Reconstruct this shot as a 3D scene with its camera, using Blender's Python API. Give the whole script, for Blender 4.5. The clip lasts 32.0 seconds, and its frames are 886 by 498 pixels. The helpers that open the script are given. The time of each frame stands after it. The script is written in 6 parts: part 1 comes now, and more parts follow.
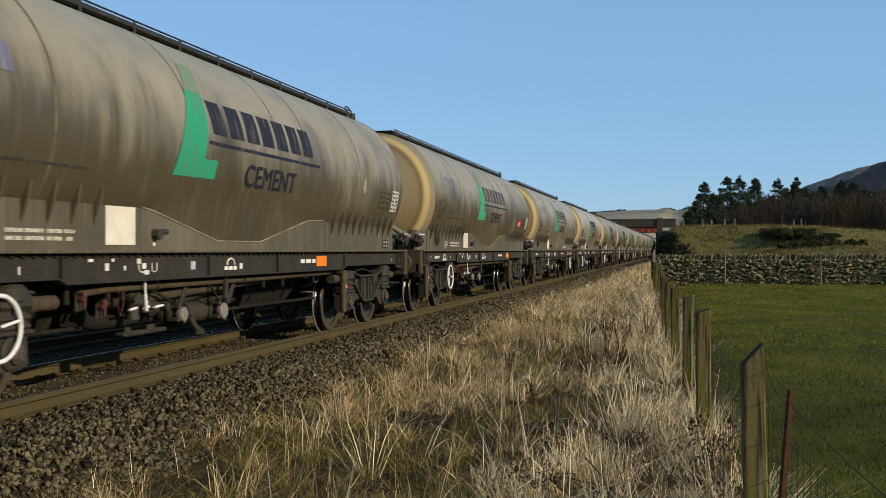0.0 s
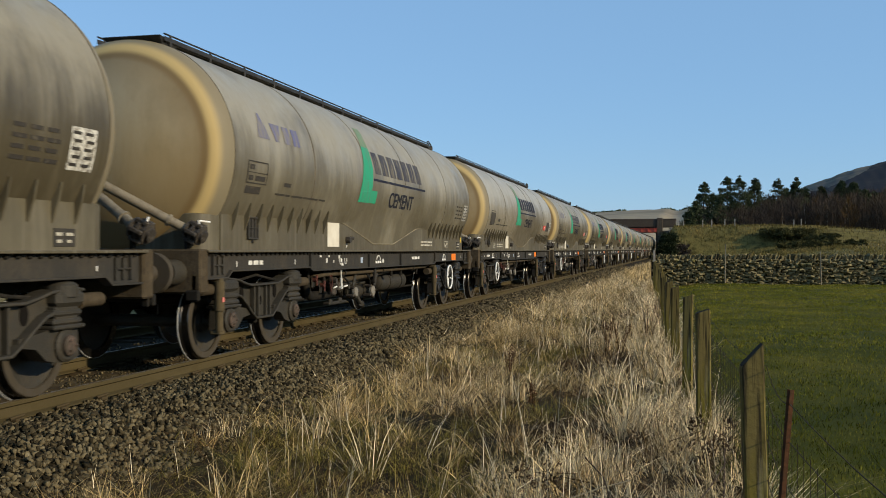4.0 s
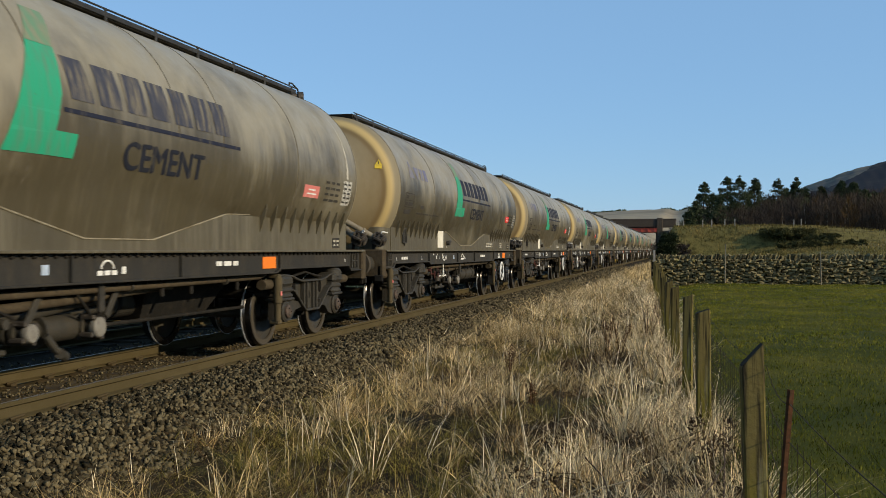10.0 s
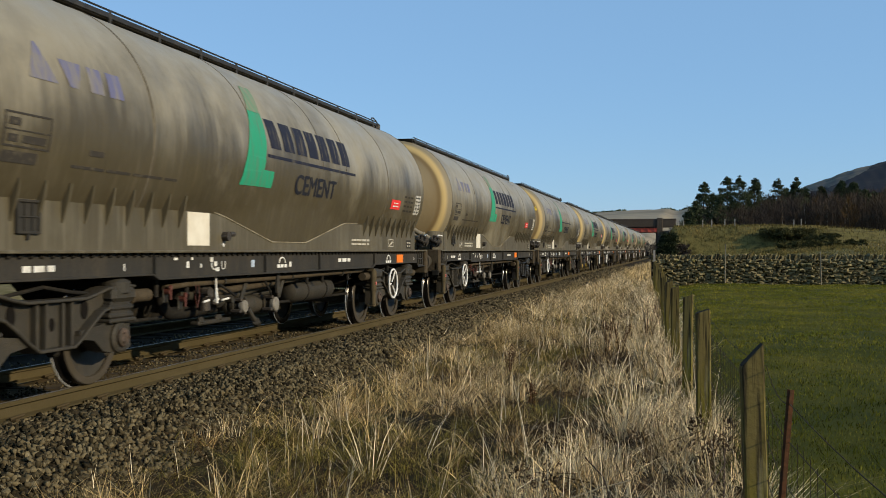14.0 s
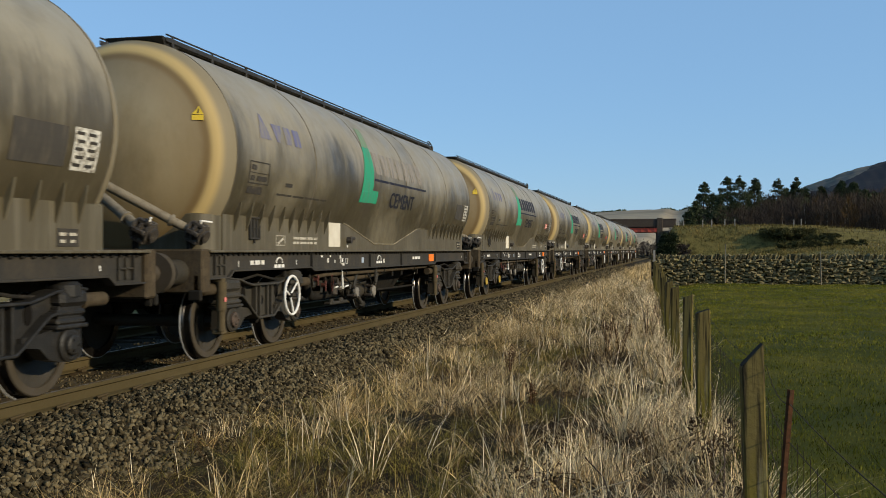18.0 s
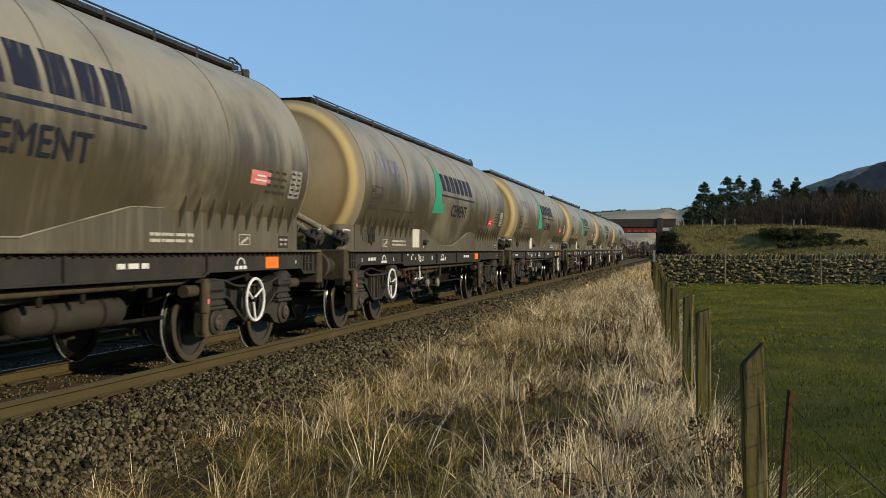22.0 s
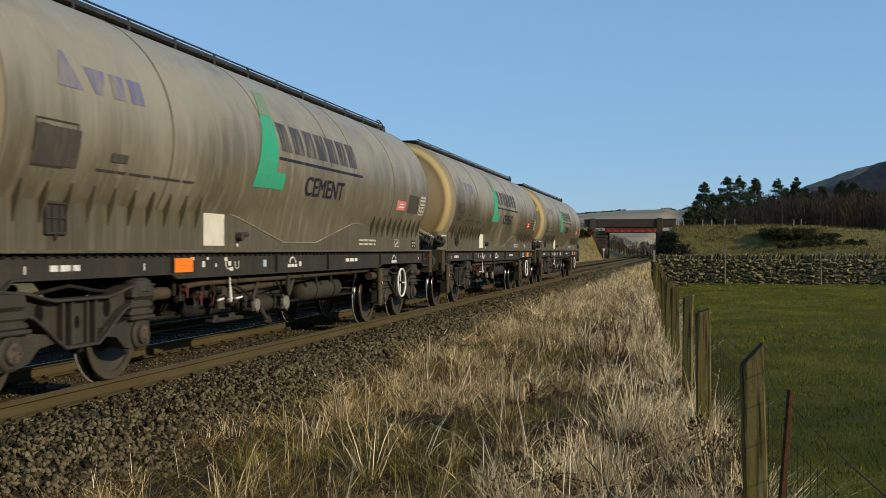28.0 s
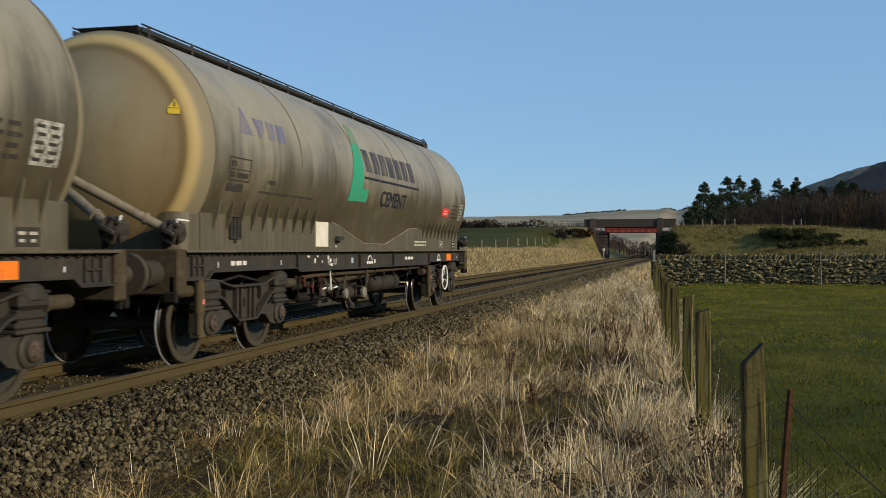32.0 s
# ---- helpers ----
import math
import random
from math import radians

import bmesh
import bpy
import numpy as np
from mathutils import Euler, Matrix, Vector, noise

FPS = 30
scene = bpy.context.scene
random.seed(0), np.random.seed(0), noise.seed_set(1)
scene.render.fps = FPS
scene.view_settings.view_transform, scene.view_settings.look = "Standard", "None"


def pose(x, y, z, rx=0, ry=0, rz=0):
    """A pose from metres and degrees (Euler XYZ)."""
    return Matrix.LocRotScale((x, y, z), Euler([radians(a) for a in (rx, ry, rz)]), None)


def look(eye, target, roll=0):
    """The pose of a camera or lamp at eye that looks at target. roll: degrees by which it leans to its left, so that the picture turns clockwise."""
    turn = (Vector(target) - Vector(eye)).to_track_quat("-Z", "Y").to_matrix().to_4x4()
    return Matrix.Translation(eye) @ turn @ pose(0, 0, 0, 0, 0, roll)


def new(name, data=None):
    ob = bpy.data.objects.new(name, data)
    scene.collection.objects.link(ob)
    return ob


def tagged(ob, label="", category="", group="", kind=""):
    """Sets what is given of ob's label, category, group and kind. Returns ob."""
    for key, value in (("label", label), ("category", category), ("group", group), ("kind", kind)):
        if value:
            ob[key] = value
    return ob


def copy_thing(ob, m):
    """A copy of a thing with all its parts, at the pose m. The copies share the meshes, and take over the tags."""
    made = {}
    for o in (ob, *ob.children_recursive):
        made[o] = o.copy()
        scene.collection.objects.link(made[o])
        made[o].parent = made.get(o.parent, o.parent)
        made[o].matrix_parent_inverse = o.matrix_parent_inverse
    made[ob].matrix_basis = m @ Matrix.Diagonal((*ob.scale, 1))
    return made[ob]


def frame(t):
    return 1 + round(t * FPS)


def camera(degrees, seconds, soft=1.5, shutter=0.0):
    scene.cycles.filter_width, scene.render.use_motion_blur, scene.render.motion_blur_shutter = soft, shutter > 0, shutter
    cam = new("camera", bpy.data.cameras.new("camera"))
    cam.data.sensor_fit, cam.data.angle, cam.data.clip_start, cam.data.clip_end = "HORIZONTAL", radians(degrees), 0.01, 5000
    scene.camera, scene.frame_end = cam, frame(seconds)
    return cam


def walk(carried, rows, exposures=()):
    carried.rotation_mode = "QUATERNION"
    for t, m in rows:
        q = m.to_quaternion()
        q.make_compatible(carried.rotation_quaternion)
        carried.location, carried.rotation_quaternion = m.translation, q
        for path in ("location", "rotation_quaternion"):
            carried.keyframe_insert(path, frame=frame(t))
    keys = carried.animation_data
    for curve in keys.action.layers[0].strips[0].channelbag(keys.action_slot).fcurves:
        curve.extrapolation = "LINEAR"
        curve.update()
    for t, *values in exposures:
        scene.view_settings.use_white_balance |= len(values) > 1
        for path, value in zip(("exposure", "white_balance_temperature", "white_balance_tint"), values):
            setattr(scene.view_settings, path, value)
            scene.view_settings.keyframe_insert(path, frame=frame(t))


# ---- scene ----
TURN = 13.47          # the camera looks this far left of the line of the track
EYE = Vector((0.0, 0.0, 1.313))
WAGON = 15.69         # coupling to coupling
CENTRE = -6.42        # the near track's middle; rail tops are at z = 0
cam = camera(47.78, 32.0, soft=0.5, shutter=0.2)
aim = EYE + Vector((-math.sin(radians(TURN)), math.cos(radians(TURN)), 0.00085)) * 100
walk(cam, [(0.0, look(EYE, aim)), (32.0, look(EYE, aim))], exposures=[(0.0, 0.0), (14.0, 0.0), (20.0, -0.02), (25.0, -0.05), (32.0, -0.10)])

# ---- sky and sun
SUN_AZ, SUN_EL = 105.0, 20.5   # degrees clockwise from the line of the track, and above the horizon
sky_world = bpy.data.worlds.new("sky")
scene.world = sky_world
sky_world.use_nodes = True
wn = sky_world.node_tree
sky = wn.nodes.new("ShaderNodeTexSky")
sky.sky_type, sky.sun_disc = "NISHITA", False
sky.sun_elevation, sky.sun_rotation = radians(SUN_EL), radians(SUN_AZ)
sky.altitude, sky.air_density, sky.dust_density, sky.ozone_density = 200, 1.0, 0.15, 5.0
veil = wn.nodes.new("ShaderNodeMix")      # an even haze of blue over the clear sky
veil.data_type = "RGBA"
veil.inputs[0].default_value = 0.6
wn.links.new(sky.outputs[0], veil.inputs[6])
veil.inputs[7].default_value = (2.15, 3.9, 6.15, 1)
wn.links.new(veil.outputs[2], wn.nodes["Background"].inputs[0])
wn.nodes["Background"].inputs[1].default_value = 0.132
lamp = bpy.data.lights.new("sun", "SUN")
lamp.energy, lamp.angle, lamp.color = 4.1, radians(0.6), (1.0, 0.85, 0.60)
sun = new("sun", lamp)
toward = Vector((math.sin(radians(SUN_AZ)) * math.cos(radians(SUN_EL)), math.cos(radians(SUN_AZ)) * math.cos(radians(SUN_EL)), math.sin(radians(SUN_EL))))
sun.matrix_world = look(toward * 50, (0, 0, 0))


# ---- materials
def material(name, base, rough=0.8, metal=0.0, vary=(), bump=0.0, bump_scale=60.0, spread=0.0, island=0.0, coords="Object", leaf=0.0, gloss=0.3):
    """vary: (scale, colour, low, high, stretch) layers of noise over the base; spread: brightness by object; island: by loose piece; leaf: share of light that passes through."""
    m = bpy.data.materials.new(name)
    m.use_nodes = True
    t = m.node_tree
    n, ln = t.nodes, t.links
    b = n["Principled BSDF"]
    b.inputs["Roughness"].default_value, b.inputs["Metallic"].default_value = rough, metal
    b.inputs["Specular IOR Level"].default_value = gloss
    co = n.new("ShaderNodeTexCoord")
    out = n.new("ShaderNodeRGB")
    out.outputs[0].default_value = (*base, 1)
    col = out.outputs[0]
    for scale, colour, low, high, stretch in vary:
        mp = n.new("ShaderNodeMapping")
        mp.inputs["Scale"].default_value = stretch
        ln.new(co.outputs[coords], mp.inputs[0])
        no = n.new("ShaderNodeTexNoise")
        no.inputs["Scale"].default_value, no.inputs["Detail"].default_value, no.inputs["Roughness"].default_value = scale, 6, 0.62
        ln.new(mp.outputs[0], no.inputs["Vector"])
        mr = n.new("ShaderNodeMapRange")
        mr.inputs[1].default_value, mr.inputs[2].default_value = low, high
        ln.new(no.outputs[0], mr.inputs[0])
        mix = n.new("ShaderNodeMix")
        mix.data_type = "RGBA"
        ln.new(mr.outputs[0], mix.inputs[0])
        ln.new(col, mix.inputs[6])
        mix.inputs[7].default_value = (*colour, 1)
        col = mix.outputs[2]
    for amount, node, socket in ((spread, "ShaderNodeObjectInfo", "Random"), (island, "ShaderNodeNewGeometry", "Random Per Island")):
        if amount:
            src = n.new(node)
            mr = n.new("ShaderNodeMapRange")
            mr.inputs[3].default_value, mr.inputs[4].default_value = 1 - amount, 1 + amount
            ln.new(src.outputs[socket], mr.inputs[0])
            hsv = n.new("ShaderNodeHueSaturation")
            ln.new(mr.outputs[0], hsv.inputs["Value"])
            ln.new(col, hsv.inputs["Color"])
            col = hsv.outputs[0]
    ln.new(col, b.inputs["Base Color"])
    if bump:
        no = n.new("ShaderNodeTexNoise")
        no.inputs["Scale"].default_value, no.inputs["Detail"].default_value = bump_scale, 5
        ln.new(co.outputs[coords], no.inputs["Vector"])
        bp = n.new("ShaderNodeBump")
        bp.inputs["Strength"].default_value, bp.inputs["Distance"].default_value = bump, 0.02
        ln.new(no.outputs[0], bp.inputs["Height"])
        ln.new(bp.outputs[0], b.inputs["Normal"])
    if leaf:
        thin = n.new("ShaderNodeBsdfTranslucent")
        ln.new(col, thin.inputs["Color"])
        both = n.new("ShaderNodeMixShader")
        both.inputs[0].default_value = leaf
        ln.new(b.outputs[0], both.inputs[1])
        ln.new(thin.outputs[0], both.inputs[2])
        ln.new(both.outputs[0], n["Material Output"].inputs["Surface"])
    return m


ONE = (1, 1, 1)


def tank_paint(name, top, low, streak, ring=False, runs=1.0, waist=0.0):
    """Dusty paint: pale cement dust above, brown track dirt below in running streaks, hazy clouds of both. waist: how far brown dirt wins over the middle, between caked ends."""
    m = bpy.data.materials.new(name)
    m.use_nodes = True
    t = m.node_tree
    n, ln = t.nodes, t.links
    b = n["Principled BSDF"]
    b.inputs["Roughness"].default_value = 0.5
    b.inputs["Specular IOR Level"].default_value = 0.35
    co = n.new("ShaderNodeTexCoord")
    info = n.new("ShaderNodeObjectInfo")
    shift = n.new("ShaderNodeVectorMath")
    shift.operation = "MULTIPLY_ADD"
    comb = n.new("ShaderNodeCombineXYZ")
    for k in range(3):
        ln.new(info.outputs["Random"], comb.inputs[k])
    ln.new(comb.outputs[0], shift.inputs[0])
    shift.inputs[1].default_value = (37, 53, 91)
    ln.new(co.outputs["Object"], shift.inputs[2])

    def clouds(scale, stretch, low_v, high_v, detail=6):
        mp = n.new("ShaderNodeMapping")
        mp.inputs["Scale"].default_value = stretch
        ln.new(shift.outputs[0], mp.inputs[0])
        no = n.new("ShaderNodeTexNoise")
        no.inputs["Scale"].default_value, no.inputs["Detail"].default_value, no.inputs["Roughness"].default_value = scale, detail, 0.65
        ln.new(mp.outputs[0], no.inputs["Vector"])
        mr = n.new("ShaderNodeMapRange")
        mr.inputs[1].default_value, mr.inputs[2].default_value = low_v, high_v
        ln.new(no.outputs[0], mr.inputs[0])
        return mr.outputs[0]

    def mixed(fac, a, colour, strength=1.0):
        mix = n.new("ShaderNodeMix")
        mix.data_type = "RGBA"
        if strength != 1.0:
            mu = n.new("ShaderNodeMath")
            mu.operation = "MULTIPLY"
            ln.new(fac, mu.inputs[0])
            mu.inputs[1].default_value = strength
            fac = mu.outputs[0]
        ln.new(fac, mix.inputs[0])
        ln.new(a, mix.inputs[6])
        mix.inputs[7].default_value = (*colour, 1)
        return mix.outputs[2]

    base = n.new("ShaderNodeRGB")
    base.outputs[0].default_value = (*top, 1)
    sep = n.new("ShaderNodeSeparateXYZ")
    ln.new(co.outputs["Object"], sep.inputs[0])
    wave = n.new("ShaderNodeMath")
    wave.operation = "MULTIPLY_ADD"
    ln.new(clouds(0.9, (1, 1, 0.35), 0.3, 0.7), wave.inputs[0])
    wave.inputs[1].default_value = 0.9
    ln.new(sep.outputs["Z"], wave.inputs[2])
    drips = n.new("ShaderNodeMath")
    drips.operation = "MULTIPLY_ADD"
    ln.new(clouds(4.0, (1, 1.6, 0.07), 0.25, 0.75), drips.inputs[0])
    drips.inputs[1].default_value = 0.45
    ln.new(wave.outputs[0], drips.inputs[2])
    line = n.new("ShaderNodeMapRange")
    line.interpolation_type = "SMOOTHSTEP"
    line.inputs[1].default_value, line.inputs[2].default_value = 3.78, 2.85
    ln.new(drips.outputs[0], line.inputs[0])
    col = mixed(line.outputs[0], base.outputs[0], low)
    col = mixed(clouds(1.3, (1, 0.6, 0.5), 0.5, 0.8), col, tuple(c * 0.5 for c in low), 0.7)
    col = mixed(clouds(5.0, (1, 2.2, 0.10), 0.5, 0.78 - 0.1 * (runs - 1)), col, streak, 0.30 * runs ** 2)
    col = mixed(clouds(9.0, (1, 2.5, 0.08), 0.56, 0.8), col, tuple(c * 0.5 for c in low), 0.16 * runs)
    col = mixed(clouds(0.55, (1, 0.8, 0.6), 0.52, 0.75), col, tuple(min(1, c * 1.25) for c in top), 0.65)
    col = mixed(clouds(17.0, (1, 3.0, 0.10), 0.55, 0.75), col, streak, min(0.14 * runs ** 4, 0.9))
    if ring:
        # old spill: a rusty ring inside the knuckle; the gold rim paints its highlight
        away = n.new("ShaderNodeVectorMath")
        away.operation = "MULTIPLY_ADD"
        away.inputs[1].default_value, away.inputs[2].default_value = (1, 0, 1), (0, 0, -2.445)
        ln.new(co.outputs["Object"], away.inputs[0])
        size = n.new("ShaderNodeVectorMath")
        size.operation = "LENGTH"
        ln.new(away.outputs[0], size.inputs[0])
        for lo, hi, colour, amount in ((0.60, 1.10, (0.165, 0.112, 0.045), 0.55), (1.06, 1.13, (0.15, 0.088, 0.026), 0.6), (1.14, 1.215, (0.50, 0.365, 0.15), 0.85), (1.25, 1.33, (0.17, 0.145, 0.095), 0.9)):
            mr = n.new("ShaderNodeMapRange")
            mr.interpolation_type = "SMOOTHSTEP"
            mr.inputs[1].default_value, mr.inputs[2].default_value = lo, hi
            ln.new(size.outputs["Value"], mr.inputs[0])
            col = mixed(mr.outputs[0], col, colour, amount)
    if waist:
        off = n.new("ShaderNodeMath")
        off.operation = "SUBTRACT"
        ln.new(sep.outputs["Y"], off.inputs[0])
        off.inputs[1].default_value = 8.6
        size = n.new("ShaderNodeMath")
        size.operation = "ABSOLUTE"
        ln.new(off.outputs[0], size.inputs[0])
        mr = n.new("ShaderNodeMapRange")
        mr.interpolation_type = "SMOOTHSTEP"
        mr.inputs[1].default_value, mr.inputs[2].default_value = 3.2, 2.2
        ln.new(size.outputs[0], mr.inputs[0])
        both = n.new("ShaderNodeMath")
        both.operation = "MULTIPLY"
        ln.new(mr.outputs[0], both.inputs[0])
        ln.new(line.outputs[0], both.inputs[1])
        col = mixed(both.outputs[0], col, (0.085, 0.070, 0.043), waist)
    ln.new(col, b.inputs["Base Color"])
    ln.new(clouds(2.0, ONE, -0.7 if ring else -0.22, 1.2 if ring else 1.4), b.inputs["Roughness"])
    bp = n.new("ShaderNodeBump")
    bp.inputs["Strength"].default_value, bp.inputs["Distance"].default_value = 0.12, 0.02
    ln.new(clouds(7.0, (1, 1, 0.5), 0, 1), bp.inputs["Height"])
    ln.new(bp.outputs[0], b.inputs["Normal"])
    return m


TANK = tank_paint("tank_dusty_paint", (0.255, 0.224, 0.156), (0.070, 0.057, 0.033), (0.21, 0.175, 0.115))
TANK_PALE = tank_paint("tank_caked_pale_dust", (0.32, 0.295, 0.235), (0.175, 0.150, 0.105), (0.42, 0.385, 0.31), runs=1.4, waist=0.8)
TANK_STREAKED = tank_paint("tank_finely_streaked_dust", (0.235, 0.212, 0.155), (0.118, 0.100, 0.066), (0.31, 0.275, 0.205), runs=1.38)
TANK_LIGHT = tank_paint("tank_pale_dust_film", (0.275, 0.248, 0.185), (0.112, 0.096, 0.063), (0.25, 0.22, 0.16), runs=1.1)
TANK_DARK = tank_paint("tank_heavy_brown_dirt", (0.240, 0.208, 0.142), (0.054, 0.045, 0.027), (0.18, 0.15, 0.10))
DISH = tank_paint("tank_end_ochre_dust_lit_rim", (0.27, 0.228, 0.145), (0.235, 0.18, 0.095), (0.26, 0.205, 0.12), True)
SKIRT = tank_paint("skirt_streaked_dust", (0.152, 0.133, 0.088), (0.086, 0.071, 0.042), (0.25, 0.222, 0.16), runs=1.2)
LIP = material("skirt_lip_pale_dust", (0.27, 0.235, 0.165), 0.85, vary=[(2.5, (0.15, 0.125, 0.08), 0.45, 0.65, ONE)], gloss=0.1)
SOLE = material("solebar_grimy_grey", (0.035, 0.033, 0.029), 0.75, vary=[(4, (0.058, 0.049, 0.037), 0.45, 0.75, (1, 1, 0.4)), (22, (0.03, 0.028, 0.025), 0.5, 0.75, ONE)], bump=0.2, spread=0.12, gloss=0.12)
BOGIE = material("bogie_brake_dust", (0.032, 0.0285, 0.021), 0.65, vary=[(5, (0.052, 0.042, 0.027), 0.45, 0.75, ONE), (30, (0.04, 0.033, 0.026), 0.5, 0.75, ONE)], bump=0.3, spread=0.15, gloss=0.28)
DARK = material("underframe_black", (0.016, 0.0145, 0.012), 0.85, vary=[(9, (0.042, 0.034, 0.025), 0.5, 0.8, ONE)], bump=0.2, gloss=0.12)
BLACKBOGIE = material("bogie_fresh_black_paint", (0.017, 0.0155, 0.013), 0.5, vary=[(8, (0.036, 0.032, 0.026), 0.5, 0.75, ONE)], bump=0.2, gloss=0.3)
SEAM = material("weld_seam_dark_dirt", (0.085, 0.07, 0.047), 0.8, vary=[(3, (0.17, 0.145, 0.10), 0.45, 0.7, ONE)])
WALKWAY = material("walkway_black_steel", (0.022, 0.021, 0.02), 0.6, vary=[(14, (0.06, 0.055, 0.048), 0.5, 0.8, ONE)])
WHEEL = material("wheel_dusty_steel", (0.050, 0.040, 0.026), 0.8, vary=[(7, (0.06, 0.05, 0.04), 0.45, 0.75, ONE)], bump=0.15)
TREAD = material("wheel_tread_dark", (0.055, 0.052, 0.05), 0.22, 0.9, vary=[(10, (0.09, 0.08, 0.07), 0.4, 0.8, ONE)])
DUSTY = material("damper_caked_dust", (0.088, 0.068, 0.037), 0.85, vary=[(9, (0.05, 0.04, 0.024), 0.45, 0.75, ONE), (3, (0.12, 0.092, 0.05), 0.5, 0.75, ONE)], bump=0.2, gloss=0.12)
# pale grey, barely metallic: the worn flange edge gets its glint from colour
POLISHED = material("flange_polished_steel", (0.46, 0.46, 0.45), 0.42, 0.3)
EYEHOLE = material("frame_hole_shadowed", (0.010, 0.009, 0.008), 0.95, gloss=0.02)
PIPE = material("discharge_pipe_dusty_metal", (0.20, 0.17, 0.12), 0.6, vary=[(9, (0.10, 0.082, 0.056), 0.45, 0.75, ONE)], bump=0.15)
CAPGREY = material("outlet_cap_pale_grey", (0.22, 0.20, 0.165), 0.6, 0.2, vary=[(16, (0.13, 0.11, 0.085), 0.5, 0.72, ONE)], bump=0.15)
VALVE = material("valve_dark_cast_iron", (0.05, 0.042, 0.034), 0.6, 0.3, vary=[(24, (0.13, 0.11, 0.085), 0.5, 0.75, ONE)], bump=0.3)
WHITE = material("white_paint_worn", (0.72, 0.70, 0.65), 0.6, vary=[(12, (0.45, 0.42, 0.36), 0.5, 0.8, ONE)])
PANEL = material("label_panel_off_white", (0.66, 0.61, 0.50), 0.6, vary=[(3, (0.52, 0.46, 0.35), 0.4, 0.75, ONE)], spread=0.12)
GREEN = material("logo_green_paint", (0.02, 0.29, 0.155), 0.65, vary=[(6, (0.085, 0.19, 0.12), 0.46, 0.72, (1, 2, 0.3))], spread=0.1)
GREENFADE = material("logo_green_under_dust", (0.115, 0.215, 0.13), 0.6, vary=[(5, (0.21, 0.20, 0.135), 0.42, 0.62, (1, 2, 0.3))], gloss=0.15)
CEMENTBLUE = material("lettering_navy_paint", (0.016, 0.018, 0.026), 0.75, vary=[(9, (0.085, 0.074, 0.055), 0.55, 0.75, (1, 2, 0.3))], gloss=0.12)
NAVY = material("logo_navy_paint", (0.018, 0.021, 0.036), 0.75, vary=[(7, (0.12, 0.104, 0.08), 0.54, 0.74, (1, 2, 0.3))], gloss=0.12)
NAVYWORN = material("logo_navy_worn_thin", (0.045, 0.048, 0.066), 0.75, vary=[(7, (0.16, 0.14, 0.105), 0.47, 0.66, (1, 2, 0.3))], gloss=0.12)
GHOST = material("logo_faded_paint", (0.23, 0.20, 0.16), 0.6, vary=[(6, (0.12, 0.11, 0.10), 0.48, 0.7, (1, 2, 0.3))])
BLUE = material("logo_blue_faded", (0.115, 0.115, 0.20), 0.6, vary=[(5, (0.20, 0.18, 0.145), 0.42, 0.62, (1, 2, 0.3))])
INK = material("stencil_dark", (0.042, 0.037, 0.031), 0.7, vary=[(16, (0.13, 0.11, 0.075), 0.54, 0.76, ONE)], gloss=0.15)
MASKED = material("overpainted_panel_grey", (0.055, 0.050, 0.043), 0.7, vary=[(8, (0.095, 0.082, 0.062), 0.48, 0.72, (1, 2, 0.4))], gloss=0.15)
ORANGE = material("orange_hazard_plate", (0.85, 0.20, 0.015), 0.5, vary=[(9, (0.6, 0.16, 0.03), 0.5, 0.8, ONE)])
RED = material("red_label", (0.70, 0.035, 0.03), 0.5, vary=[(9, (0.45, 0.06, 0.04), 0.5, 0.8, ONE)], spread=0.2)
REDFADED = material("red_label_faded", (0.58, 0.17, 0.14), 0.6, vary=[(9, (0.62, 0.36, 0.30), 0.5, 0.75, ONE)])
REDKIT = material("red_brake_fittings", (0.085, 0.026, 0.018), 0.6, vary=[(20, (0.12, 0.05, 0.035), 0.5, 0.8, ONE)])
YELLOW = material("yellow_label", (0.60, 0.42, 0.03), 0.5, vary=[(14, (0.5, 0.36, 0.06), 0.5, 0.8, ONE)])
CAPYELLOW = material("axle_cap_ochre", (0.46, 0.31, 0.045), 0.7, vary=[(14, (0.12, 0.085, 0.03), 0.48, 0.7, ONE)])
PINK = material("axle_cap_dull_brown", (0.048, 0.036, 0.025), 0.8, vary=[(20, (0.12, 0.08, 0.06), 0.45, 0.7, ONE)])
HEADSTOCK = material("headstock_brown_dust", (0.060, 0.045, 0.027), 0.9, vary=[(6, (0.085, 0.066, 0.042), 0.45, 0.7, ONE), (25, (0.035, 0.028, 0.02), 0.5, 0.72, ONE)], bump=0.2, gloss=0.12)
PALEBLUE = material("pale_blue_label", (0.42, 0.50, 0.62), 0.6, vary=[(14, (0.25, 0.28, 0.32), 0.5, 0.75, ONE)])
NOTICE = material("notice_faded_white", (0.50, 0.46, 0.37), 0.6, vary=[(30, (0.24, 0.205, 0.15), 0.46, 0.62, ONE)])
CODE = material("code_plate_grey_white", (0.46, 0.44, 0.385), 0.6, vary=[(22, (0.12, 0.105, 0.08), 0.45, 0.62, ONE)], spread=0.4)


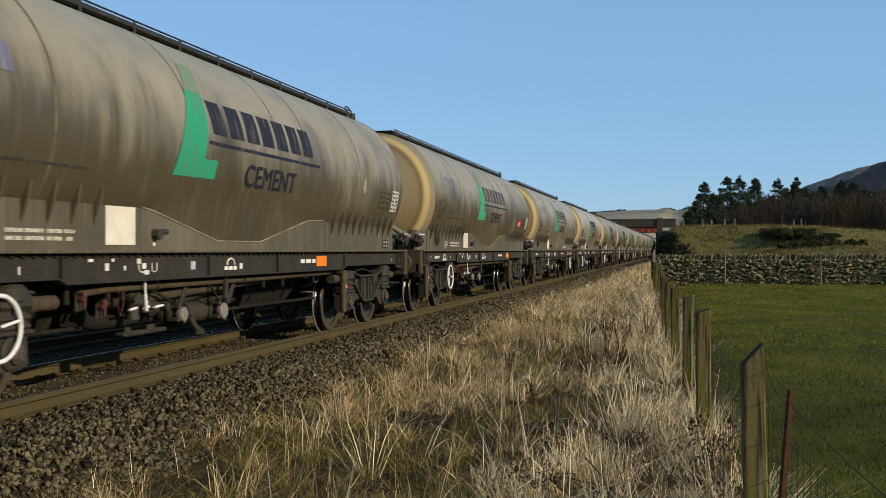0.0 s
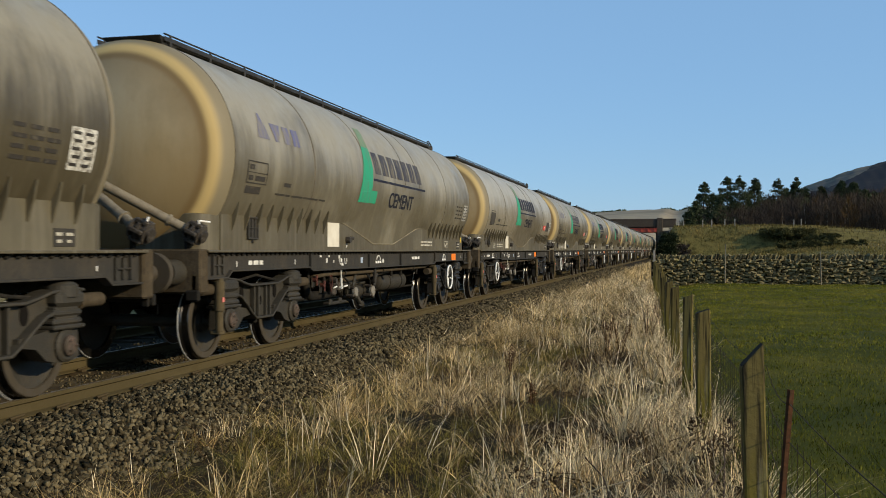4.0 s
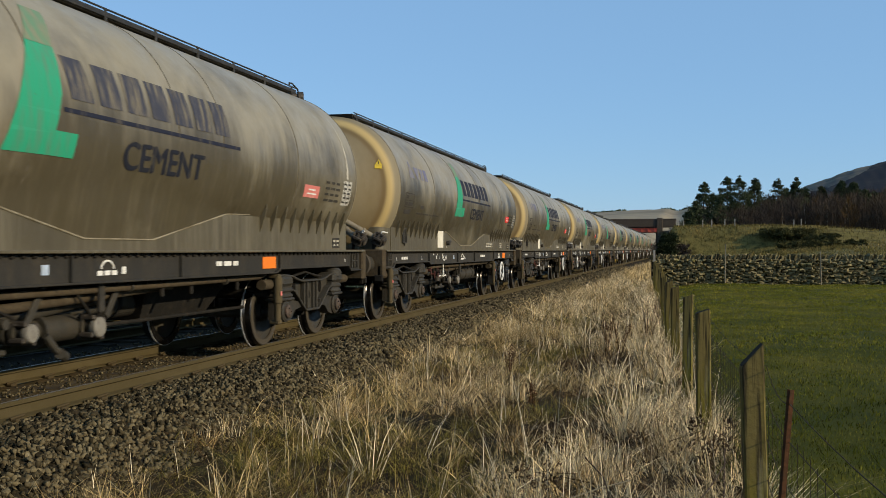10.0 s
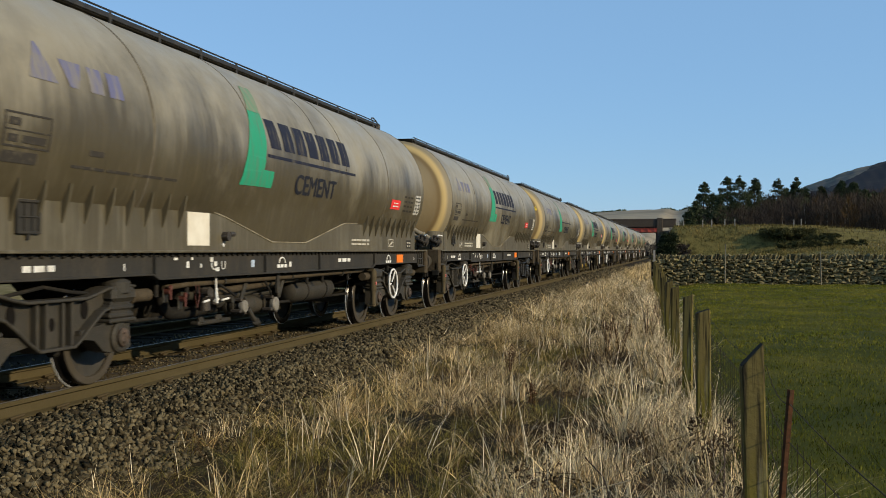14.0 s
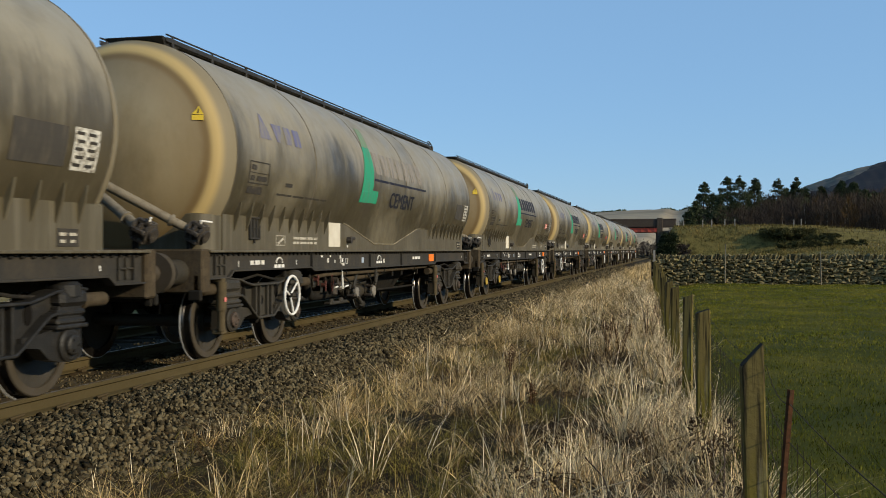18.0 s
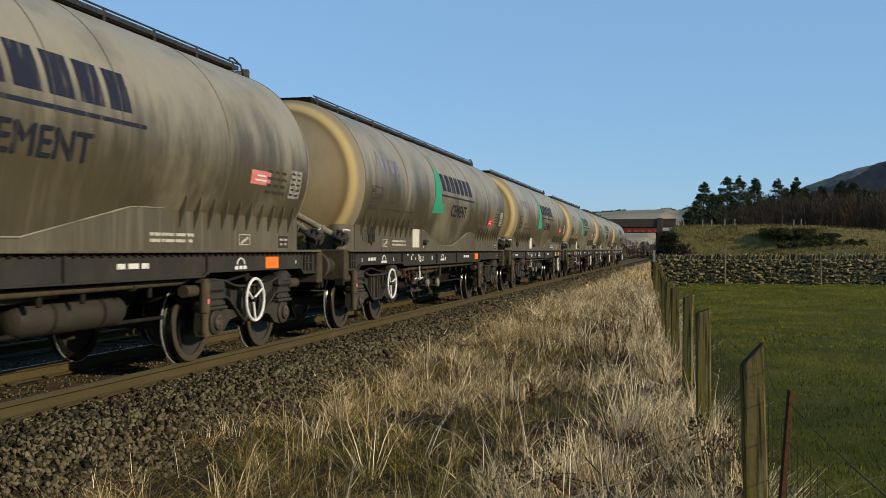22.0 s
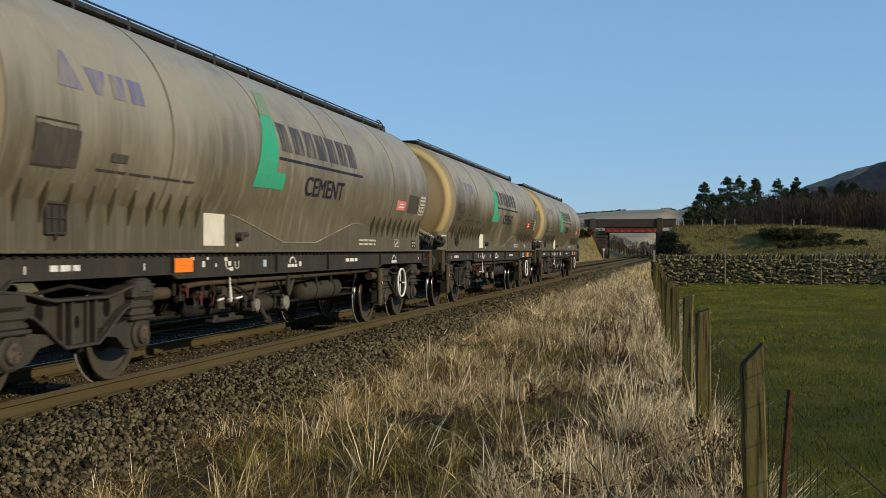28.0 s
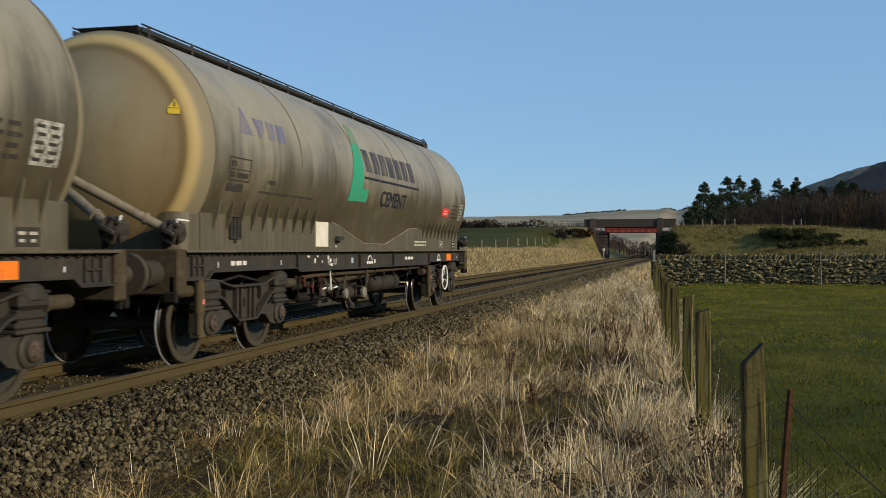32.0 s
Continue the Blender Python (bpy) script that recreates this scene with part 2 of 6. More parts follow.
# ---- mesh building
class Shape:
    def __init__(self):
        self.v, self.f, self.m = [], [], []

    def add(self, verts, faces, mat=0):
        k = len(self.v)
        self.v += [tuple(p) for p in verts]
        self.f += [tuple(i + k for i in f) for f in faces]
        self.m += [mat] * len(faces)
        return self

    def box(self, c, s, ch=None, turn=None, mat=0):
        """A box with chamfered edges: centre, full sizes, chamfer."""
        hx, hy, hz = s[0] / 2, s[1] / 2, s[2] / 2
        ch = min(hx, hy, hz) * 0.35 if ch is None else min(ch, hx * 0.8, hy * 0.8, hz * 0.8)
        v, ix = [], {}
        for sx in (-1, 1):
            for sy in (-1, 1):
                for sz in (-1, 1):
                    for ax in range(3):
                        p = [sx * hx, sy * hy, sz * hz]
                        for o in range(3):
                            if o != ax:
                                p[o] -= (sx, sy, sz)[o] * ch
                        ix[sx, sy, sz, ax] = len(v)
                        v.append(Vector(p))
        f = []
        for ax in range(3):
            a, b = [o for o in range(3) if o != ax]
            for sg in (-1, 1):
                q = []
                for sa, sb in ((-1, -1), (1, -1), (1, 1), (-1, 1)):
                    k = [0, 0, 0]
                    k[ax], k[a], k[b] = sg, sa, sb
                    q.append(ix[(*k, ax)])
                f.append(q if (sg > 0) == (ax != 1) else q[::-1])
            for sa in (-1, 1):
                for sb in (-1, 1):
                    k1, k2 = [0, 0, 0], [0, 0, 0]
                    k1[ax], k1[a], k1[b] = -1, sa, sb
                    k2[ax], k2[a], k2[b] = 1, sa, sb
                    q = [ix[(*k1, a)], ix[(*k2, a)], ix[(*k2, b)], ix[(*k1, b)]]
                    f.append(q if (sa * sb > 0) == (ax == 1) else q[::-1])
        for sx in (-1, 1):
            for sy in (-1, 1):
                for sz in (-1, 1):
                    q = [ix[sx, sy, sz, 0], ix[sx, sy, sz, 1], ix[sx, sy, sz, 2]]
                    f.append(q if sx * sy * sz > 0 else q[::-1])
        c = Vector(c)
        if turn is not None:
            v = [turn @ p for p in v]
        return self.add([p + c for p in v], f, mat)

    def bar(self, a, b, r, n=10, r2=None, caps=True, mat=0):
        """A round bar from a to b."""
        a, b = Vector(a), Vector(b)
        r2 = r if r2 is None else r2
        q = (b - a).to_track_quat("Z", "Y")
        v = []
        for p, rr in ((a, r), (b, r2)):
            v += [p + q @ Vector((rr * math.cos(2 * math.pi * k / n), rr * math.sin(2 * math.pi * k / n), 0)) for k in range(n)]
        f = [(k, (k + 1) % n, n + (k + 1) % n, n + k) for k in range(n)]
        if caps:
            f += [tuple(range(n))[::-1], tuple(range(n, 2 * n))]
        return self.add(v, f, mat)

    def pipe(self, pts, r, n=10, mat=0):
        """A bent pipe through points."""
        pts = [Vector(p) for p in pts]
        v = []
        for i, p in enumerate(pts):
            d = (pts[min(i + 1, len(pts) - 1)] - pts[max(i - 1, 0)]).normalized()
            q = d.to_track_quat("Z", "Y")
            v += [p + q @ Vector((r * math.cos(2 * math.pi * k / n), r * math.sin(2 * math.pi * k / n), 0)) for k in range(n)]
        f = []
        for i in range(len(pts) - 1):
            f += [(i * n + k, i * n + (k + 1) % n, (i + 1) * n + (k + 1) % n, (i + 1) * n + k) for k in range(n)]
        f += [tuple(range(n))[::-1], tuple(range((len(pts) - 1) * n, len(pts) * n))]
        return self.add(v, f, mat)

    def plate(self, outline, x0, x1, mat=0):
        """An outline of (y, z) points given thickness from x0 to x1."""
        n = len(outline)
        v = [(x0, y, z) for y, z in outline] + [(x1, y, z) for y, z in outline]
        f = [tuple(range(n))[::-1], tuple(range(n, 2 * n))] + [(k, (k + 1) % n, n + (k + 1) % n, n + k) for k in range(n)]
        return self.add(v, f, mat)

    def lathe(self, profile, centre, n=32, mat=0, closed=False):
        """Turns (radius, x) points about the x axis through centre."""
        c = Vector(centre)
        v = []
        for r, x in profile:
            v += [c + Vector((x, r * math.cos(2 * math.pi * k / n), r * math.sin(2 * math.pi * k / n))) for k in range(n)]
        f = []
        rows = len(profile)
        for i in range(rows if closed else rows - 1):
            j = (i + 1) % rows
            f += [(i * n + k, j * n + k, j * n + (k + 1) % n, i * n + (k + 1) % n) for k in range(n)]
        if not closed:
            f += [tuple(range(n)), tuple(range((rows - 1) * n, rows * n))[::-1]]
        return self.add(v, f, mat)

    def mesh(self, name, mats, smooth=False):
        me = bpy.data.meshes.new(name)
        me.from_pydata(self.v, [], self.f)
        for m in mats if isinstance(mats, (list, tuple)) else [mats]:
            me.materials.append(m)
        if any(self.m):
            me.polygons.foreach_set("material_index", self.m)
        bm = bmesh.new()
        bm.from_mesh(me)
        bmesh.ops.recalc_face_normals(bm, faces=bm.faces)
        bm.to_mesh(me)
        bm.free()
        if smooth:
            me.shade_smooth()
            me.set_sharp_from_angle(angle=radians(35))
        return me


def part(name, shape, mat, parent, label="", smooth=False, at=None):
    me = shape if isinstance(shape, bpy.types.Mesh) else shape.mesh(name, mat, smooth)
    ob = new(name, me)
    ob.parent = parent
    if at is not None:
        ob.matrix_basis = at
    if label:
        ob["label"] = label
    return ob


def bulk(name, verts, faces, mat, smooth=False, index=None):
    """One big mesh from arrays of vertices and of equal-sided faces."""
    verts, faces = np.asarray(verts, np.float32), np.asarray(faces, np.int32)
    me = bpy.data.meshes.new(name)
    me.vertices.add(len(verts))
    me.vertices.foreach_set("co", verts.ravel())
    sides = faces.shape[1]
    me.loops.add(faces.size)
    me.loops.foreach_set("vertex_index", faces.ravel())
    me.polygons.add(len(faces))
    me.polygons.foreach_set("loop_start", np.arange(0, faces.size, sides, dtype=np.int32))
    for m in mat if isinstance(mat, (list, tuple)) else [mat]:
        me.materials.append(m)
    if index is not None:
        me.polygons.foreach_set("material_index", np.asarray(index, np.int32))
    me.update(calc_edges=True)
    if smooth:
        me.shade_smooth()
    return new(name, me)


rng = np.random.default_rng(7)
# ---- ground, one sheet out to the hills
def step(a, b, x):
    k = np.clip((x - a) / (b - a), 0, 1)
    return k * k * (3 - 2 * k)


def wobble(x, y, s, seed=0.0):
    return (np.sin(x * s * 1.3 + 1.7 + seed) * np.cos(y * s * 0.9 + seed * 2) + 0.6 * np.sin(x * s * 2.9 - y * s * 2.3 + seed) + 0.35 * np.sin(x * s * 5.1 + y * s * 6.3 + 2 * seed)) / 1.95


BRIDGE_Y = 187.0


def ground_z(x, y):
    x, y = np.asarray(x, float), np.asarray(y, float)
    z = np.full(np.broadcast(x, y).shape, -0.50) + 0.05 * wobble(x, y, 0.9)
    z = z + 0.10 * step(0.0, 0.8, x)                                     # the pasture lies a little higher than the verge
    bed = step(-4.1, -4.9, x) * step(-12.4, -11.5, x)
    z = z + (-0.30 - z) * bed                                            # formation under the ballast
    bank = step(-13.0, -18.0, x) * step(12, 40, y)
    z = z + bank * (1.72 + 0.22 * wobble(x, y, 0.21))                    # grassy bank beyond the far track
    z = z + step(-18, -27, x) * step(75, 205, y) * 3.5                    # rising pasture beyond it
    z = z + step(2.0, 26.0, x) * step(85, 215, y) * 3.9                  # ground rising behind the stone wall
    z = z + step(-3, 3, x) * step(215, 262, y) * 3.0
    # road embankment on both sides of the bridge
    ridge = np.exp(-((y - BRIDGE_Y - 1) / 11.0) ** 4)
    over = np.maximum(step(-4.7, -1.2, x) * step(60, 14, x), step(-14.2, -17.5, x) * step(-90, -22, x))
    top = 5.5 + 0.25 * wobble(x, y, 0.5)
    z = np.maximum(z, z + (top - z) * ridge * over)
    # moors: long low skyline ahead, steep fell off to one side
    r = np.hypot(x, y)
    az = np.degrees(np.arctan2(x, np.maximum(y, 1e-3)))
    ahead = np.where(y > 0, 1.0, 0.4)
    low = np.interp(az, [-60, -12.3, -6.5, -3.3, 0.2, 4, 12], [56, 67, 70, 79, 84, 86, 84]) + 0.7 * wobble(az, r * 0.001, 0.9) + 0.3 * wobble(az, r * 0.002, 2.6, 2.0)
    fell = np.interp(az, [1.5, 4.0, 6.0, 6.5, 8.1, 9.25, 11.1, 13, 18, 26, 40], [0, 60, 97, 104, 123, 134, 148, 158, 162, 120, 40]) + 1.2 * wobble(az, r * 0.002, 2.4, 1.0)
    z = z + np.maximum(step(450, 2300, r) * low, step(700, 1900, r) * fell) * ahead
    return z


VERGE = material("verge_soil_and_litter", (0.026, 0.019, 0.010), 0.95, vary=[(3.5, (0.050, 0.036, 0.018), 0.45, 0.7, ONE), (14, (0.025, 0.02, 0.011), 0.5, 0.75, ONE), (1.1, (0.07, 0.085, 0.028), 0.55, 0.75, ONE)], bump=0.9, bump_scale=16, gloss=0.08)
PASTURE = material("pasture_turf", (0.044, 0.048, 0.006), 0.95, vary=[(0.35, (0.095, 0.086, 0.010), 0.42, 0.68, ONE), (7, (0.040, 0.042, 0.004), 0.5, 0.72, (1, 0.5, 1)), (1.5, (0.10, 0.085, 0.018), 0.56, 0.78, (1, 0.5, 1))], bump=1.0, bump_scale=26, gloss=0.08)
ROUGH = material("rough_dry_grass", (0.17, 0.13, 0.055), 0.95, vary=[(0.6, (0.11, 0.095, 0.03), 0.45, 0.65, ONE), (4, (0.24, 0.185, 0.09), 0.5, 0.75, ONE), (0.15, (0.075, 0.072, 0.022), 0.52, 0.66, ONE)], bump=1.0, bump_scale=5, gloss=0.08)
FARFIELD = material("far_pasture", (0.042, 0.042, 0.007), 0.95, vary=[(0.05, (0.058, 0.052, 0.010), 0.4, 0.7, ONE), (0.6, (0.027, 0.029, 0.006), 0.5, 0.75, ONE)], bump=0.6, bump_scale=2, gloss=0.08)
MOOR = material("moor_bleached_grass", (0.32, 0.26, 0.17), 0.95, vary=[(0.006, (0.20, 0.165, 0.11), 0.45, 0.62, ONE), (0.05, (0.24, 0.20, 0.15), 0.45, 0.7, ONE)], gloss=0.08)
RUSHES = material("rushy_pasture", (0.15, 0.12, 0.036), 0.95, vary=[(0.12, (0.15, 0.108, 0.034), 0.45, 0.65, (0.4, 1, 1)), (0.8, (0.028, 0.027, 0.008), 0.5, 0.7, ONE)], bump=1.0, bump_scale=3, gloss=0.08)
FELLPALE = material("fell_pale_slope", (0.16, 0.135, 0.10), 0.95, vary=[(0.012, (0.085, 0.075, 0.062), 0.45, 0.65, ONE)], gloss=0.08)
FELL = material("fell_dark_slope", (0.024, 0.023, 0.026), 0.95, vary=[(0.008, (0.050, 0.044, 0.036), 0.52, 0.66, ONE), (0.06, (0.025, 0.022, 0.025), 0.45, 0.7, ONE)], gloss=0.08)


def make_ground():
    radii = np.concatenate([[0.0], np.geomspace(0.6, 60, 120), np.geomspace(61.5, 330, 110), np.geomspace(340, 1000, 24), np.linspace(1012, 2300, 108), np.geomspace(2350, 4800, 12)])
    angle = np.radians(np.concatenate([np.arange(-60, -46, 1.0), np.arange(-46, 2, 0.22), np.arange(2, 13, 0.08), np.arange(13, 22, 0.22), np.arange(22, 300, 3.5)]))
    R, A = np.meshgrid(radii, angle, indexing="ij")
    X, Y = R * np.sin(A), R * np.cos(A)
    Z = ground_z(X, Y)
    V = np.stack([X, Y, Z], -1).reshape(-1, 3)
    nr, na = R.shape
    i, j = np.meshgrid(np.arange(nr - 1), np.arange(na), indexing="ij")
    k = (j + 1) % na
    F = np.stack([i * na + j, (i + 1) * na + j, (i + 1) * na + k, i * na + k], -1).reshape(-1, 4)[:, ::-1]
    c = V[F].mean(1)
    x, y = c[:, 0], c[:, 1]
    r, az = np.hypot(x, y), np.degrees(np.arctan2(x, np.maximum(y, 1e-3)))
    w = 0.5 * wobble(x, y, 1.1)
    kind = np.zeros(len(F), int)
    kind[(x > 0.35 + w * 0.2 - 0.0375 * np.clip(y - 6, 0, 46)) & (y < 53)] = 1
    kind[(x < -12)] = 2
    kind[(x < -21 + 3 * w)] = 3
    kind[(y > 53) & (x > -12)] = 2
    kind[(y > 53) & (x > 6 + 4 * w) & (y < 178)] = 2
    kind[(y > 53) & (x > -3.0 + 2 * w) & (r < 420)] = 6
    kind[(r > 420)] = 4
    # the fell turns from pale to dark below this angle of elevation
    dark_below = np.interp(az, [3.0, 6.46, 8.07, 9.24, 10.05, 10.6, 14.0], [0.020, 0.054, 0.0625, 0.072, 0.083, 0.10, 0.12]) + 0.0012 * wobble(az, r * 0.004, 4.0)
    kind[(r > 600) & (az > 4.5)] = 7
    kind[(r > 600) & (az > 4.5) & (c[:, 2] / np.maximum(y, 1) < dark_below)] = 5
    g = bulk("ground", V, F, [VERGE, PASTURE, ROUGH, FARFIELD, MOOR, FELL, RUSHES, FELLPALE], True, kind)
    return tagged(g, "grass verge, pasture and moorland ground rising to bleached hills", "ground", kind="structure")


make_ground()

# ---- track
RAILM = material("rail_rusty_steel", (0.066, 0.051, 0.023), 0.85, vary=[(5, (0.085, 0.066, 0.032), 0.45, 0.72, (1, 0.3, 1)), (40, (0.085, 0.058, 0.032), 0.55, 0.8, ONE)], bump=0.2, coords="Object", gloss=0.08)
RAILTOP = material("rail_running_surface", (0.20, 0.165, 0.12), 0.55, 0.7, vary=[(3, (0.22, 0.17, 0.12), 0.45, 0.75, (1, 0.1, 1))])
SLEEPER = material("sleeper_stained_concrete", (0.075, 0.055, 0.03), 0.9, vary=[(6, (0.055, 0.042, 0.026), 0.45, 0.7, ONE)], bump=0.3, spread=0.2, gloss=0.08)
# far sleepers nearly black: the train's shade is put into the colour
SHADESLEEPER = material("far_sleeper_in_shade", (0.014, 0.011, 0.007), 0.95, vary=[(8, (0.026, 0.020, 0.013), 0.5, 0.7, ONE)], bump=0.3, spread=0.2, gloss=0.04)
CLIP = material("rail_clip_rust", (0.062, 0.046, 0.024), 0.9, gloss=0.08)
BALLAST = material("ballast_granite", (0.088, 0.070, 0.038), 0.9, vary=[(3, (0.066, 0.050, 0.026), 0.45, 0.7, ONE), (60, (0.15, 0.13, 0.088), 0.56, 0.72, ONE)], island=0.9, bump=0.25, bump_scale=50, gloss=0.08)
FOURFOOT = material("track_dirt_brown", (0.105, 0.076, 0.036), 0.95, vary=[(5, (0.045, 0.033, 0.017), 0.45, 0.7, ONE), (22, (0.10, 0.074, 0.038), 0.5, 0.7, ONE)], bump=1.0, bump_scale=20, gloss=0.06)
# far track's bed, blackened for the shade that the train throws on it
SHADEBED = material("far_bed_in_shade", (0.011, 0.009, 0.005), 0.95, vary=[(7, (0.024, 0.019, 0.010), 0.5, 0.7, ONE), (26, (0.04, 0.031, 0.018), 0.58, 0.74, ONE)], bump=1.0, bump_scale=18, gloss=0.04)
BALLASTBED = material("ballast_bed", (0.024, 0.018, 0.009), 0.95, vary=[(14, (0.055, 0.041, 0.022), 0.5, 0.66, ONE), (30, (0.03, 0.027, 0.022), 0.5, 0.7, ONE), (1.2, (0.075, 0.052, 0.024), 0.5, 0.7, ONE)], bump=1.0, bump_scale=24, gloss=0.08)


def ballast_z(x):
    """Height of the stone bed across both tracks."""
    x = np.asarray(x, float)
    return -0.19 - 0.33 * step(-4.95, -4.1, x) - 0.33 * step(-11.3, -12.2, x) + 0.022 * np.exp(-((np.abs(x - CENTRE) / 0.55) ** 4))


def make_track(centre, tag):
    tr = new("railway_track")
    near = centre == CENTRE
    for sx in (-1, 1):
        x = centre + sx * 0.7525
        prof = [(-0.07, -0.159), (0.07, -0.159), (0.07, -0.148), (0.012, -0.13), (0.009, -0.05), (0.035, -0.035), (0.036, -0.008), (0.030, -0.001), (-0.030, -0.001), (-0.036, -0.008), (-0.035, -0.035), (-0.009, -0.05), (-0.012, -0.13), (-0.07, -0.148)]
        ys = np.concatenate([[-260, -60], np.arange(-8, 60, 2.0), np.arange(60, 420, 12.0)])
        v = [(x + px, y, pz) for y in ys for px, pz in prof]
        n = len(prof)
        f = [(i * n + k, i * n + (k + 1) % n, (i + 1) * n + (k + 1) % n, (i + 1) * n + k) for i in range(len(ys) - 1) for k in range(n)]
        rail = part("rail", Shape().add(v, f), RAILM, tr, "rusty brown flat-bottom rail")
        part("running_surface", Shape().add([(x - 0.016, y, 0.0012) for y in ys] + [(x + 0.016, y, 0.0012) for y in ys] + [(x - 0.016, y, -0.002) for y in ys] + [(x + 0.016, y, -0.002) for y in ys],
                                            [q for i in range(len(ys) - 1) for m in (len(ys),) for q in ((i, i + 1, m + i + 1, m + i), (2 * m + i, i, i + 1, 2 * m + i + 1), (m + i, 3 * m + i, 3 * m + i + 1, m + i + 1))]), RAILTOP if near else RAILM, rail)
    sl = Shape().box((0, 0, 0), (2.5, 0.26, 0.20), 0.03).mesh("sleeper", SLEEPER if near else SHADESLEEPER)
    cl = Shape().box((0, 0, 0), (0.09, 0.10, 0.035), 0.01).bar((0.0, -0.08, 0.02), (0.02, 0.08, 0.035), 0.014, 6).mesh("rail_clip", CLIP)
    first, last = (0, 86) if near else (20, 100)
    for k in range(first, last):
        y = 1.0 + 0.65 * k
        s = part("sleeper", sl, None, tr, at=pose(centre, y, -0.265))
        if near and k < 64:
            for x in (-0.7525 - 0.10, -0.7525 + 0.10, 0.7525 - 0.10, 0.7525 + 0.10):
                part("rail_clip", cl, CLIP, s, at=pose(x, 0, 0.115))
    return tagged(tr, "rusty rails on stained concrete sleepers in grey ballast" + tag, "railway track", "tracks")


def make_ballast():
    xs = np.concatenate([np.linspace(-12.4, -11.2, 5), np.linspace(-10.9, -5.3, 22), np.linspace(-5.1, -4.0, 12)])
    ys = np.concatenate([[-260, -100, -30], np.arange(-6, 70, 0.4), np.arange(72, 420, 6)])
    X, Y = np.meshgrid(xs, ys, indexing="ij")
    Z = ballast_z(X) + 0.012 * wobble(X, Y, 5.0)
    V = np.stack([X, Y, Z], -1).reshape(-1, 3)
    nx, ny = X.shape
    i, j = np.meshgrid(np.arange(nx - 1), np.arange(ny - 1), indexing="ij")
    F = np.stack([i * ny + j, (i + 1) * ny + j, (i + 1) * ny + j + 1, i * ny + j + 1], -1).reshape(-1, 4)
    mid = V[F].mean(1)[:, 0]
    tagged(bulk("ballast_bed", V, F, [BALLASTBED, FOURFOOT, SHADEBED], True, np.where((mid < -5.7) & (mid > -8.3), 1, np.where(mid <= -8.3, 2, 0))), "grey crushed-stone bed under the tracks", "ballast", kind="structure")


ICO_V = np.array([(a, b, c) for a in (-1, 1) for b in (-1, 1) for c in (-1, 1)], float) * 0.62
ICO_F = np.array([(0, 1, 3, 2), (4, 6, 7, 5), (0, 4, 5, 1), (2, 3, 7, 6), (0, 2, 6, 4), (1, 5, 7, 3)])


def scatter(name, place, size, mat, squash=0.7):
    """Angular stones at the given places."""
    n = len(place)
    v = np.repeat(ICO_V[None], n, 0) * (1 + rng.uniform(-0.62, 0.42, (n, 8, 3)))
    v *= size[:, None, None] * np.stack([np.ones(n), rng.uniform(0.6, 1, n), rng.uniform(0.30, squash + 0.1, n)], -1)[:, None]
    q = rng.normal(size=(n, 4))
    q /= np.linalg.norm(q, axis=1)[:, None]
    a, b, c, d = q.T
    rot = np.stack([1 - 2 * (c * c + d * d), 2 * (b * c - a * d), 2 * (b * d + a * c), 2 * (b * c + a * d), 1 - 2 * (b * b + d * d), 2 * (c * d - a * b), 2 * (b * d - a * c), 2 * (c * d + a * b), 1 - 2 * (b * b + c * c)], -1).reshape(n, 3, 3)
    v = np.einsum("nij,nkj->nki", rot, v) + place[:, None]
    f = (ICO_F[None] + 8 * np.arange(n)[:, None, None]).reshape(-1, 4)
    return bulk(name, v.reshape(-1, 3), f, mat)


def make_stones():
    place, size = [], []
    for y0, y1, per, s in ((3.5, 14, 880, 0.033), (14, 26, 560, 0.041), (26, 48, 240, 0.052), (48, 90, 60, 0.08)):
        for x0, x1, dens in ((-5.60, -4.05, 1.0), (-7.0, -5.75, 0.22), (-8.6, -7.25, 0.08)):
            n = int((y1 - y0) * (x1 - x0) * per * dens)
            x, y = rng.uniform(x0, x1, n), rng.uniform(y0, y1, n)
            sz = s * rng.uniform(0.6, 1.35, n) * (1.0 if dens == 1.0 else 0.6)
            place.append(np.stack([x, y, ballast_z(x) + sz * rng.uniform(0.1, 0.6, n)], -1))
            size.append(sz)
    ob = scatter("ballast_stones", np.concatenate(place), np.concatenate(size), BALLAST)
    tagged(ob, "loose grey-brown angular ballast stones along the rail", "ballast", kind="stuff")


make_ballast()
make_stones()
make_track(CENTRE, "")
make_track(CENTRE - 3.45, ", far side")
# ---- cement tank wagon; local axes: x towards the camera's side, y along the train from its coupling, z up from the rail tops
RT, ZT, Y0, Y1 = 1.372, 2.445, 1.10, 14.18     # barrel: radius, height of its axis, ends of the straight part


SKIRT_TOP = 1.76


def skirt_edge():
    """The skirt's upper edge, with the straight-sided dip round the hopper."""
    return [(1.12, SKIRT_TOP), (5.27, SKIRT_TOP), (5.66, 1.70), (7.05, 1.415), (8.25, 1.415), (9.93, 1.735), (10.8, SKIRT_TOP), (14.24, SKIRT_TOP)]


def belly_span(y):
    """Lower and upper edge of the hopper belly's flat side at y."""
    edge = skirt_edge()
    return (float(np.interp(y, [p[0] for p in edge], [p[1] for p in edge])) - 0.015,
            float(np.interp(y, [5.30, 5.42, 5.72, 6.1, 9.55, 9.78, 9.98], [1.80, 2.02, 2.24, 2.45, 2.45, 2.2, 1.80])))


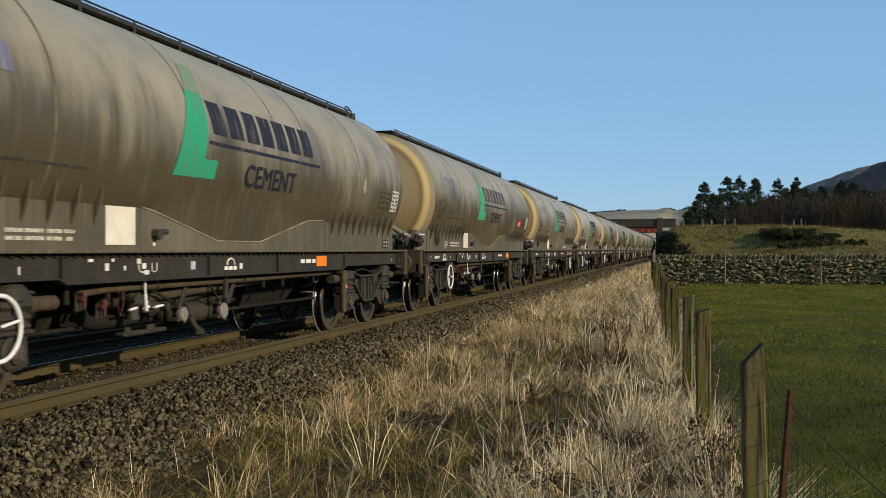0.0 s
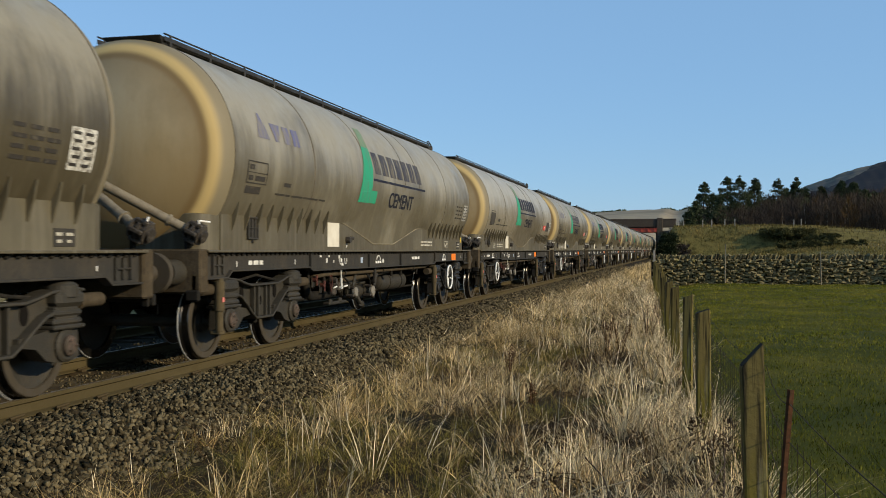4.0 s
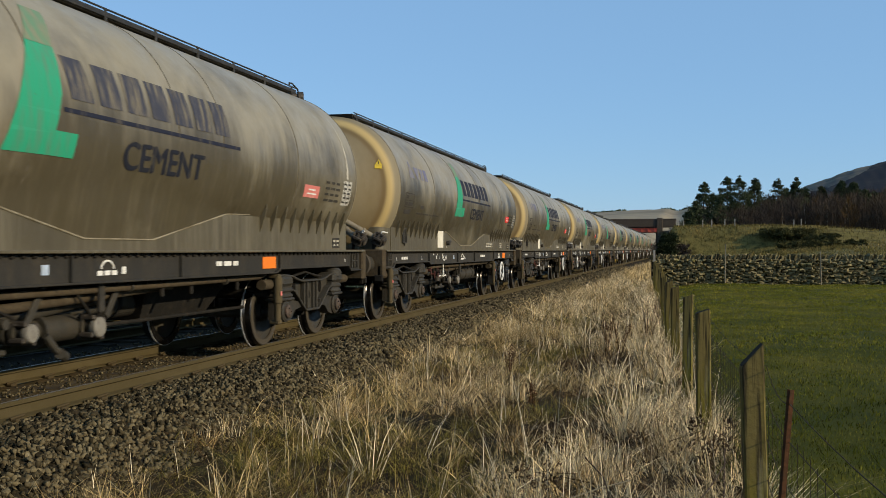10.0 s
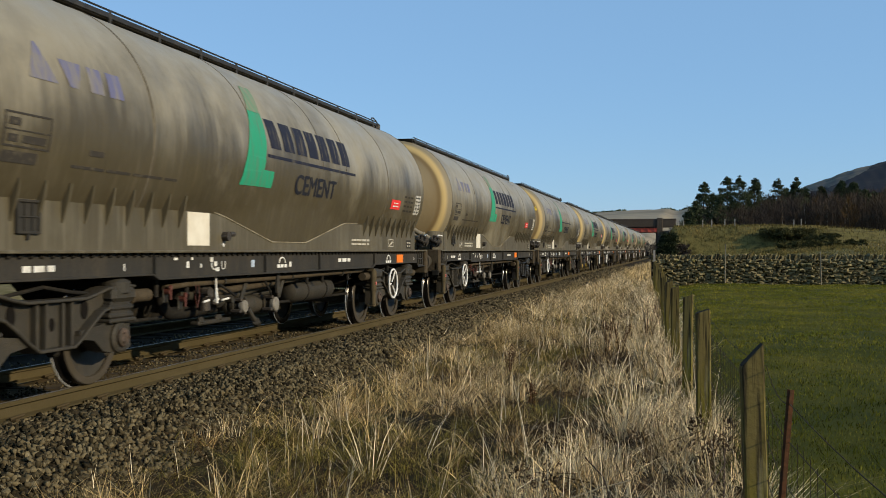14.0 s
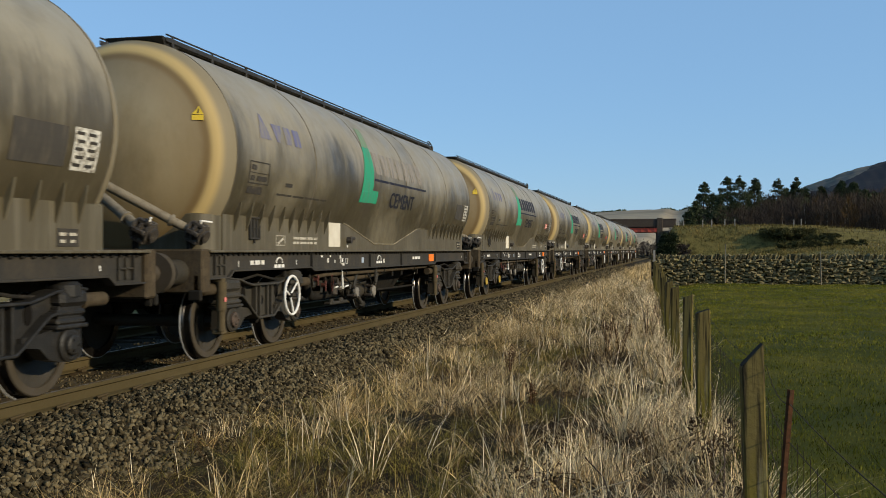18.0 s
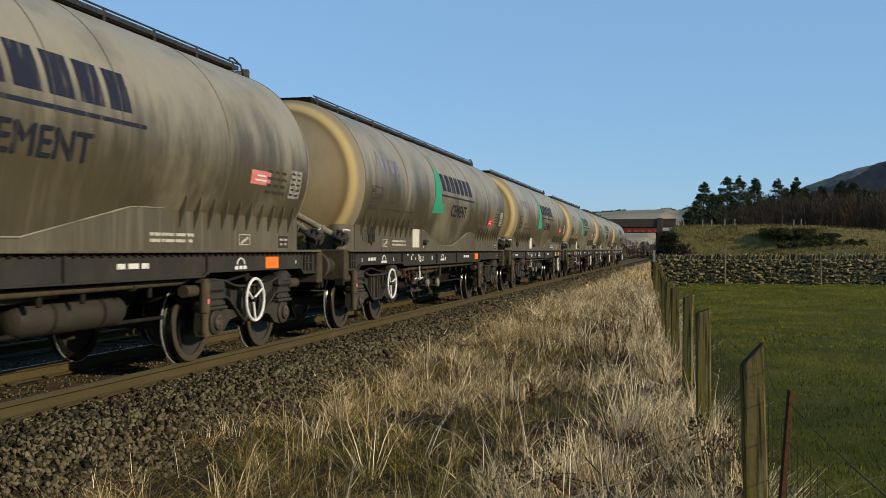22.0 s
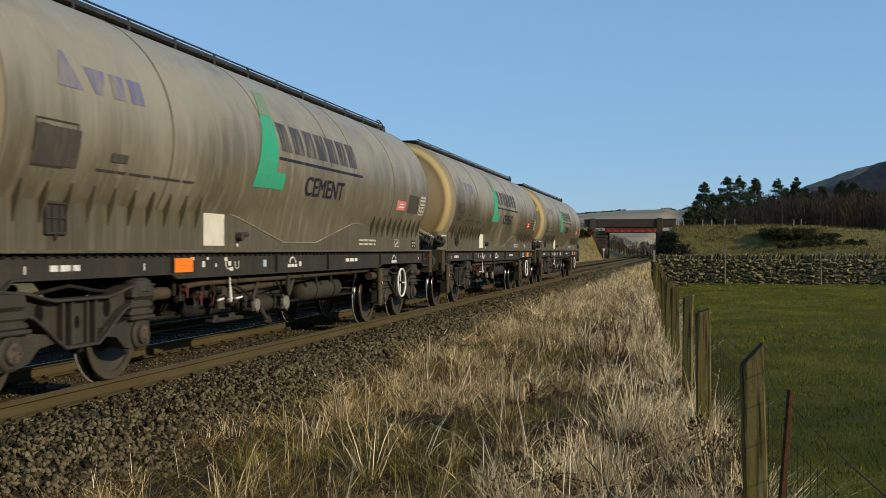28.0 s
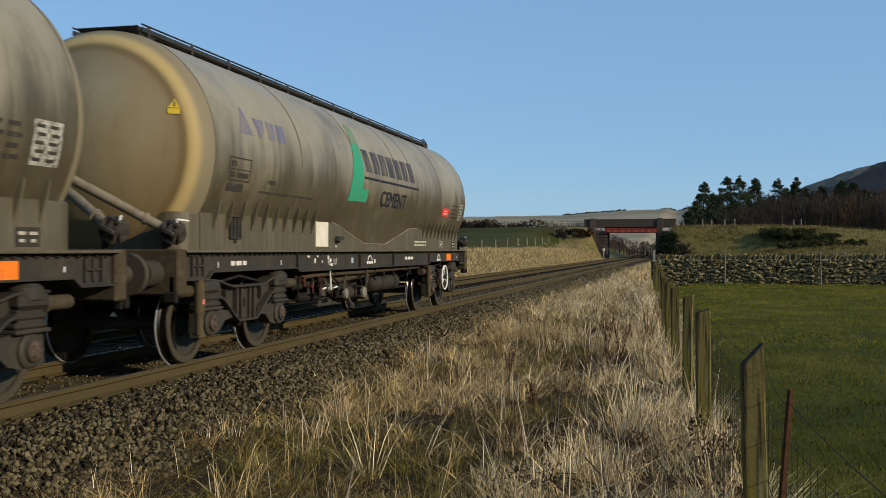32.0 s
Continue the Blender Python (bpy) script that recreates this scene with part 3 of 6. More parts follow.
def belly_x(z, low):
    round_x = RT * math.sqrt(max(0.0, 1 - ((z - ZT) / RT) ** 2)) + 0.005
    return max(round_x, 1.168 + (1.378 - 1.168) * (z - low) / (2.45 - low))


def skin(y, z, off=0.0, side=1):
    """A point on the tank's side at that height: on the barrel, or on the belly's flat side."""
    s = max(-1, min(1, (z - ZT) / RT))
    r = RT + off
    x, zz = r * math.sqrt(1 - s * s), ZT + r * s
    if 5.30 < y < 9.98:
        low, top = belly_span(y)
        if low < zz < top + 0.005:
            x = max(x, belly_x(zz, low) + off)
    return (side * x, y, zz)


def decal(cells, off=0.004, thick=0.003, steps=3):
    """Painted patches that follow the barrel; each cell is four corners (y, z), in order."""
    sh = Shape()
    for quad in cells:
        (ya, za), (yb, zb), (yc, zc), (yd, zd) = quad
        v, f = [], []
        for i in range(steps + 1):
            k = i / steps
            v += [skin(ya + (yd - ya) * k, za + (zd - za) * k, off), skin(yb + (yc - yb) * k, zb + (zc - zb) * k, off)]
        for i in range(steps):
            f.append((2 * i, 2 * i + 1, 2 * i + 3, 2 * i + 2))
        sh.add(v, f)
    return sh


def rect(y0, y1, z0, z1):
    return ((y0, z0), (y1, z0), (y1, z1), (y0, z1))


def lettering(body, y0, y1, z0, z1):
    """A word in the built-in font, laid on the tank between those limits: one shape for each letter."""
    cu = bpy.data.curves.new("word", "FONT")
    cu.body = body
    ob = new("word", cu)
    me = ob.evaluated_get(bpy.context.evaluated_depsgraph_get()).to_mesh()
    pts = [v.co.copy() for v in me.vertices]
    faces = [tuple(p.vertices) for p in me.polygons]
    ob.evaluated_get(bpy.context.evaluated_depsgraph_get()).to_mesh_clear()
    bpy.data.objects.remove(ob)
    bpy.data.curves.remove(cu)
    lo = [min(p[k] for p in pts) for k in (0, 1)]
    hi = [max(p[k] for p in pts) for k in (0, 1)]
    # letters are the connected groups of faces
    group = list(range(len(pts)))
    for f in faces:
        low = min(group[i] for i in f)
        old = {group[i] for i in f}
        group = [low if g in old else g for g in group]
    letters = []
    for g in sorted(set(group), key=lambda g: min(pts[i][0] for i in range(len(pts)) if group[i] == g)):
        own = {i: n for n, i in enumerate(i for i in range(len(pts)) if group[i] == g)}
        cells = [tuple(own[i] for i in f) for f in faces if f[0] in own]
        sh = Shape()
        for k in (-1, 0, 1):        # three passes give the strokes their weight
            sh.add([skin(y0 + (pts[i][0] - lo[0]) / (hi[0] - lo[0]) * (y1 - y0) + 0.013 * k, z0 + (pts[i][1] - lo[1]) / (hi[1] - lo[1]) * (z1 - z0) + 0.006 * k, 0.006 + 0.001 * k) for i in own], cells)
        letters.append(sh)
    return letters


def dish_mesh(y, way):
    """A dished end with a tight knuckle and a shallow crown."""
    sh = Shape()
    n, rows, knuckle, crown = 72, [], 0.30, 0.34
    for k in range(9):
        a = math.pi / 2 * k / 8 * 0.86
        rows.append((RT - knuckle * (1 - math.cos(a)), knuckle * math.sin(a)))
    r0, x0 = rows[-1]
    for k in range(1, 10):
        q = 1 - k / 9
        rows.append((max(r0 * q, 0.001), x0 + crown * (1 - q * q)))
    v = []
    for r, x in rows:
        v += [(r * math.cos(2 * math.pi * k / n), y + way * x, ZT + r * math.sin(2 * math.pi * k / n)) for k in range(n)]
    f = []
    for i in range(len(rows) - 1):
        f += [(i * n + k, i * n + (k + 1) % n, (i + 1) * n + (k + 1) % n, (i + 1) * n + k) for k in range(n)]
    return sh.add(v, f)


def dished(x, z, off=0.012):
    """A point on the leading dished end."""
    r = math.hypot(x, z - ZT)
    a = 0.86 * math.pi / 2
    r0, x0 = RT - 0.30 * (1 - math.cos(a)), 0.30 * math.sin(a)
    if r < r0:
        out = x0 + 0.34 * (1 - (r / r0) ** 2)
    else:
        out = 0.30 * math.sqrt(max(0.0, 1 - (1 - (RT - r) / 0.30) ** 2))
    return (x, Y0 - out - off, z)


def seam_mesh(y, r, w):
    sh = Shape()
    n = 72
    v = []
    for rr, dy in ((RT - 0.01, -w), (RT + r, -w * 0.5), (RT + r, w * 0.5), (RT - 0.01, w)):
        v += [(rr * math.cos(2 * math.pi * k / n), y + dy, ZT + rr * math.sin(2 * math.pi * k / n)) for k in range(n)]
    f = []
    for i in range(3):
        f += [(i * n + k, i * n + (k + 1) % n, (i + 1) * n + (k + 1) % n, (i + 1) * n + k) for k in range(n)]
    return sh.add(v, f)


def belly_mesh(sx):
    """The flat-sided hopper belly between the barrel and the skirt's dip."""
    ys = np.concatenate([[5.30, 5.42, 5.56, 5.72], np.linspace(5.95, 9.35, 12), [9.55, 9.72, 9.86, 9.98]])
    rows = 10
    v, f = [], []
    for y in ys:
        low, top = belly_span(y)
        for k in range(rows + 1):
            z = top + (low - top) * k / rows
            v.append((sx * belly_x(z, low), y, z))
    n = rows + 1
    for i in range(len(ys) - 1):
        f += [(i * n + k, i * n + k + 1, (i + 1) * n + k + 1, (i + 1) * n + k) for k in range(rows)]
    return v, f


def barrel_mesh():
    """The barrel with the flat-sided hopper bellies low on both sides."""
    sh = Shape()
    n = 72
    rows = [(RT, y) for y in np.linspace(Y0, Y1, 20)]
    v = []
    for r, y in rows:
        v += [(r * math.cos(2 * math.pi * k / n), y, ZT + r * math.sin(2 * math.pi * k / n)) for k in range(n)]
    f = []
    for i in range(len(rows) - 1):
        f += [(i * n + k, i * n + (k + 1) % n, (i + 1) * n + (k + 1) % n, (i + 1) * n + k) for k in range(n)]
    sh.add(v, f)
    for sx in (-1, 1):
        sh.add(*belly_mesh(sx))
    return sh


def apron_mesh(y, way):
    """The plate under a tank end, with big rounded corners; way points out of the wagon."""
    plan = []
    for k in range(9):
        a = math.pi / 2 * k / 8
        plan.append((0.90 + 0.262 * math.sin(a), y - way * 0.33 * (1 - math.cos(a))))
    plan.append((1.162, y - way * 0.40))
    ring = [(-x, yy) for x, yy in plan[::-1]] + plan
    n = len(ring)
    v = [(x, yy, 1.29) for x, yy in ring] + [(x, yy, 1.725) for x, yy in ring] + [(x * 0.985, yy - way * 0.02, 1.745) for x, yy in ring]
    f = [(r * n + k, r * n + k + 1, (r + 1) * n + k + 1, (r + 1) * n + k) for r in (0, 1) for k in range(n - 1)] + [tuple(range(2 * n, 3 * n))]
    return Shape().add(v, f)


def make_wheelset(parent, y):
    ws = part("wheelset", Shape().bar((-0.98, 0, 0), (0.98, 0, 0), 0.075, 14), BOGIE, parent, at=pose(0, y, 0.45))
    for sx in (-1, 1):
        prof = [(0.10, 0.70), (0.36, 0.715), (0.385, 0.70), (0.385, 0.79), (0.36, 0.775), (0.13, 0.74), (0.12, 0.80), (0.075, 0.80)]
        # disc takes the darker bogie colour for the side frame's shade on it
        part("wheel", Shape().lathe([(r, sx * x) for r, x in prof] + [(0.075, sx * 0.69), (0.10, sx * 0.69)], (0, 0, 0), 40, closed=True), BOGIE, ws, smooth=True)
        tyre = [(0.375, 0.675), (0.475, 0.675), (0.482, 0.69), (0.475, 0.705), (0.455, 0.725), (0.45, 0.80), (0.44, 0.812), (0.375, 0.812)]
        part("tyre", Shape().lathe([(r, sx * x) for r, x in tyre], (0, 0, 0), 48, closed=True), TREAD, ws, smooth=True)
        part("rim_face", Shape().lathe([(r, sx * x) for r, x in ((0.365, 0.80), (0.442, 0.80), (0.444, 0.812), (0.436, 0.819), (0.372, 0.819))], (0, 0, 0), 44, closed=True), WHEEL, ws, smooth=True)
        part("flange_edge", Shape().lathe([(r, sx * x) for r, x in ((0.470, 0.680), (0.4855, 0.684), (0.4855, 0.696), (0.470, 0.702))], (0, 0, 0), 44, closed=True), POLISHED, ws, "bright worn flange edge", smooth=True)
    return ws


def bogie_frame_mesh():
    """One pressed side frame, about the bogie's middle, in the plane x = 0: high ends, a dipped top and a narrow deep middle."""
    sh = Shape()
    upper = [(-1.24, 0.80), (-1.24, 0.955), (-1.10, 0.97), (-0.78, 0.945), (-0.62, 0.905), (-0.42, 0.868), (0.42, 0.868), (0.62, 0.905), (0.78, 0.945), (1.10, 0.97), (1.24, 0.955), (1.24, 0.80)]
    lower = [(0.82, 0.765), (0.70, 0.735), (0.52, 0.62), (0.38, 0.52), (0.25, 0.445), (-0.25, 0.445), (-0.38, 0.52), (-0.52, 0.62), (-0.70, 0.735), (-0.82, 0.765)]
    out = upper + lower
    sh.plate(out, -0.05, 0.05)
    for a, b in list(zip(upper[1:], upper[2:-1])) + list(zip(lower, lower[1:])):
        p, q = Vector((0.055, *a)), Vector((0.055, *b))
        d = (q - p)
        sh.box((p + q) / 2, (0.20, d.length + 0.025, 0.028), 0.008, Matrix.Rotation(math.atan2(d.z, d.y), 3, "X"))
    # the spring beds at the ends and the tall ribs in the middle
    for sy in (-1, 1):
        sh.box((0.06, sy * 1.03, 0.885), (0.24, 0.40, 0.15), 0.04)
    for y in (-0.25, -0.12, 0.12, 0.25):
        sh.box((0.085, y, 0.655), (0.07, 0.03, 0.41), 0.008)
    sh.box((0.06, 0.0, 0.655), (0.03, 0.22, 0.40), 0.008)
    return sh


def axle_box_mesh(ya, sy):
    """Axle box with the arm that reaches in under the frame."""
    out = [(0.22, 0.36), (0.20, 0.615), (-0.20, 0.625), (-0.36, 0.60), (-0.62, 0.575), (-0.64, 0.50), (-0.40, 0.47), (-0.26, 0.36), (-0.10, 0.325), (0.12, 0.325)]
    sh = Shape().plate([(ya + sy * a, z) for a, z in out], -0.04, 0.11)
    sh.box((0.05, ya, 0.635), (0.25, 0.46, 0.04), 0.012)
    sh.lathe([(0.15, 0.10), (0.15, 0.135), (0.125, 0.15), (0.06, 0.15)], (0, ya, 0.47), 22)
    return sh


def make_bogie(wagon, y):
    side = bogie_frame_mesh().mesh("side_frame", BOGIE)
    bolster = part("bogie_bolster", Shape().box((0, y, 0.72), (1.9, 0.42, 0.24), 0.03).box((0, y, 0.90), (0.6, 0.5, 0.16), 0.03), DARK, wagon)
    for sx in (-1, 1):
        fr = part("bogie_side_frame", side, BOGIE, wagon, at=pose(sx * 1.00, y, 0, 0, 0, 0 if sx > 0 else 180))
        for sy in (-1, 1):
            ya = sy * 1.0
            part("axle_box", axle_box_mesh(ya, sy), BOGIE, fr)
            cap = Shape().lathe([(0.092, 0.15), (0.092, 0.178), (0.075, 0.19), (0.03, 0.194)], (0, ya, 0.47), 20)
            for k in range(3):
                cap.bar((0.18, ya + 0.052 * math.cos(2.1 * k), 0.47 + 0.052 * math.sin(2.1 * k)), (0.205, ya + 0.052 * math.cos(2.1 * k), 0.47 + 0.052 * math.sin(2.1 * k)), 0.013, 6)
            part("axle_cap", cap, PINK, fr, "dull reddish-brown axle cap")
            pads = Shape()
            for k in range(2):
                pads.box((0.05, ya, 0.682 + 0.076 * k), (0.22, 0.42, 0.062), 0.022)
            pads.box((0.05, ya, 0.72), (0.18, 0.34, 0.20), 0.01)
            part("spring", pads, BOGIE, fr)
            part("brake_block", Shape().box((-0.25, ya - sy * 0.52, 0.47), (0.12, 0.08, 0.30), 0.02).bar((-0.25, ya - sy * 0.52, 0.6), (-0.25, ya - sy * 0.45, 0.85), 0.02, 8), DARK, fr)
            part("end_tube", Shape().bar((0.05, sy * 1.18, 0.85), (0.05, sy * 1.64, 0.85), 0.068, 16).bar((0.05, sy * 1.24, 0.85), (0.05, sy * 1.30, 0.85), 0.088, 16), HEADSTOCK, fr, smooth=True)
        for sy in ((-1,) if sx > 0 else (1,)):
            part("damper", Shape().bar((0.15, sy * 1.33, 0.36), (0.15, sy * 1.33, 0.62), 0.045, 14).bar((0.15, sy * 1.33, 0.60), (0.15, sy * 1.33, 0.94), 0.062, 14).box((0.11, sy * 1.31, 0.955), (0.14, 0.10, 0.06), 0.015).box((0.11, sy * 1.30, 0.345), (0.14, 0.12, 0.06), 0.015), DUSTY, fr, "pale dusty damper", smooth=True)
            part("damper_tag", Shape().box((0.209, sy * 1.345, 0.73), (0.008, 0.055, 0.055), 0.002), REDFADED, fr, "small red and white tag")
            part("spring_cap", Shape().lathe([(0.15, 0.0), (0.15, 0.10), (0.11, 0.13), (0.03, 0.14)], (0.0, 0, 0), 20), BOGIE, fr, at=Matrix.Translation((0.06, -sy * 1.02, 0.90)) @ Matrix.Rotation(-math.pi / 2, 4, "Y"))
        # dark discs on the plate stand for the shade inside the frame's holes
        for yy in (-0.52, 0.0, 0.52):
            part("frame_eye", Shape().lathe([(0.075, 0.051), (0.075, 0.058), (0.02, 0.058)] if yy else [(0.048, 0.074), (0.048, 0.080), (0.02, 0.080)], (0, 0, 0), 16), EYEHOLE, fr, at=Matrix.LocRotScale((0, yy, 0.765 if yy else 0.66), None, (1, 0.75, 1.25)))
    for ya in (y - 1.0, y + 1.0):
        make_wheelset(wagon, ya)
    for ye in (y - 1.28, y + 1.28):
        part("bogie_end_beam", Shape().bar((-1.0, ye, 0.74), (1.0, ye, 0.74), 0.06, 10), DARK, wagon)
    part("brake_hose", Shape().pipe([(1.0, y - 0.6, 0.92), (1.06, y - 0.1, 0.99), (1.08, y + 0.3, 0.93), (1.02, y + 0.75, 0.90)], 0.018, 8), DARK, wagon)


def make_end(wagon, y, way):
    """Headstock, buffers, coupling, discharge pipe and valve at one end; way points out of the wagon."""
    part("headstock", Shape().box((0, y - way * 0.01, 1.07), (2.36, 0.20, 0.50), 0.02).box((0, y + way * 0.06, 1.05), (0.5, 0.06, 0.42), 0.02), HEADSTOCK, wagon, "brown dusty headstock beam")
    for sx in (-0.87, 0.87):
        b = part("buffer", Shape().bar((sx, y + way * 0.04, 1.06), (sx, y + way * 0.36, 1.06), 0.145, 20).bar((sx, y + way * 0.02, 1.06), (sx, y + way * 0.07, 1.06), 0.20, 20), BOGIE, wagon, smooth=True)
        part("buffer_head", Shape().bar((sx, y + way * 0.34, 1.06), (sx, y + way * 0.54, 1.06), 0.10, 18).bar((sx, y + way * 0.54, 1.06), (sx, y + way * 0.575, 1.06), 0.225, 24, 0.20), WHEEL, b, smooth=True)
    part("coupling", Shape().box((0, y + way * 0.30, 1.02), (0.10, 0.50, 0.14), 0.03).box((0, y + way * 0.50, 0.90), (0.07, 0.16, 0.22), 0.03), DARK, wagon)
    part("lamp_bracket", Shape().box((1.10, y + way * 0.07, 0.88), (0.07, 0.04, 0.30), 0.01).box((1.10, y + way * 0.11, 0.80), (0.16, 0.06, 0.12), 0.015), DARK, wagon)
    lug = Shape().box((0, 0, 0), (0.15, 0.05, 0.05), 0.01).mesh("clamp_lug", VALVE)
    for sx in (-1, 1):
        yp = y + way * 0.02
        part("discharge_pipe", Shape().pipe([(sx * 0.10, yp + way * 0.36, 2.06), (sx * 0.50, yp + way * 0.24, 1.835), (sx * 0.86, yp + way * 0.09, 1.62), (sx * 1.02, yp, 1.525)], 0.054, 14).bar((sx * 0.80, yp + way * 0.115, 1.655), (sx * 0.83, yp + way * 0.10, 1.637), 0.072, 14), PIPE, wagon, "dusty slanting discharge pipe", smooth=True)
        turned = [(0.05, -0.01), (0.115, 0.0), (0.115, 0.03), (0.082, 0.035), (0.082, 0.07), (0.12, 0.075), (0.12, 0.105), (0.092, 0.11), (0.092, 0.15), (0.112, 0.155), (0.112, 0.185), (0.074, 0.19), (0.074, 0.225), (0.03, 0.23)]
        valve = part("hose_valve", Shape().lathe(turned, (0, 0, 0), 18), VALVE, wagon, "dark cast valve with clamp lugs", at=Matrix.Translation((sx * 0.99, yp, 1.545)) @ Matrix.Rotation(radians(24.8 if sx > 0 else 155.2), 4, "Y"))
        for k in range(6):
            a = k * math.pi / 3
            part("clamp_lug", lug, VALVE, valve, at=pose(0.10, 0.112 * math.cos(a), 0.112 * math.sin(a)))
        part("valve_handle", Shape().bar((sx * 1.12, yp, 1.57), (sx * 1.14, yp + way * 0.03, 1.64), 0.014, 8).bar((sx * 1.14, yp + way * 0.03, 1.64), (sx * 1.21, yp - way * 0.10, 1.625), 0.012, 8), WHITE, wagon, "white lever")
        part("pipe_bracket", Shape().plate([(yp - 0.03, 1.30), (yp + 0.03, 1.30), (yp + 0.03, 1.50), (yp - 0.03, 1.50)], sx * 0.96, sx * 1.0), DARK, wagon)


def solebar_mesh(sx):
    out = [(0.78, 1.285), (15.13, 1.285), (15.13, 0.98), (14.56, 0.98), (14.44, 1.06), (11.62, 1.06), (11.5, 1.01), (4.16, 1.01), (4.04, 1.06), (1.46, 1.06), (1.34, 0.98), (0.78, 0.98)]
    sh = Shape().plate(out, sx * 1.085, sx * 1.125)
    for k in range(len(out) - 2):
        a, b = out[k + 1], out[k + 2]
        d = Vector((0, b[0] - a[0], b[1] - a[1]))
        sh.box(((sx * 1.115), (a[0] + b[0]) / 2, (a[1] + b[1]) / 2), (0.11, d.length + 0.02, 0.022), 0.005, Matrix.Rotation(math.atan2(d.z, d.y), 3, "X"))
    return sh


def handwheel(wagon, y, turn):
    hub = (1.20, y, 0.69)
    sh = Shape()
    n, m = 36, 8
    v, f = [], []
    for i in range(n):
        a = 2 * math.pi * i / n
        for j in range(m):
            b = 2 * math.pi * j / m
            r = 0.262 + 0.019 * math.cos(b)
            v.append((hub[0] + 0.019 * math.sin(b), hub[1] + r * math.cos(a), hub[2] + r * math.sin(a)))
    for i in range(n):
        for j in range(m):
            f.append((i * m + j, ((i + 1) % n) * m + j, ((i + 1) % n) * m + (j + 1) % m, i * m + (j + 1) % m))
    sh.add(v, f)
    for k in range(3):
        a = turn + 2 * math.pi / 3 * k
        sh.bar((hub[0] - 0.03, y, hub[2]), (hub[0], y + 0.26 * math.cos(a), hub[2] + 0.26 * math.sin(a)), 0.014, 8)
    wheel = part("handbrake_wheel", sh, WHITE, wagon, "white-painted handbrake wheel", smooth=True)
    part("spindle", Shape().bar((0.95, y, 0.69), (1.20, y, 0.69), 0.03, 10).box((1.08, y, 0.85), (0.05, 0.06, 0.36), 0.01), DARK, wheel)


def make_undergear(wagon):
    """Brake gear and discharge pipework under the middle."""
    tank = part("air_reservoir", Shape().bar((0.18, 8.55, 0.74), (0.18, 10.35, 0.74), 0.19, 24).bar((0.18, 10.35, 0.74), (0.18, 10.43, 0.74), 0.19, 24, 0.11).bar((0.18, 8.55, 0.74), (0.18, 8.47, 0.74), 0.19, 24, 0.11), BOGIE, wagon, "brown dusty air reservoir", smooth=True)
    for y in (8.95, 9.95):
        part("strap", Shape().bar((0.18, y, 0.74), (0.18, y + 0.05, 0.74), 0.198, 24).box((0.18, y + 0.025, 0.98), (0.06, 0.05, 0.18), 0.01), DARK, tank)
    part("main_pipe", Shape().pipe([(1.00, 4.55, 0.90), (1.02, 5.0, 0.93), (1.02, 8.0, 0.935), (1.02, 11.2, 0.955), (1.00, 11.45, 0.99), (0.95, 11.55, 1.04)], 0.034, 12), HEADSTOCK, wagon, "dusty brown pipe along the solebar", smooth=True)
    for y in (5.9, 8.05, 10.2):
        part("pipe_clip", Shape().bar((1.02, y, 0.94), (1.02, y + 0.04, 0.94), 0.05, 12).box((1.02, y + 0.02, 0.99), (0.03, 0.04, 0.08), 0.006), BOGIE, wagon)
    part("air_pipe", Shape().pipe([(0.92, 5.9, 0.80), (0.93, 6.6, 0.83), (0.90, 7.6, 0.86), (0.86, 9.2, 0.915)], 0.046, 12), HEADSTOCK, wagon, smooth=True)
    part("air_pipe", Shape().pipe([(0.80, 5.2, 0.80), (0.82, 5.9, 0.745), (0.80, 6.8, 0.74), (0.72, 7.6, 0.80), (0.70, 8.3, 0.83)], 0.055, 12), BOGIE, wagon, smooth=True)
    part("air_pipe", Shape().pipe([(0.62, 6.0, 0.66), (0.60, 7.4, 0.70), (0.55, 8.4, 0.70)], 0.04, 10), BOGIE, wagon, smooth=True)
    part("blow_off_bend", Shape().pipe([(0.72, 4.98, 1.0), (0.72, 4.98, 0.78), (0.72, 5.01, 0.68), (0.72, 5.09, 0.61), (0.71, 5.2, 0.585), (0.70, 5.7, 0.575), (0.68, 6.3, 0.60)], 0.074, 14), DARK, wagon, smooth=True)
    for y, z, r, x in ((6.48, 0.60, 0.080, 1.06), (7.56, 0.575, 0.095, 1.02)):
        outlet = part("outlet_pipe", Shape().bar((0.45, y, z), (x - 0.06, y, z), r * 0.8, 18).bar((x - 0.26, y, z), (x - 0.22, y, z), r * 1.35, 18).bar((x - 0.17, y, z), (x - 0.13, y, z), r * 1.30, 18), BOGIE, wagon, smooth=True)
        part("outlet_cap", Shape().lathe([(r, x - 0.06), (r * 1.04, x - 0.045), (r * 1.04, x - 0.01), (r * 0.93, x + 0.004), (0.02, x + 0.01)], (0, y, z), 24), CAPGREY, outlet, "pale worn outlet cap", smooth=True)
        for k in range(4):
            a = 0.6 + k * math.pi / 2
            part("cap_lug", Shape().box((x - 0.09, y + r * 1.25 * math.cos(a), z + r * 1.25 * math.sin(a)), (0.15, 0.05, 0.05), 0.012), VALVE, outlet)
    part("discharge_body", Shape().bar((0.74, 6.95, 0.58), (0.74, 7.46, 0.58), 0.125, 18).bar((0.74, 6.62, 0.60), (0.74, 6.95, 0.58), 0.08, 14, 0.11).bar((0.74, 6.90, 0.58), (0.74, 6.94, 0.58), 0.16, 18), BOGIE, wagon, smooth=True)
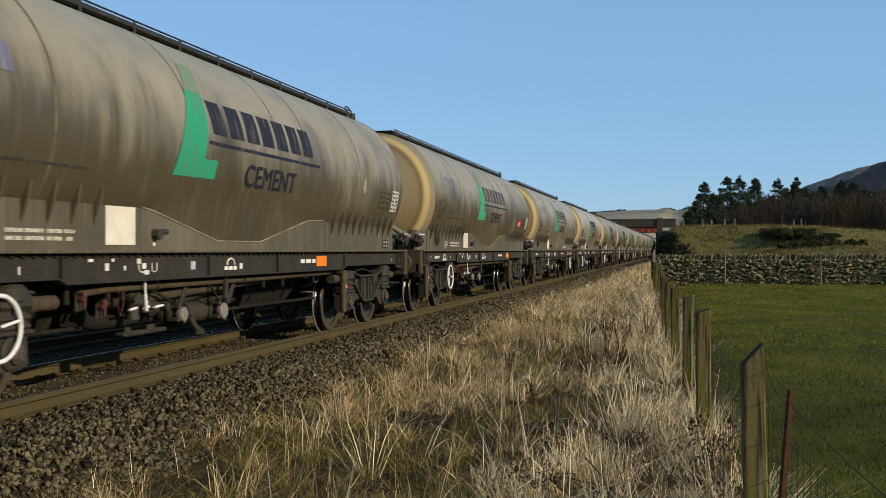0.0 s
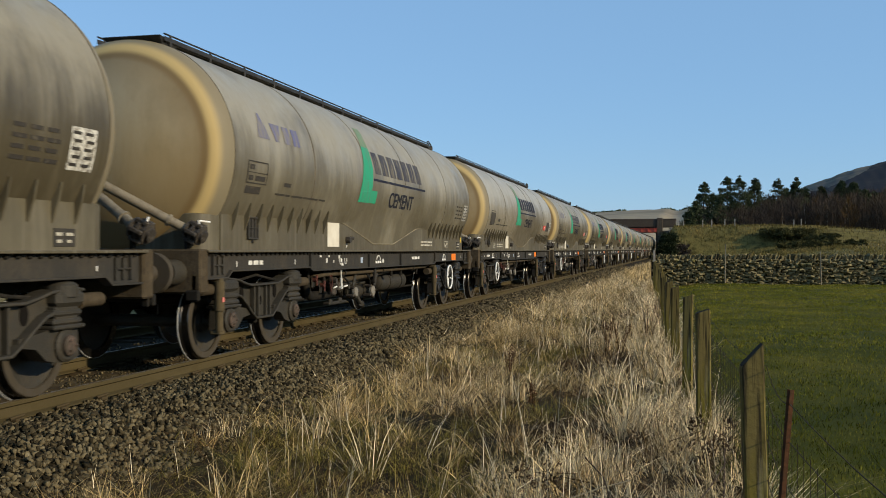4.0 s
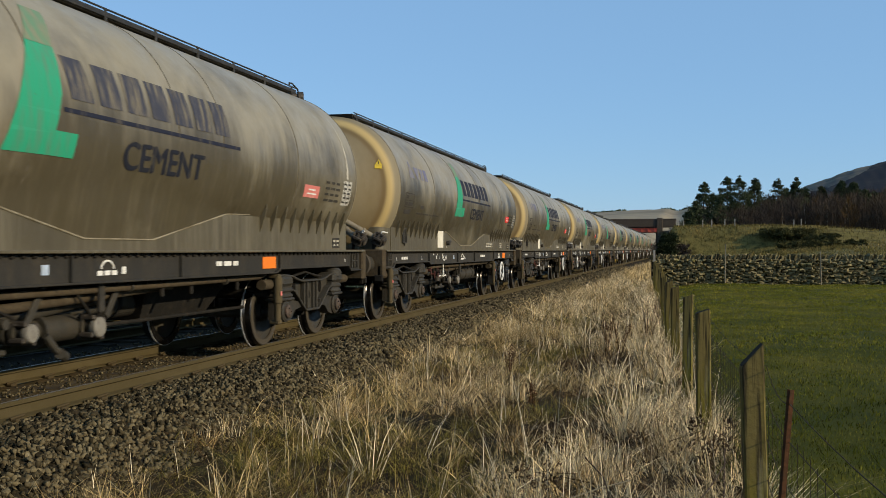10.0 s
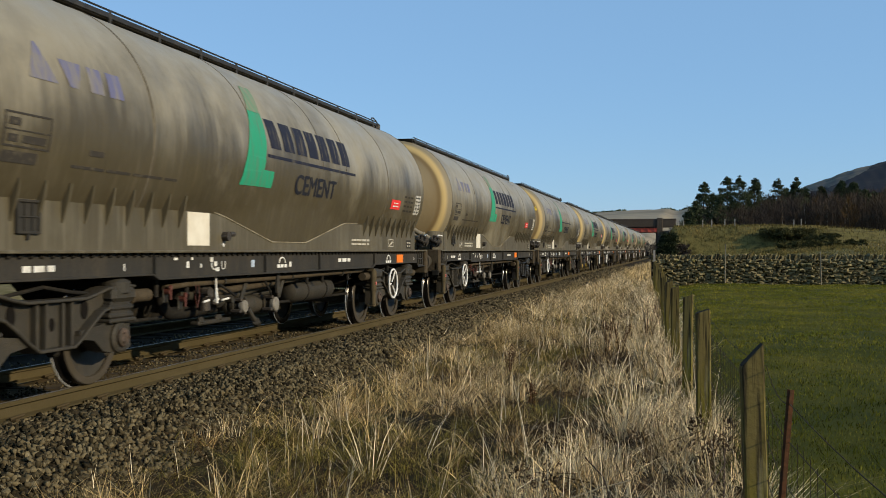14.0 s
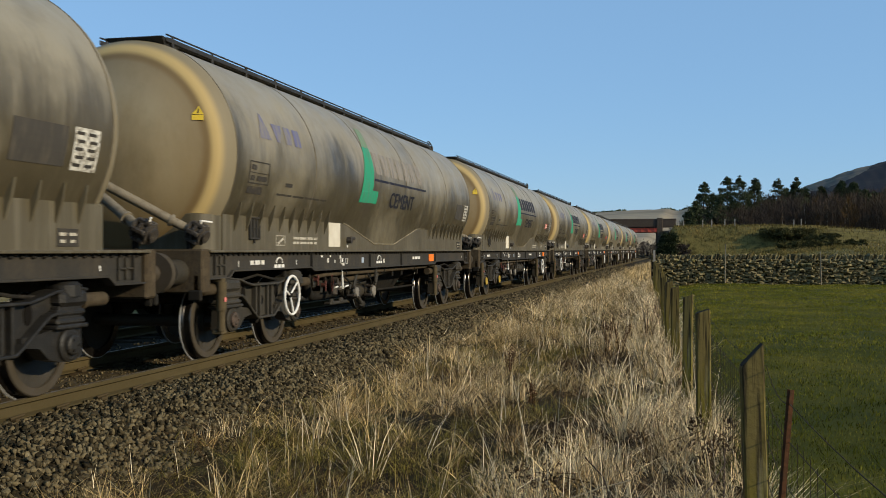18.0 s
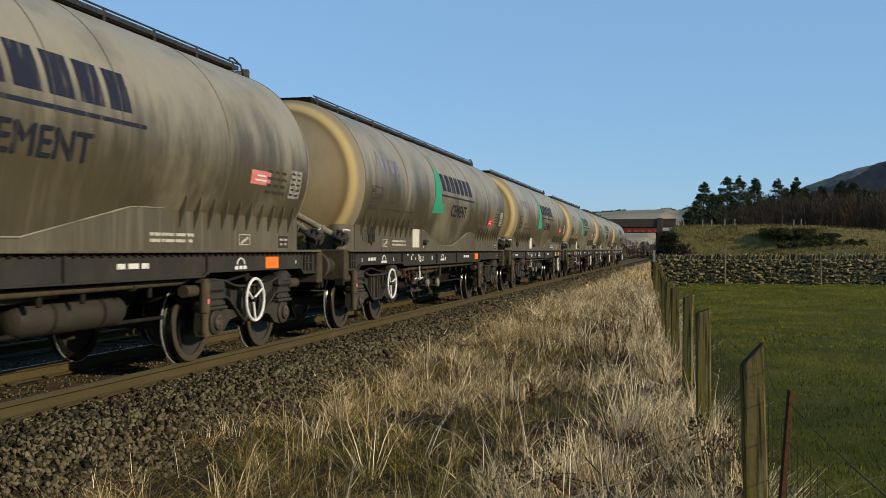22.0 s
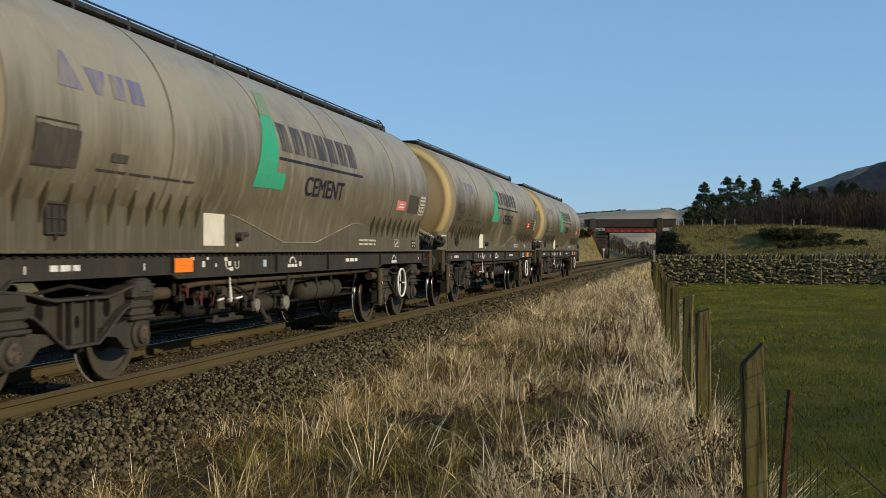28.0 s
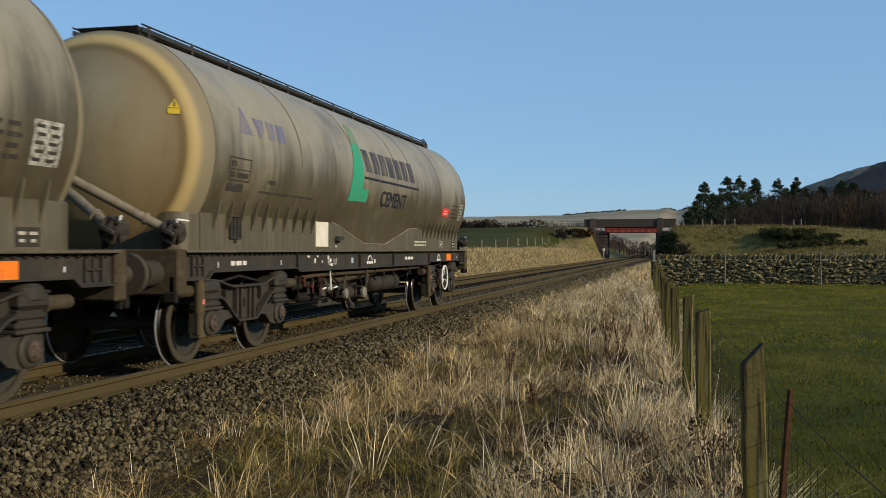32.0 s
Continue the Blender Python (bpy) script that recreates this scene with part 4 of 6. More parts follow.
    part("drain_leg", Shape().pipe([(0.92, 6.85, 0.55), (0.95, 6.95, 0.42), (0.96, 7.05, 0.36)], 0.035, 8).bar((0.98, 6.98, 0.38), (0.94, 7.10, 0.34), 0.05, 10), BOGIE, wagon, smooth=True)
    for y in (6.8, 8.02):
        part("flat_stay", Shape().box((0.98, y - 0.17, 0.85), (0.03, 0.075, 0.46), 0.008, Matrix.Rotation(-0.62, 3, "X")), BOGIE, wagon)
    part("hanger", Shape().box((1.06, 7.50, 0.87), (0.045, 0.085, 0.30), 0.01), SOLE, wagon)
    for y in (4.38, 5.05, 5.32, 8.75, 9.4, 10.6):
        part("hanger", Shape().box((1.00, y, 0.92), (0.035, 0.06, 0.22), 0.008), DARK, wagon)
    part("brake_rod", Shape().bar((0.7, 3.9, 0.55), (0.7, 11.5, 0.55), 0.022, 8), DARK, wagon)
    part("brake_rod", Shape().bar((0.3, 4.2, 0.62), (0.3, 11.2, 0.62), 0.022, 8), DARK, wagon)
    part("release_lever", Shape().bar((1.10, 5.57, 1.01), (1.10, 5.58, 0.86), 0.012, 8).bar((1.10, 5.58, 0.86), (1.10, 5.60, 0.69), 0.018, 8), WHITE, wagon, "white-tipped release lever")
    for y0, y1 in ((5.36, 5.50), (5.64, 5.74), (5.84, 6.02)):
        part("lever_rod", Shape().bar((1.05, y0, 0.712), (1.05, y1, 0.726), 0.014, 8), WHITE, wagon, "white-painted rod")
    part("distributor_valve", Shape().box((0.90, 5.62, 0.80), (0.20, 0.26, 0.16), 0.04).bar((0.94, 5.60, 0.72), (0.94, 5.60, 0.60), 0.07, 14).bar((0.94, 5.85, 0.78), (0.94, 5.85, 0.66), 0.055, 14).bar((0.98, 5.48, 0.82), (1.06, 5.48, 0.82), 0.04, 12), VALVE, wagon)
    part("relay_valve", Shape().box((0.85, 6.05, 0.70), (0.22, 0.20, 0.18), 0.05).bar((0.90, 6.08, 0.80), (0.90, 6.08, 0.88), 0.05, 12).bar((0.96, 6.16, 0.70), (1.04, 6.16, 0.70), 0.045, 12), BOGIE, wagon)
    part("brake_beam", Shape().box((0.90, 5.85, 0.455), (0.12, 0.85, 0.05), 0.015).box((0.94, 5.5, 0.49), (0.06, 0.10, 0.08), 0.02).box((0.94, 5.95, 0.49), (0.06, 0.14, 0.08), 0.02), BOGIE, wagon)
    part("hose", Shape().pipe([(1.02, 5.62, 0.97), (1.04, 5.85, 0.88), (1.03, 6.1, 0.80), (1.0, 6.3, 0.74)], 0.016, 8), DARK, wagon, smooth=True)
    part("hose", Shape().pipe([(1.0, 7.2, 0.90), (1.03, 7.3, 0.78), (1.0, 7.42, 0.70)], 0.014, 8), DARK, wagon, smooth=True)
    for y, z in ((4.56, 0.846), (4.89, 0.753)):
        cock = part("stop_cock", Shape().bar((1.0, y, z + 0.02), (1.07, y, z + 0.02), 0.035, 10).bar((1.07, y, z - 0.07), (1.07, y + 0.01, z + 0.07), 0.014, 8).bar((1.06, y, z + 0.06), (1.08, y, z + 0.06), 0.03, 10), REDKIT, wagon, "red brake cock")
        part("backing", Shape().box((1.0, y + 0.01, z - 0.03), (0.012, 0.10, 0.14), 0.003), BOGIE, cock)
    part("red_cable", Shape().pipe([(1.08, 5.12, 0.92), (1.09, 5.08, 0.78), (1.09, 5.13, 0.66), (1.09, 5.19, 0.80), (1.08, 5.18, 0.92)], 0.006, 6), REDKIT, wagon)


def make_wagon():
    wagon = new("cement_tank_wagon")
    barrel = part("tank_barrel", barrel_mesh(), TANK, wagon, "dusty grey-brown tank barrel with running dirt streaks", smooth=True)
    part("tank_end", dish_mesh(Y0, -1), DISH, wagon, "ochre-stained dished tank end with painted rim highlight", smooth=True)
    part("tank_end", dish_mesh(Y1, 1), DISH, wagon, "ochre-stained dished tank end with painted rim highlight", smooth=True)
    for y, wide in ((Y0, 0.012), (3.70, 0.030), (6.08, 0.014), (8.45, 0.010), (9.48, 0.010), (11.74, 0.014), (Y1, 0.012)):
        part("weld_seam", seam_mesh(y, 0.005, wide), SEAM, wagon, smooth=True)
    for y, way in ((0.80, -1), (14.56, 1)):
        part("end_apron", apron_mesh(y, way), SKIRT, wagon, "pale dusty plate with rounded corners below the tank end", smooth=True)
    # hopper bellies under the barrel
    for y in (5.2, 7.7, 10.2):
        part("hopper", Shape().add([(-0.75, y - 1.2, 1.22), (0.75, y - 1.2, 1.22), (0.75, y + 1.2, 1.22), (-0.75, y + 1.2, 1.22), (-0.35, y - 0.8, 0.50), (0.35, y - 0.8, 0.50), (0.35, y + 0.8, 0.50), (-0.35, y + 0.8, 0.50)],
                                   [(0, 1, 2, 3), (0, 1, 5, 4), (1, 2, 6, 5), (2, 3, 7, 6), (3, 0, 4, 7), (4, 5, 6, 7)]), DARK, wagon)
    # skirts with gussets
    edge = skirt_edge()
    v = ((1.165, 1.545), (1.178, 1.545), (1.243, 1.74), (1.250, 1.775), (1.272, 1.89), (1.24, 1.89), (1.165, 1.76))
    n = len(v)
    fins = Shape().add([(x, -0.014, z) for x, z in v] + [(x, 0.014, z) for x, z in v], [tuple(range(n)), tuple(range(n, 2 * n))[::-1]] + [(k, (k + 1) % n, n + (k + 1) % n, n + k) for k in range(n)]).mesh("gusset", SKIRT)
    for sx in (-1, 1):
        sk = part("skirt", Shape().plate([(1.12, 1.30)] + edge + [(14.24, 1.30)], sx * 1.15, sx * 1.172), SKIRT, wagon, "pale streaked skirt plate")
        part("skirt_lip", Shape().pipe([(sx * 1.176, y, z) for y, z in edge], 0.009, 6), LIP, sk, "pale dusty upper lip")
        if sx > 0:
            for g in list(np.linspace(1.44, 4.55, 10)) + list(np.linspace(10.92, 13.94, 10)):
                part("gusset", fins, SKIRT, sk, at=pose(0, float(g), 0))
        ledge = Shape().box((sx * 1.155, 7.95, 1.295), (0.11, 14.38, 0.028), 0.006)
        lg = part("ledge", ledge, SKIRT, wagon, "dusty ledge along the solebar")
        # teeth in black, which carries the toothed shadow below the ledge
        teeth = Shape()
        for k in range(96):
            teeth.box((sx * 1.135, 0.92 + k * 0.148, 1.262), (0.035, 0.05, 0.045), 0.008)
        part("ledge_brackets", teeth, DARK, lg)
        part("solebar", solebar_mesh(sx), SOLE, wagon, "grimy dark grey solebar beam")
        for y in (0.98, 4.1, 6.9, 8.9, 11.62, 14.9):
            part("solebar_rib", Shape().box((sx * 1.14, y, 1.14), (0.05, 0.02, 0.24), 0.004), SOLE, wagon)
        for yc in (1.13, 14.78):
            part("jacking_ladder", Shape().box((sx * 1.14, yc - 0.13, 1.13), (0.03, 0.03, 0.22), 0.006).box((sx * 1.14, yc + 0.13, 1.13), (0.03, 0.03, 0.22), 0.006).box((sx * 1.14, yc, 1.13), (0.03, 0.03, 0.22), 0.006).box((sx * 1.14, yc, 1.13), (0.03, 0.30, 0.02), 0.005), BOGIE, wagon)
    part("centre_sill", Shape().box((0, 7.95, 1.12), (0.5, 14.2, 0.26), 0.02).box((0, 7.95, 1.23), (2.1, 14.2, 0.05), 0.01), DARK, wagon)
    for y, way in ((0.70, -1), (15.20, 1)):
        make_end(wagon, y, way)
    for y in (2.47, 12.87):
        make_bogie(wagon, y)
    # walkway on the roof
    wk = part("walkway", Shape().box((0.02, 7.5, 3.79), (0.86, 12.7, 0.022), 0.004), WALKWAY, wagon, "black roof walkway")
    for sx in (-0.42, 0.46):
        part("kick_rail", Shape().box((sx, 7.5, 3.815), (0.02, 12.8, 0.055), 0.004).bar((sx, 1.1, 3.872), (sx, 13.9, 3.872), 0.011, 6), WALKWAY, wk)
        for k in range(13):
            y = 1.25 + k * 1.04
            part("stanchion", Shape().box((sx, y, 3.79), (0.026, 0.035, 0.18), 0.006), WALKWAY, wk)
    part("walkway_bracket", Shape().add([(-0.30, 1.0, 3.84), (0.46, 1.0, 3.84), (0.46, 1.45, 3.80), (-0.30, 1.45, 3.80), (-0.2, 1.2, 3.68), (0.40, 1.2, 3.68), (0.40, 1.4, 3.70), (-0.2, 1.4, 3.70)],
                                        [(0, 1, 2, 3), (4, 5, 6, 7), (0, 1, 5, 4), (1, 2, 6, 5), (2, 3, 7, 6), (3, 0, 4, 7)]), WALKWAY, wk)
    for x in (0.46, -0.40):
        part("grab_rail", Shape().pipe([(x, 13.62, 3.86), (x, 13.64, 3.915), (x, 13.74, 3.925), (x, 13.98, 3.87), (x, 14.02, 3.79)], 0.013, 8), WALKWAY, wk)
    for y in (4.0, 8.0, 12.0):
        part("filling_hatch", Shape().bar((0, y, 3.76), (0, y, 3.90), 0.27, 24).bar((0, y, 3.90), (0, y, 3.93), 0.24, 24), WALKWAY, wk)
    part("vent_pipe", Shape().pipe([(0.15, 14.25, 3.70), (0.17, 14.32, 3.80), (0.22, 14.40, 3.83), (0.30, 14.47, 3.82)], 0.055, 12).bar((0.27, 14.45, 3.82), (0.34, 14.50, 3.82), 0.09, 18), VALVE, wagon, smooth=True)
    # tank signs
    part("logo_angle", decal([((5.70, 2.085), (6.28, 2.095), (6.44, 2.62), (5.93, 2.66)), ((5.93, 2.66), (6.44, 2.62), (6.47, 3.02), (6.10, 3.02)), ((6.28, 2.095), (6.63, 2.095), (6.66, 2.305), (6.345, 2.305))], 0.005, steps=14), GREEN, wagon, "faded green angular logo")
    part("logo_tip", decal([((6.10, 3.022), (6.47, 3.022), (6.62, 3.36), (6.32, 3.36))], 0.005, steps=8), GREENFADE, wagon, "green logo tip veiled by dust")
    part("rule_line", decal([rect(6.46, 9.90, 2.475, 2.515)]), NAVY, wagon)
    for sh in lettering("CEMENT", 7.42, 9.0, 2.07, 2.33):
        part("letter", sh, CEMENTBLUE, wagon, "dark letter of the word CEMENT")
    part("data_frame", decal([rect(1.46, 2.06, 2.38, 2.395), rect(1.46, 2.06, 2.25, 2.26), rect(1.46, 2.06, 2.12, 2.135), rect(1.46, 1.485, 2.12, 2.395), rect(2.04, 2.06, 2.12, 2.395)]), INK, wagon)
    for quad in (rect(1.52, 1.66, 2.29, 2.35), rect(1.52, 1.64, 2.16, 2.22), rect(1.70, 2.0, 2.16, 2.22), rect(1.48, 1.92, 2.0, 2.09)):
        part("data_bar", decal([quad]), INK, wagon)
    for y, wd in ((2.4, 0.5), (2.95, 0.4), (3.4, 0.55), (4.0, 0.25)):
        part("small_print", decal([rect(y, y + wd, 2.02, 2.045)]), INK, wagon)
    part("small_print", decal([rect(2.62, 2.86, 2.14, 2.19)]), INK, wagon)
    part("code_plate", decal([rect(13.60, 13.98, 2.00, 2.37)]), CODE, wagon, "pale plate with dark code bars")
    for r in range(5):
        for c in range(2):
            y = 13.62 + 0.18 * c + 0.02 * (r % 2)
            part("code_bar", decal([rect(y, y + 0.12, 2.035 + 0.068 * r, 2.062 + 0.068 * r)], 0.007), INK, wagon)
    for r in range(4):
        for c in range(3):
            part("table_bar", decal([rect(12.84 + 0.22 * c, 13.02 + 0.22 * c - 0.03 * (r % 2), 2.03 + 0.085 * r, 2.065 + 0.085 * r)]), INK, wagon)
    # skirt signs and fittings
    part("label_panel", Shape().box((1.176, 4.995, 1.545), (0.008, 0.52, 0.37), 0.002), PANEL, wagon, "off-white blank label panel")
    part("document_frame", Shape().box((1.19, 1.99, 1.715), (0.03, 0.30, 0.025), 0.005).box((1.19, 1.99, 1.455), (0.03, 0.30, 0.025), 0.005).box((1.19, 1.85, 1.585), (0.03, 0.025, 0.28), 0.005).box((1.19, 2.13, 1.585), (0.03, 0.025, 0.28), 0.005).box((1.18, 1.99, 1.585), (0.012, 0.26, 0.25), 0.003).box((1.196, 1.94, 1.585), (0.01, 0.012, 0.26), 0.003).box((1.196, 2.04, 1.585), (0.01, 0.012, 0.26), 0.003).box((1.196, 1.99, 1.585), (0.01, 0.28, 0.012), 0.003).bar((1.19, 1.99, 1.45), (1.19, 1.99, 1.395), 0.014, 8), SOLE, wagon, "dark wire document holder")
    part("skirt_socket", Shape().bar((1.17, 5.62, 1.47), (1.25, 5.62, 1.47), 0.055, 14).bar((1.22, 5.68, 1.50), (1.22, 5.80, 1.50), 0.03, 10), VALVE, wagon, smooth=True)
    part("skirt_dot", Shape().bar((1.17, 5.62, 1.37), (1.178, 5.62, 1.37), 0.022, 10), WHITE, wagon)
    tail = part("tail_plate", Shape().box((1.174, 13.78, 1.42), (0.006, 0.32, 0.16), 0.002), SOLE, wagon, "dark grey plate with pale bars")
    for r in range(2):
        for c in range(2):
            part("tail_bar", Shape().box((1.179, 13.70 + 0.15 * c, 1.45 - 0.062 * r), (0.005, 0.10 - 0.03 * r, 0.028), 0.001), NOTICE, tail)
    marks = [(1.66, 1.14, 0.018, 0.07), (3.55, 1.14, 0.018, 0.07), (4.57, 1.215, 0.08, 0.028), (4.84, 1.15, 0.06, 0.07), (4.94, 1.215, 0.04, 0.03), (5.15, 1.135, 0.03, 0.045), (5.41, 1.20, 0.07, 0.05), (5.51, 1.15, 0.07, 0.055), (5.56, 1.085, 0.09, 0.045), (6.55, 1.14, 0.10, 0.09), (7.79, 1.115, 0.075, 0.07), (14.35, 1.14, 0.02, 0.05)]
    for y, z, w, h in marks:
        part("solebar_mark", Shape().box((1.127, y, z), (0.005, w, h), 0.001), WHITE if y != 6.55 else PALEBLUE, wagon)
    part("hook_stroke", Shape().pipe([(1.129, 5.40, 1.165), (1.129, 5.405, 1.12), (1.129, 5.44, 1.092), (1.129, 5.51, 1.085)], 0.009, 6), WHITE, wagon)
    part("cup_mark", Shape().pipe([(1.129, 5.66, 1.18), (1.129, 5.665, 1.10), (1.129, 5.71, 1.085), (1.129, 5.755, 1.10), (1.129, 5.76, 1.18)], 0.006, 6), WHITE, wagon)
    hook_mark(wagon, 7.50)
    for y0, pitch in ((2.02, 0.037), (9.80, 0.050)):
        for c, wd in enumerate((0.92, 0.85, 0.92, 0.0, 0.9, 0.92, 0.9, 0.94, 0.0, 0.8, 0.9, 0.6)):
            if wd:
                part("number_bar", Shape().box((1.127, y0 + pitch * c, 1.15), (0.005, wd * pitch, 0.055), 0.001), WHITE, wagon)
    make_undergear(wagon)
    return wagon


def hook_mark(wagon, y0):
    """Painted arch over three small bars."""
    arch = Shape().pipe([(1.129, y0 + 0.105 * math.cos(a), 1.135 + 0.075 * math.sin(a)) for a in np.linspace(0, math.pi, 9)], 0.011, 6)
    for c in (-0.12, 0.0, 0.12):
        arch.box((1.128, y0 + c, 1.095), (0.006, 0.09, 0.045), 0.001)
    part("hook_mark", arch, WHITE, wagon)


def notices(w, y0, yp):
    """Two lines of pale notice bars, and a small framed picture plate, on the skirt."""
    for r in range(2):
        for y, wd in ((0.11, 0.22), (0.37, 0.26), (0.64, 0.22), (0.86, 0.16 - 0.06 * r)):
            part("notice_bar", Shape().box((1.175, y0 + y, 1.475 - 0.065 * r), (0.005, wd, 0.034), 0.001), NOTICE, w)
    plate = Shape().box((1.176, yp, 1.50), (0.006, 0.30, 0.012), 0.002).box((1.176, yp, 1.375), (0.006, 0.30, 0.012), 0.002).box((1.176, yp - 0.15, 1.4375), (0.006, 0.012, 0.135), 0.002).box((1.176, yp + 0.15, 1.4375), (0.006, 0.012, 0.135), 0.002)
    plate.box((1.177, yp, 1.43), (0.006, 0.22, 0.035), 0.002, Matrix.Rotation(0.35, 3, "X"))
    part("picture_plate", plate, NOTICE, w)


def dress(w, k, brake, orange):
    """What sets single wagons apart."""
    handwheel(w, brake, 0.2 + 1.9 * k)
    if brake < 8:
        notices(w, 3.31, 2.86)
        hook_mark(w, 2.93)
    else:
        notices(w, 10.30, 12.55)
        big = part("brake_tank", Shape().lathe([(0.08, 8.72), (0.14, 8.76), (0.168, 8.84), (0.168, 10.36), (0.14, 10.45), (0.08, 10.49)], (0, 0, 0), 26), BOGIE, w, "brown dusty brake tank", smooth=True, at=Matrix.Translation((0.68, 0, 0.69)) @ Matrix.Rotation(math.pi / 2, 4, "Z"))
        for y in (9.2, 10.0):
            part("strap", Shape().lathe([(0.169, y), (0.176, y + 0.005), (0.176, y + 0.045), (0.169, y + 0.05)], (0, 0, 0), 26, closed=True), DARK, big)
        hook_mark(w, 12.55)
    part("hazard_plate", Shape().box((1.133, orange, 1.145), (0.012, 0.42, 0.155), 0.003).box((1.14, orange, 1.145), (0.006, 0.40, 0.006), 0.001), ORANGE, w, "orange hazard plate")
    if k != 3:
        for quad in (((1.78, 2.70), (2.16, 2.70), (1.98, 3.02), (1.94, 3.02)), ((2.34, 2.70), (2.46, 2.70), (2.56, 2.93), (2.24, 2.93)), rect(2.64, 2.86, 2.70, 2.93), rect(2.95, 3.18, 2.70, 2.93)):
            part("operator_block", decal([quad]), BLUE, w, "faded blue block shape")
    blocks = [((6.58, 2.60), (6.92, 2.60), (6.84, 2.97), (6.52, 2.97))] + [((7.02 + c * 0.455, 2.60), (7.38 + c * 0.455, 2.60), (7.34 + c * 0.455, 2.97), (6.98 + c * 0.455, 2.97)) for c in range(6)]
    ink = GHOST if k == 8 else (NAVYWORN if k in (1, 2, 4, 12, 13, 14) else NAVY)
    for q in blocks:
        part("name_block", decal([q]), ink, w, "faded block shape" if k == 8 else "dark blue block shape")
    if k not in (0, 2, 8):
        ry, rz = {5: (12.36, 2.12), 9: (12.36, 2.12), 10: (11.98, 1.97)}.get(k, (12.02, 2.05))
        part("maintenance_label", decal([rect(ry, ry + 0.58, rz, rz + 0.17)]), REDFADED if k in (4, 9, 12) else RED, w, "faded red label" if k in (4, 9, 12) else "red label")
        for q in (rect(ry + 0.16, ry + 0.42, rz + 0.10, rz + 0.12), rect(ry + 0.12, ry + 0.46, rz + 0.045, rz + 0.065)):
            part("label_line", decal([q], 0.007), WHITE, w)
    if k in (4, 5, 8, 9, 10, 11, 13, 14):
        dx, dz = (-0.58, 0.08) if k in (4, 10, 11, 13) else (0.0, 0.0)
        part("warning_label", Shape().add([dished(x + dx, z + dz) for x, z in ((0.975, 2.795), (1.095, 2.795), (1.095, 2.855), (0.975, 2.855))], [(0, 1, 2, 3)]), YELLOW, w, "yellow label below a warning triangle")
        part("warning_triangle", Shape().add([dished(x + dx, z + dz) for x, z in ((0.972, 2.862), (1.098, 2.862), (1.06, 2.92), (1.035, 2.965), (1.01, 2.92))], [(0, 1, 2, 3, 4)]), YELLOW, w, "yellow warning triangle")
        part("triangle_mark", Shape().add([dished(x + dx, z + dz, 0.016) for x, z in ((1.025, 2.875), (1.045, 2.875), (1.04, 2.93), (1.03, 2.93))], [(0, 1, 2, 3)]), INK, w)
    if k in (3, 7, 8, 12):
        part("masked_panel", decal([rect(12.78, 13.50, 2.02, 2.36)], 0.005, steps=6), MASKED, w, "dark grey overpainted panel")
    if k in (3, 12):
        part("masked_panel", decal([rect(1.48, 2.10, 2.02, 2.34)], 0.008, steps=6), MASKED, w, "dark grey overpainted panel")
        part("masked_panel", decal([rect(2.60, 2.88, 2.12, 2.20)], 0.008), MASKED, w, "dark grey overpainted panel")
    if k in (3, 10):
        part("masked_panel", Shape().box((1.176, 1.66, 1.56), (0.006, 0.26, 0.20), 0.002), MASKED, w, "dark grey overpainted panel")
    if k == 2:
        part("skirt_sticker", Shape().box((1.178, 14.08, 1.55), (0.006, 0.12, 0.12), 0.001), YELLOW, w, "yellow sticker on the skirt")
    if k in (0, 4):
        part("cement_splash", decal([((13.71, 2.40), (13.80, 2.40), (13.765, 3.32), (13.755, 3.32))] if k else [((11.90 + 0.035 * c, 2.30 - 0.05 * (c % 3)), (11.925 + 0.035 * c, 2.28 - 0.06 * (c % 2)), (11.94 + 0.03 * c, 2.46 + 0.04 * (c % 2)), (11.925 + 0.03 * c, 2.50 - 0.03 * abs(c - 2))) for c in range(5)], steps=8), NOTICE, w, "white cement splash")
    if k == 9:
        for y in (1.47, 3.47):
            part("axle_cap_cover", Shape().bar((1.20, y, 0.455), (1.225, y, 0.455), 0.11, 20), CAPYELLOW, w, "ochre-yellow axle cap")
    tagged(w, "dust-coated grey cement tank wagon, green logo, on near track", "tank wagon", "wagons of the train")


WAGONS = []


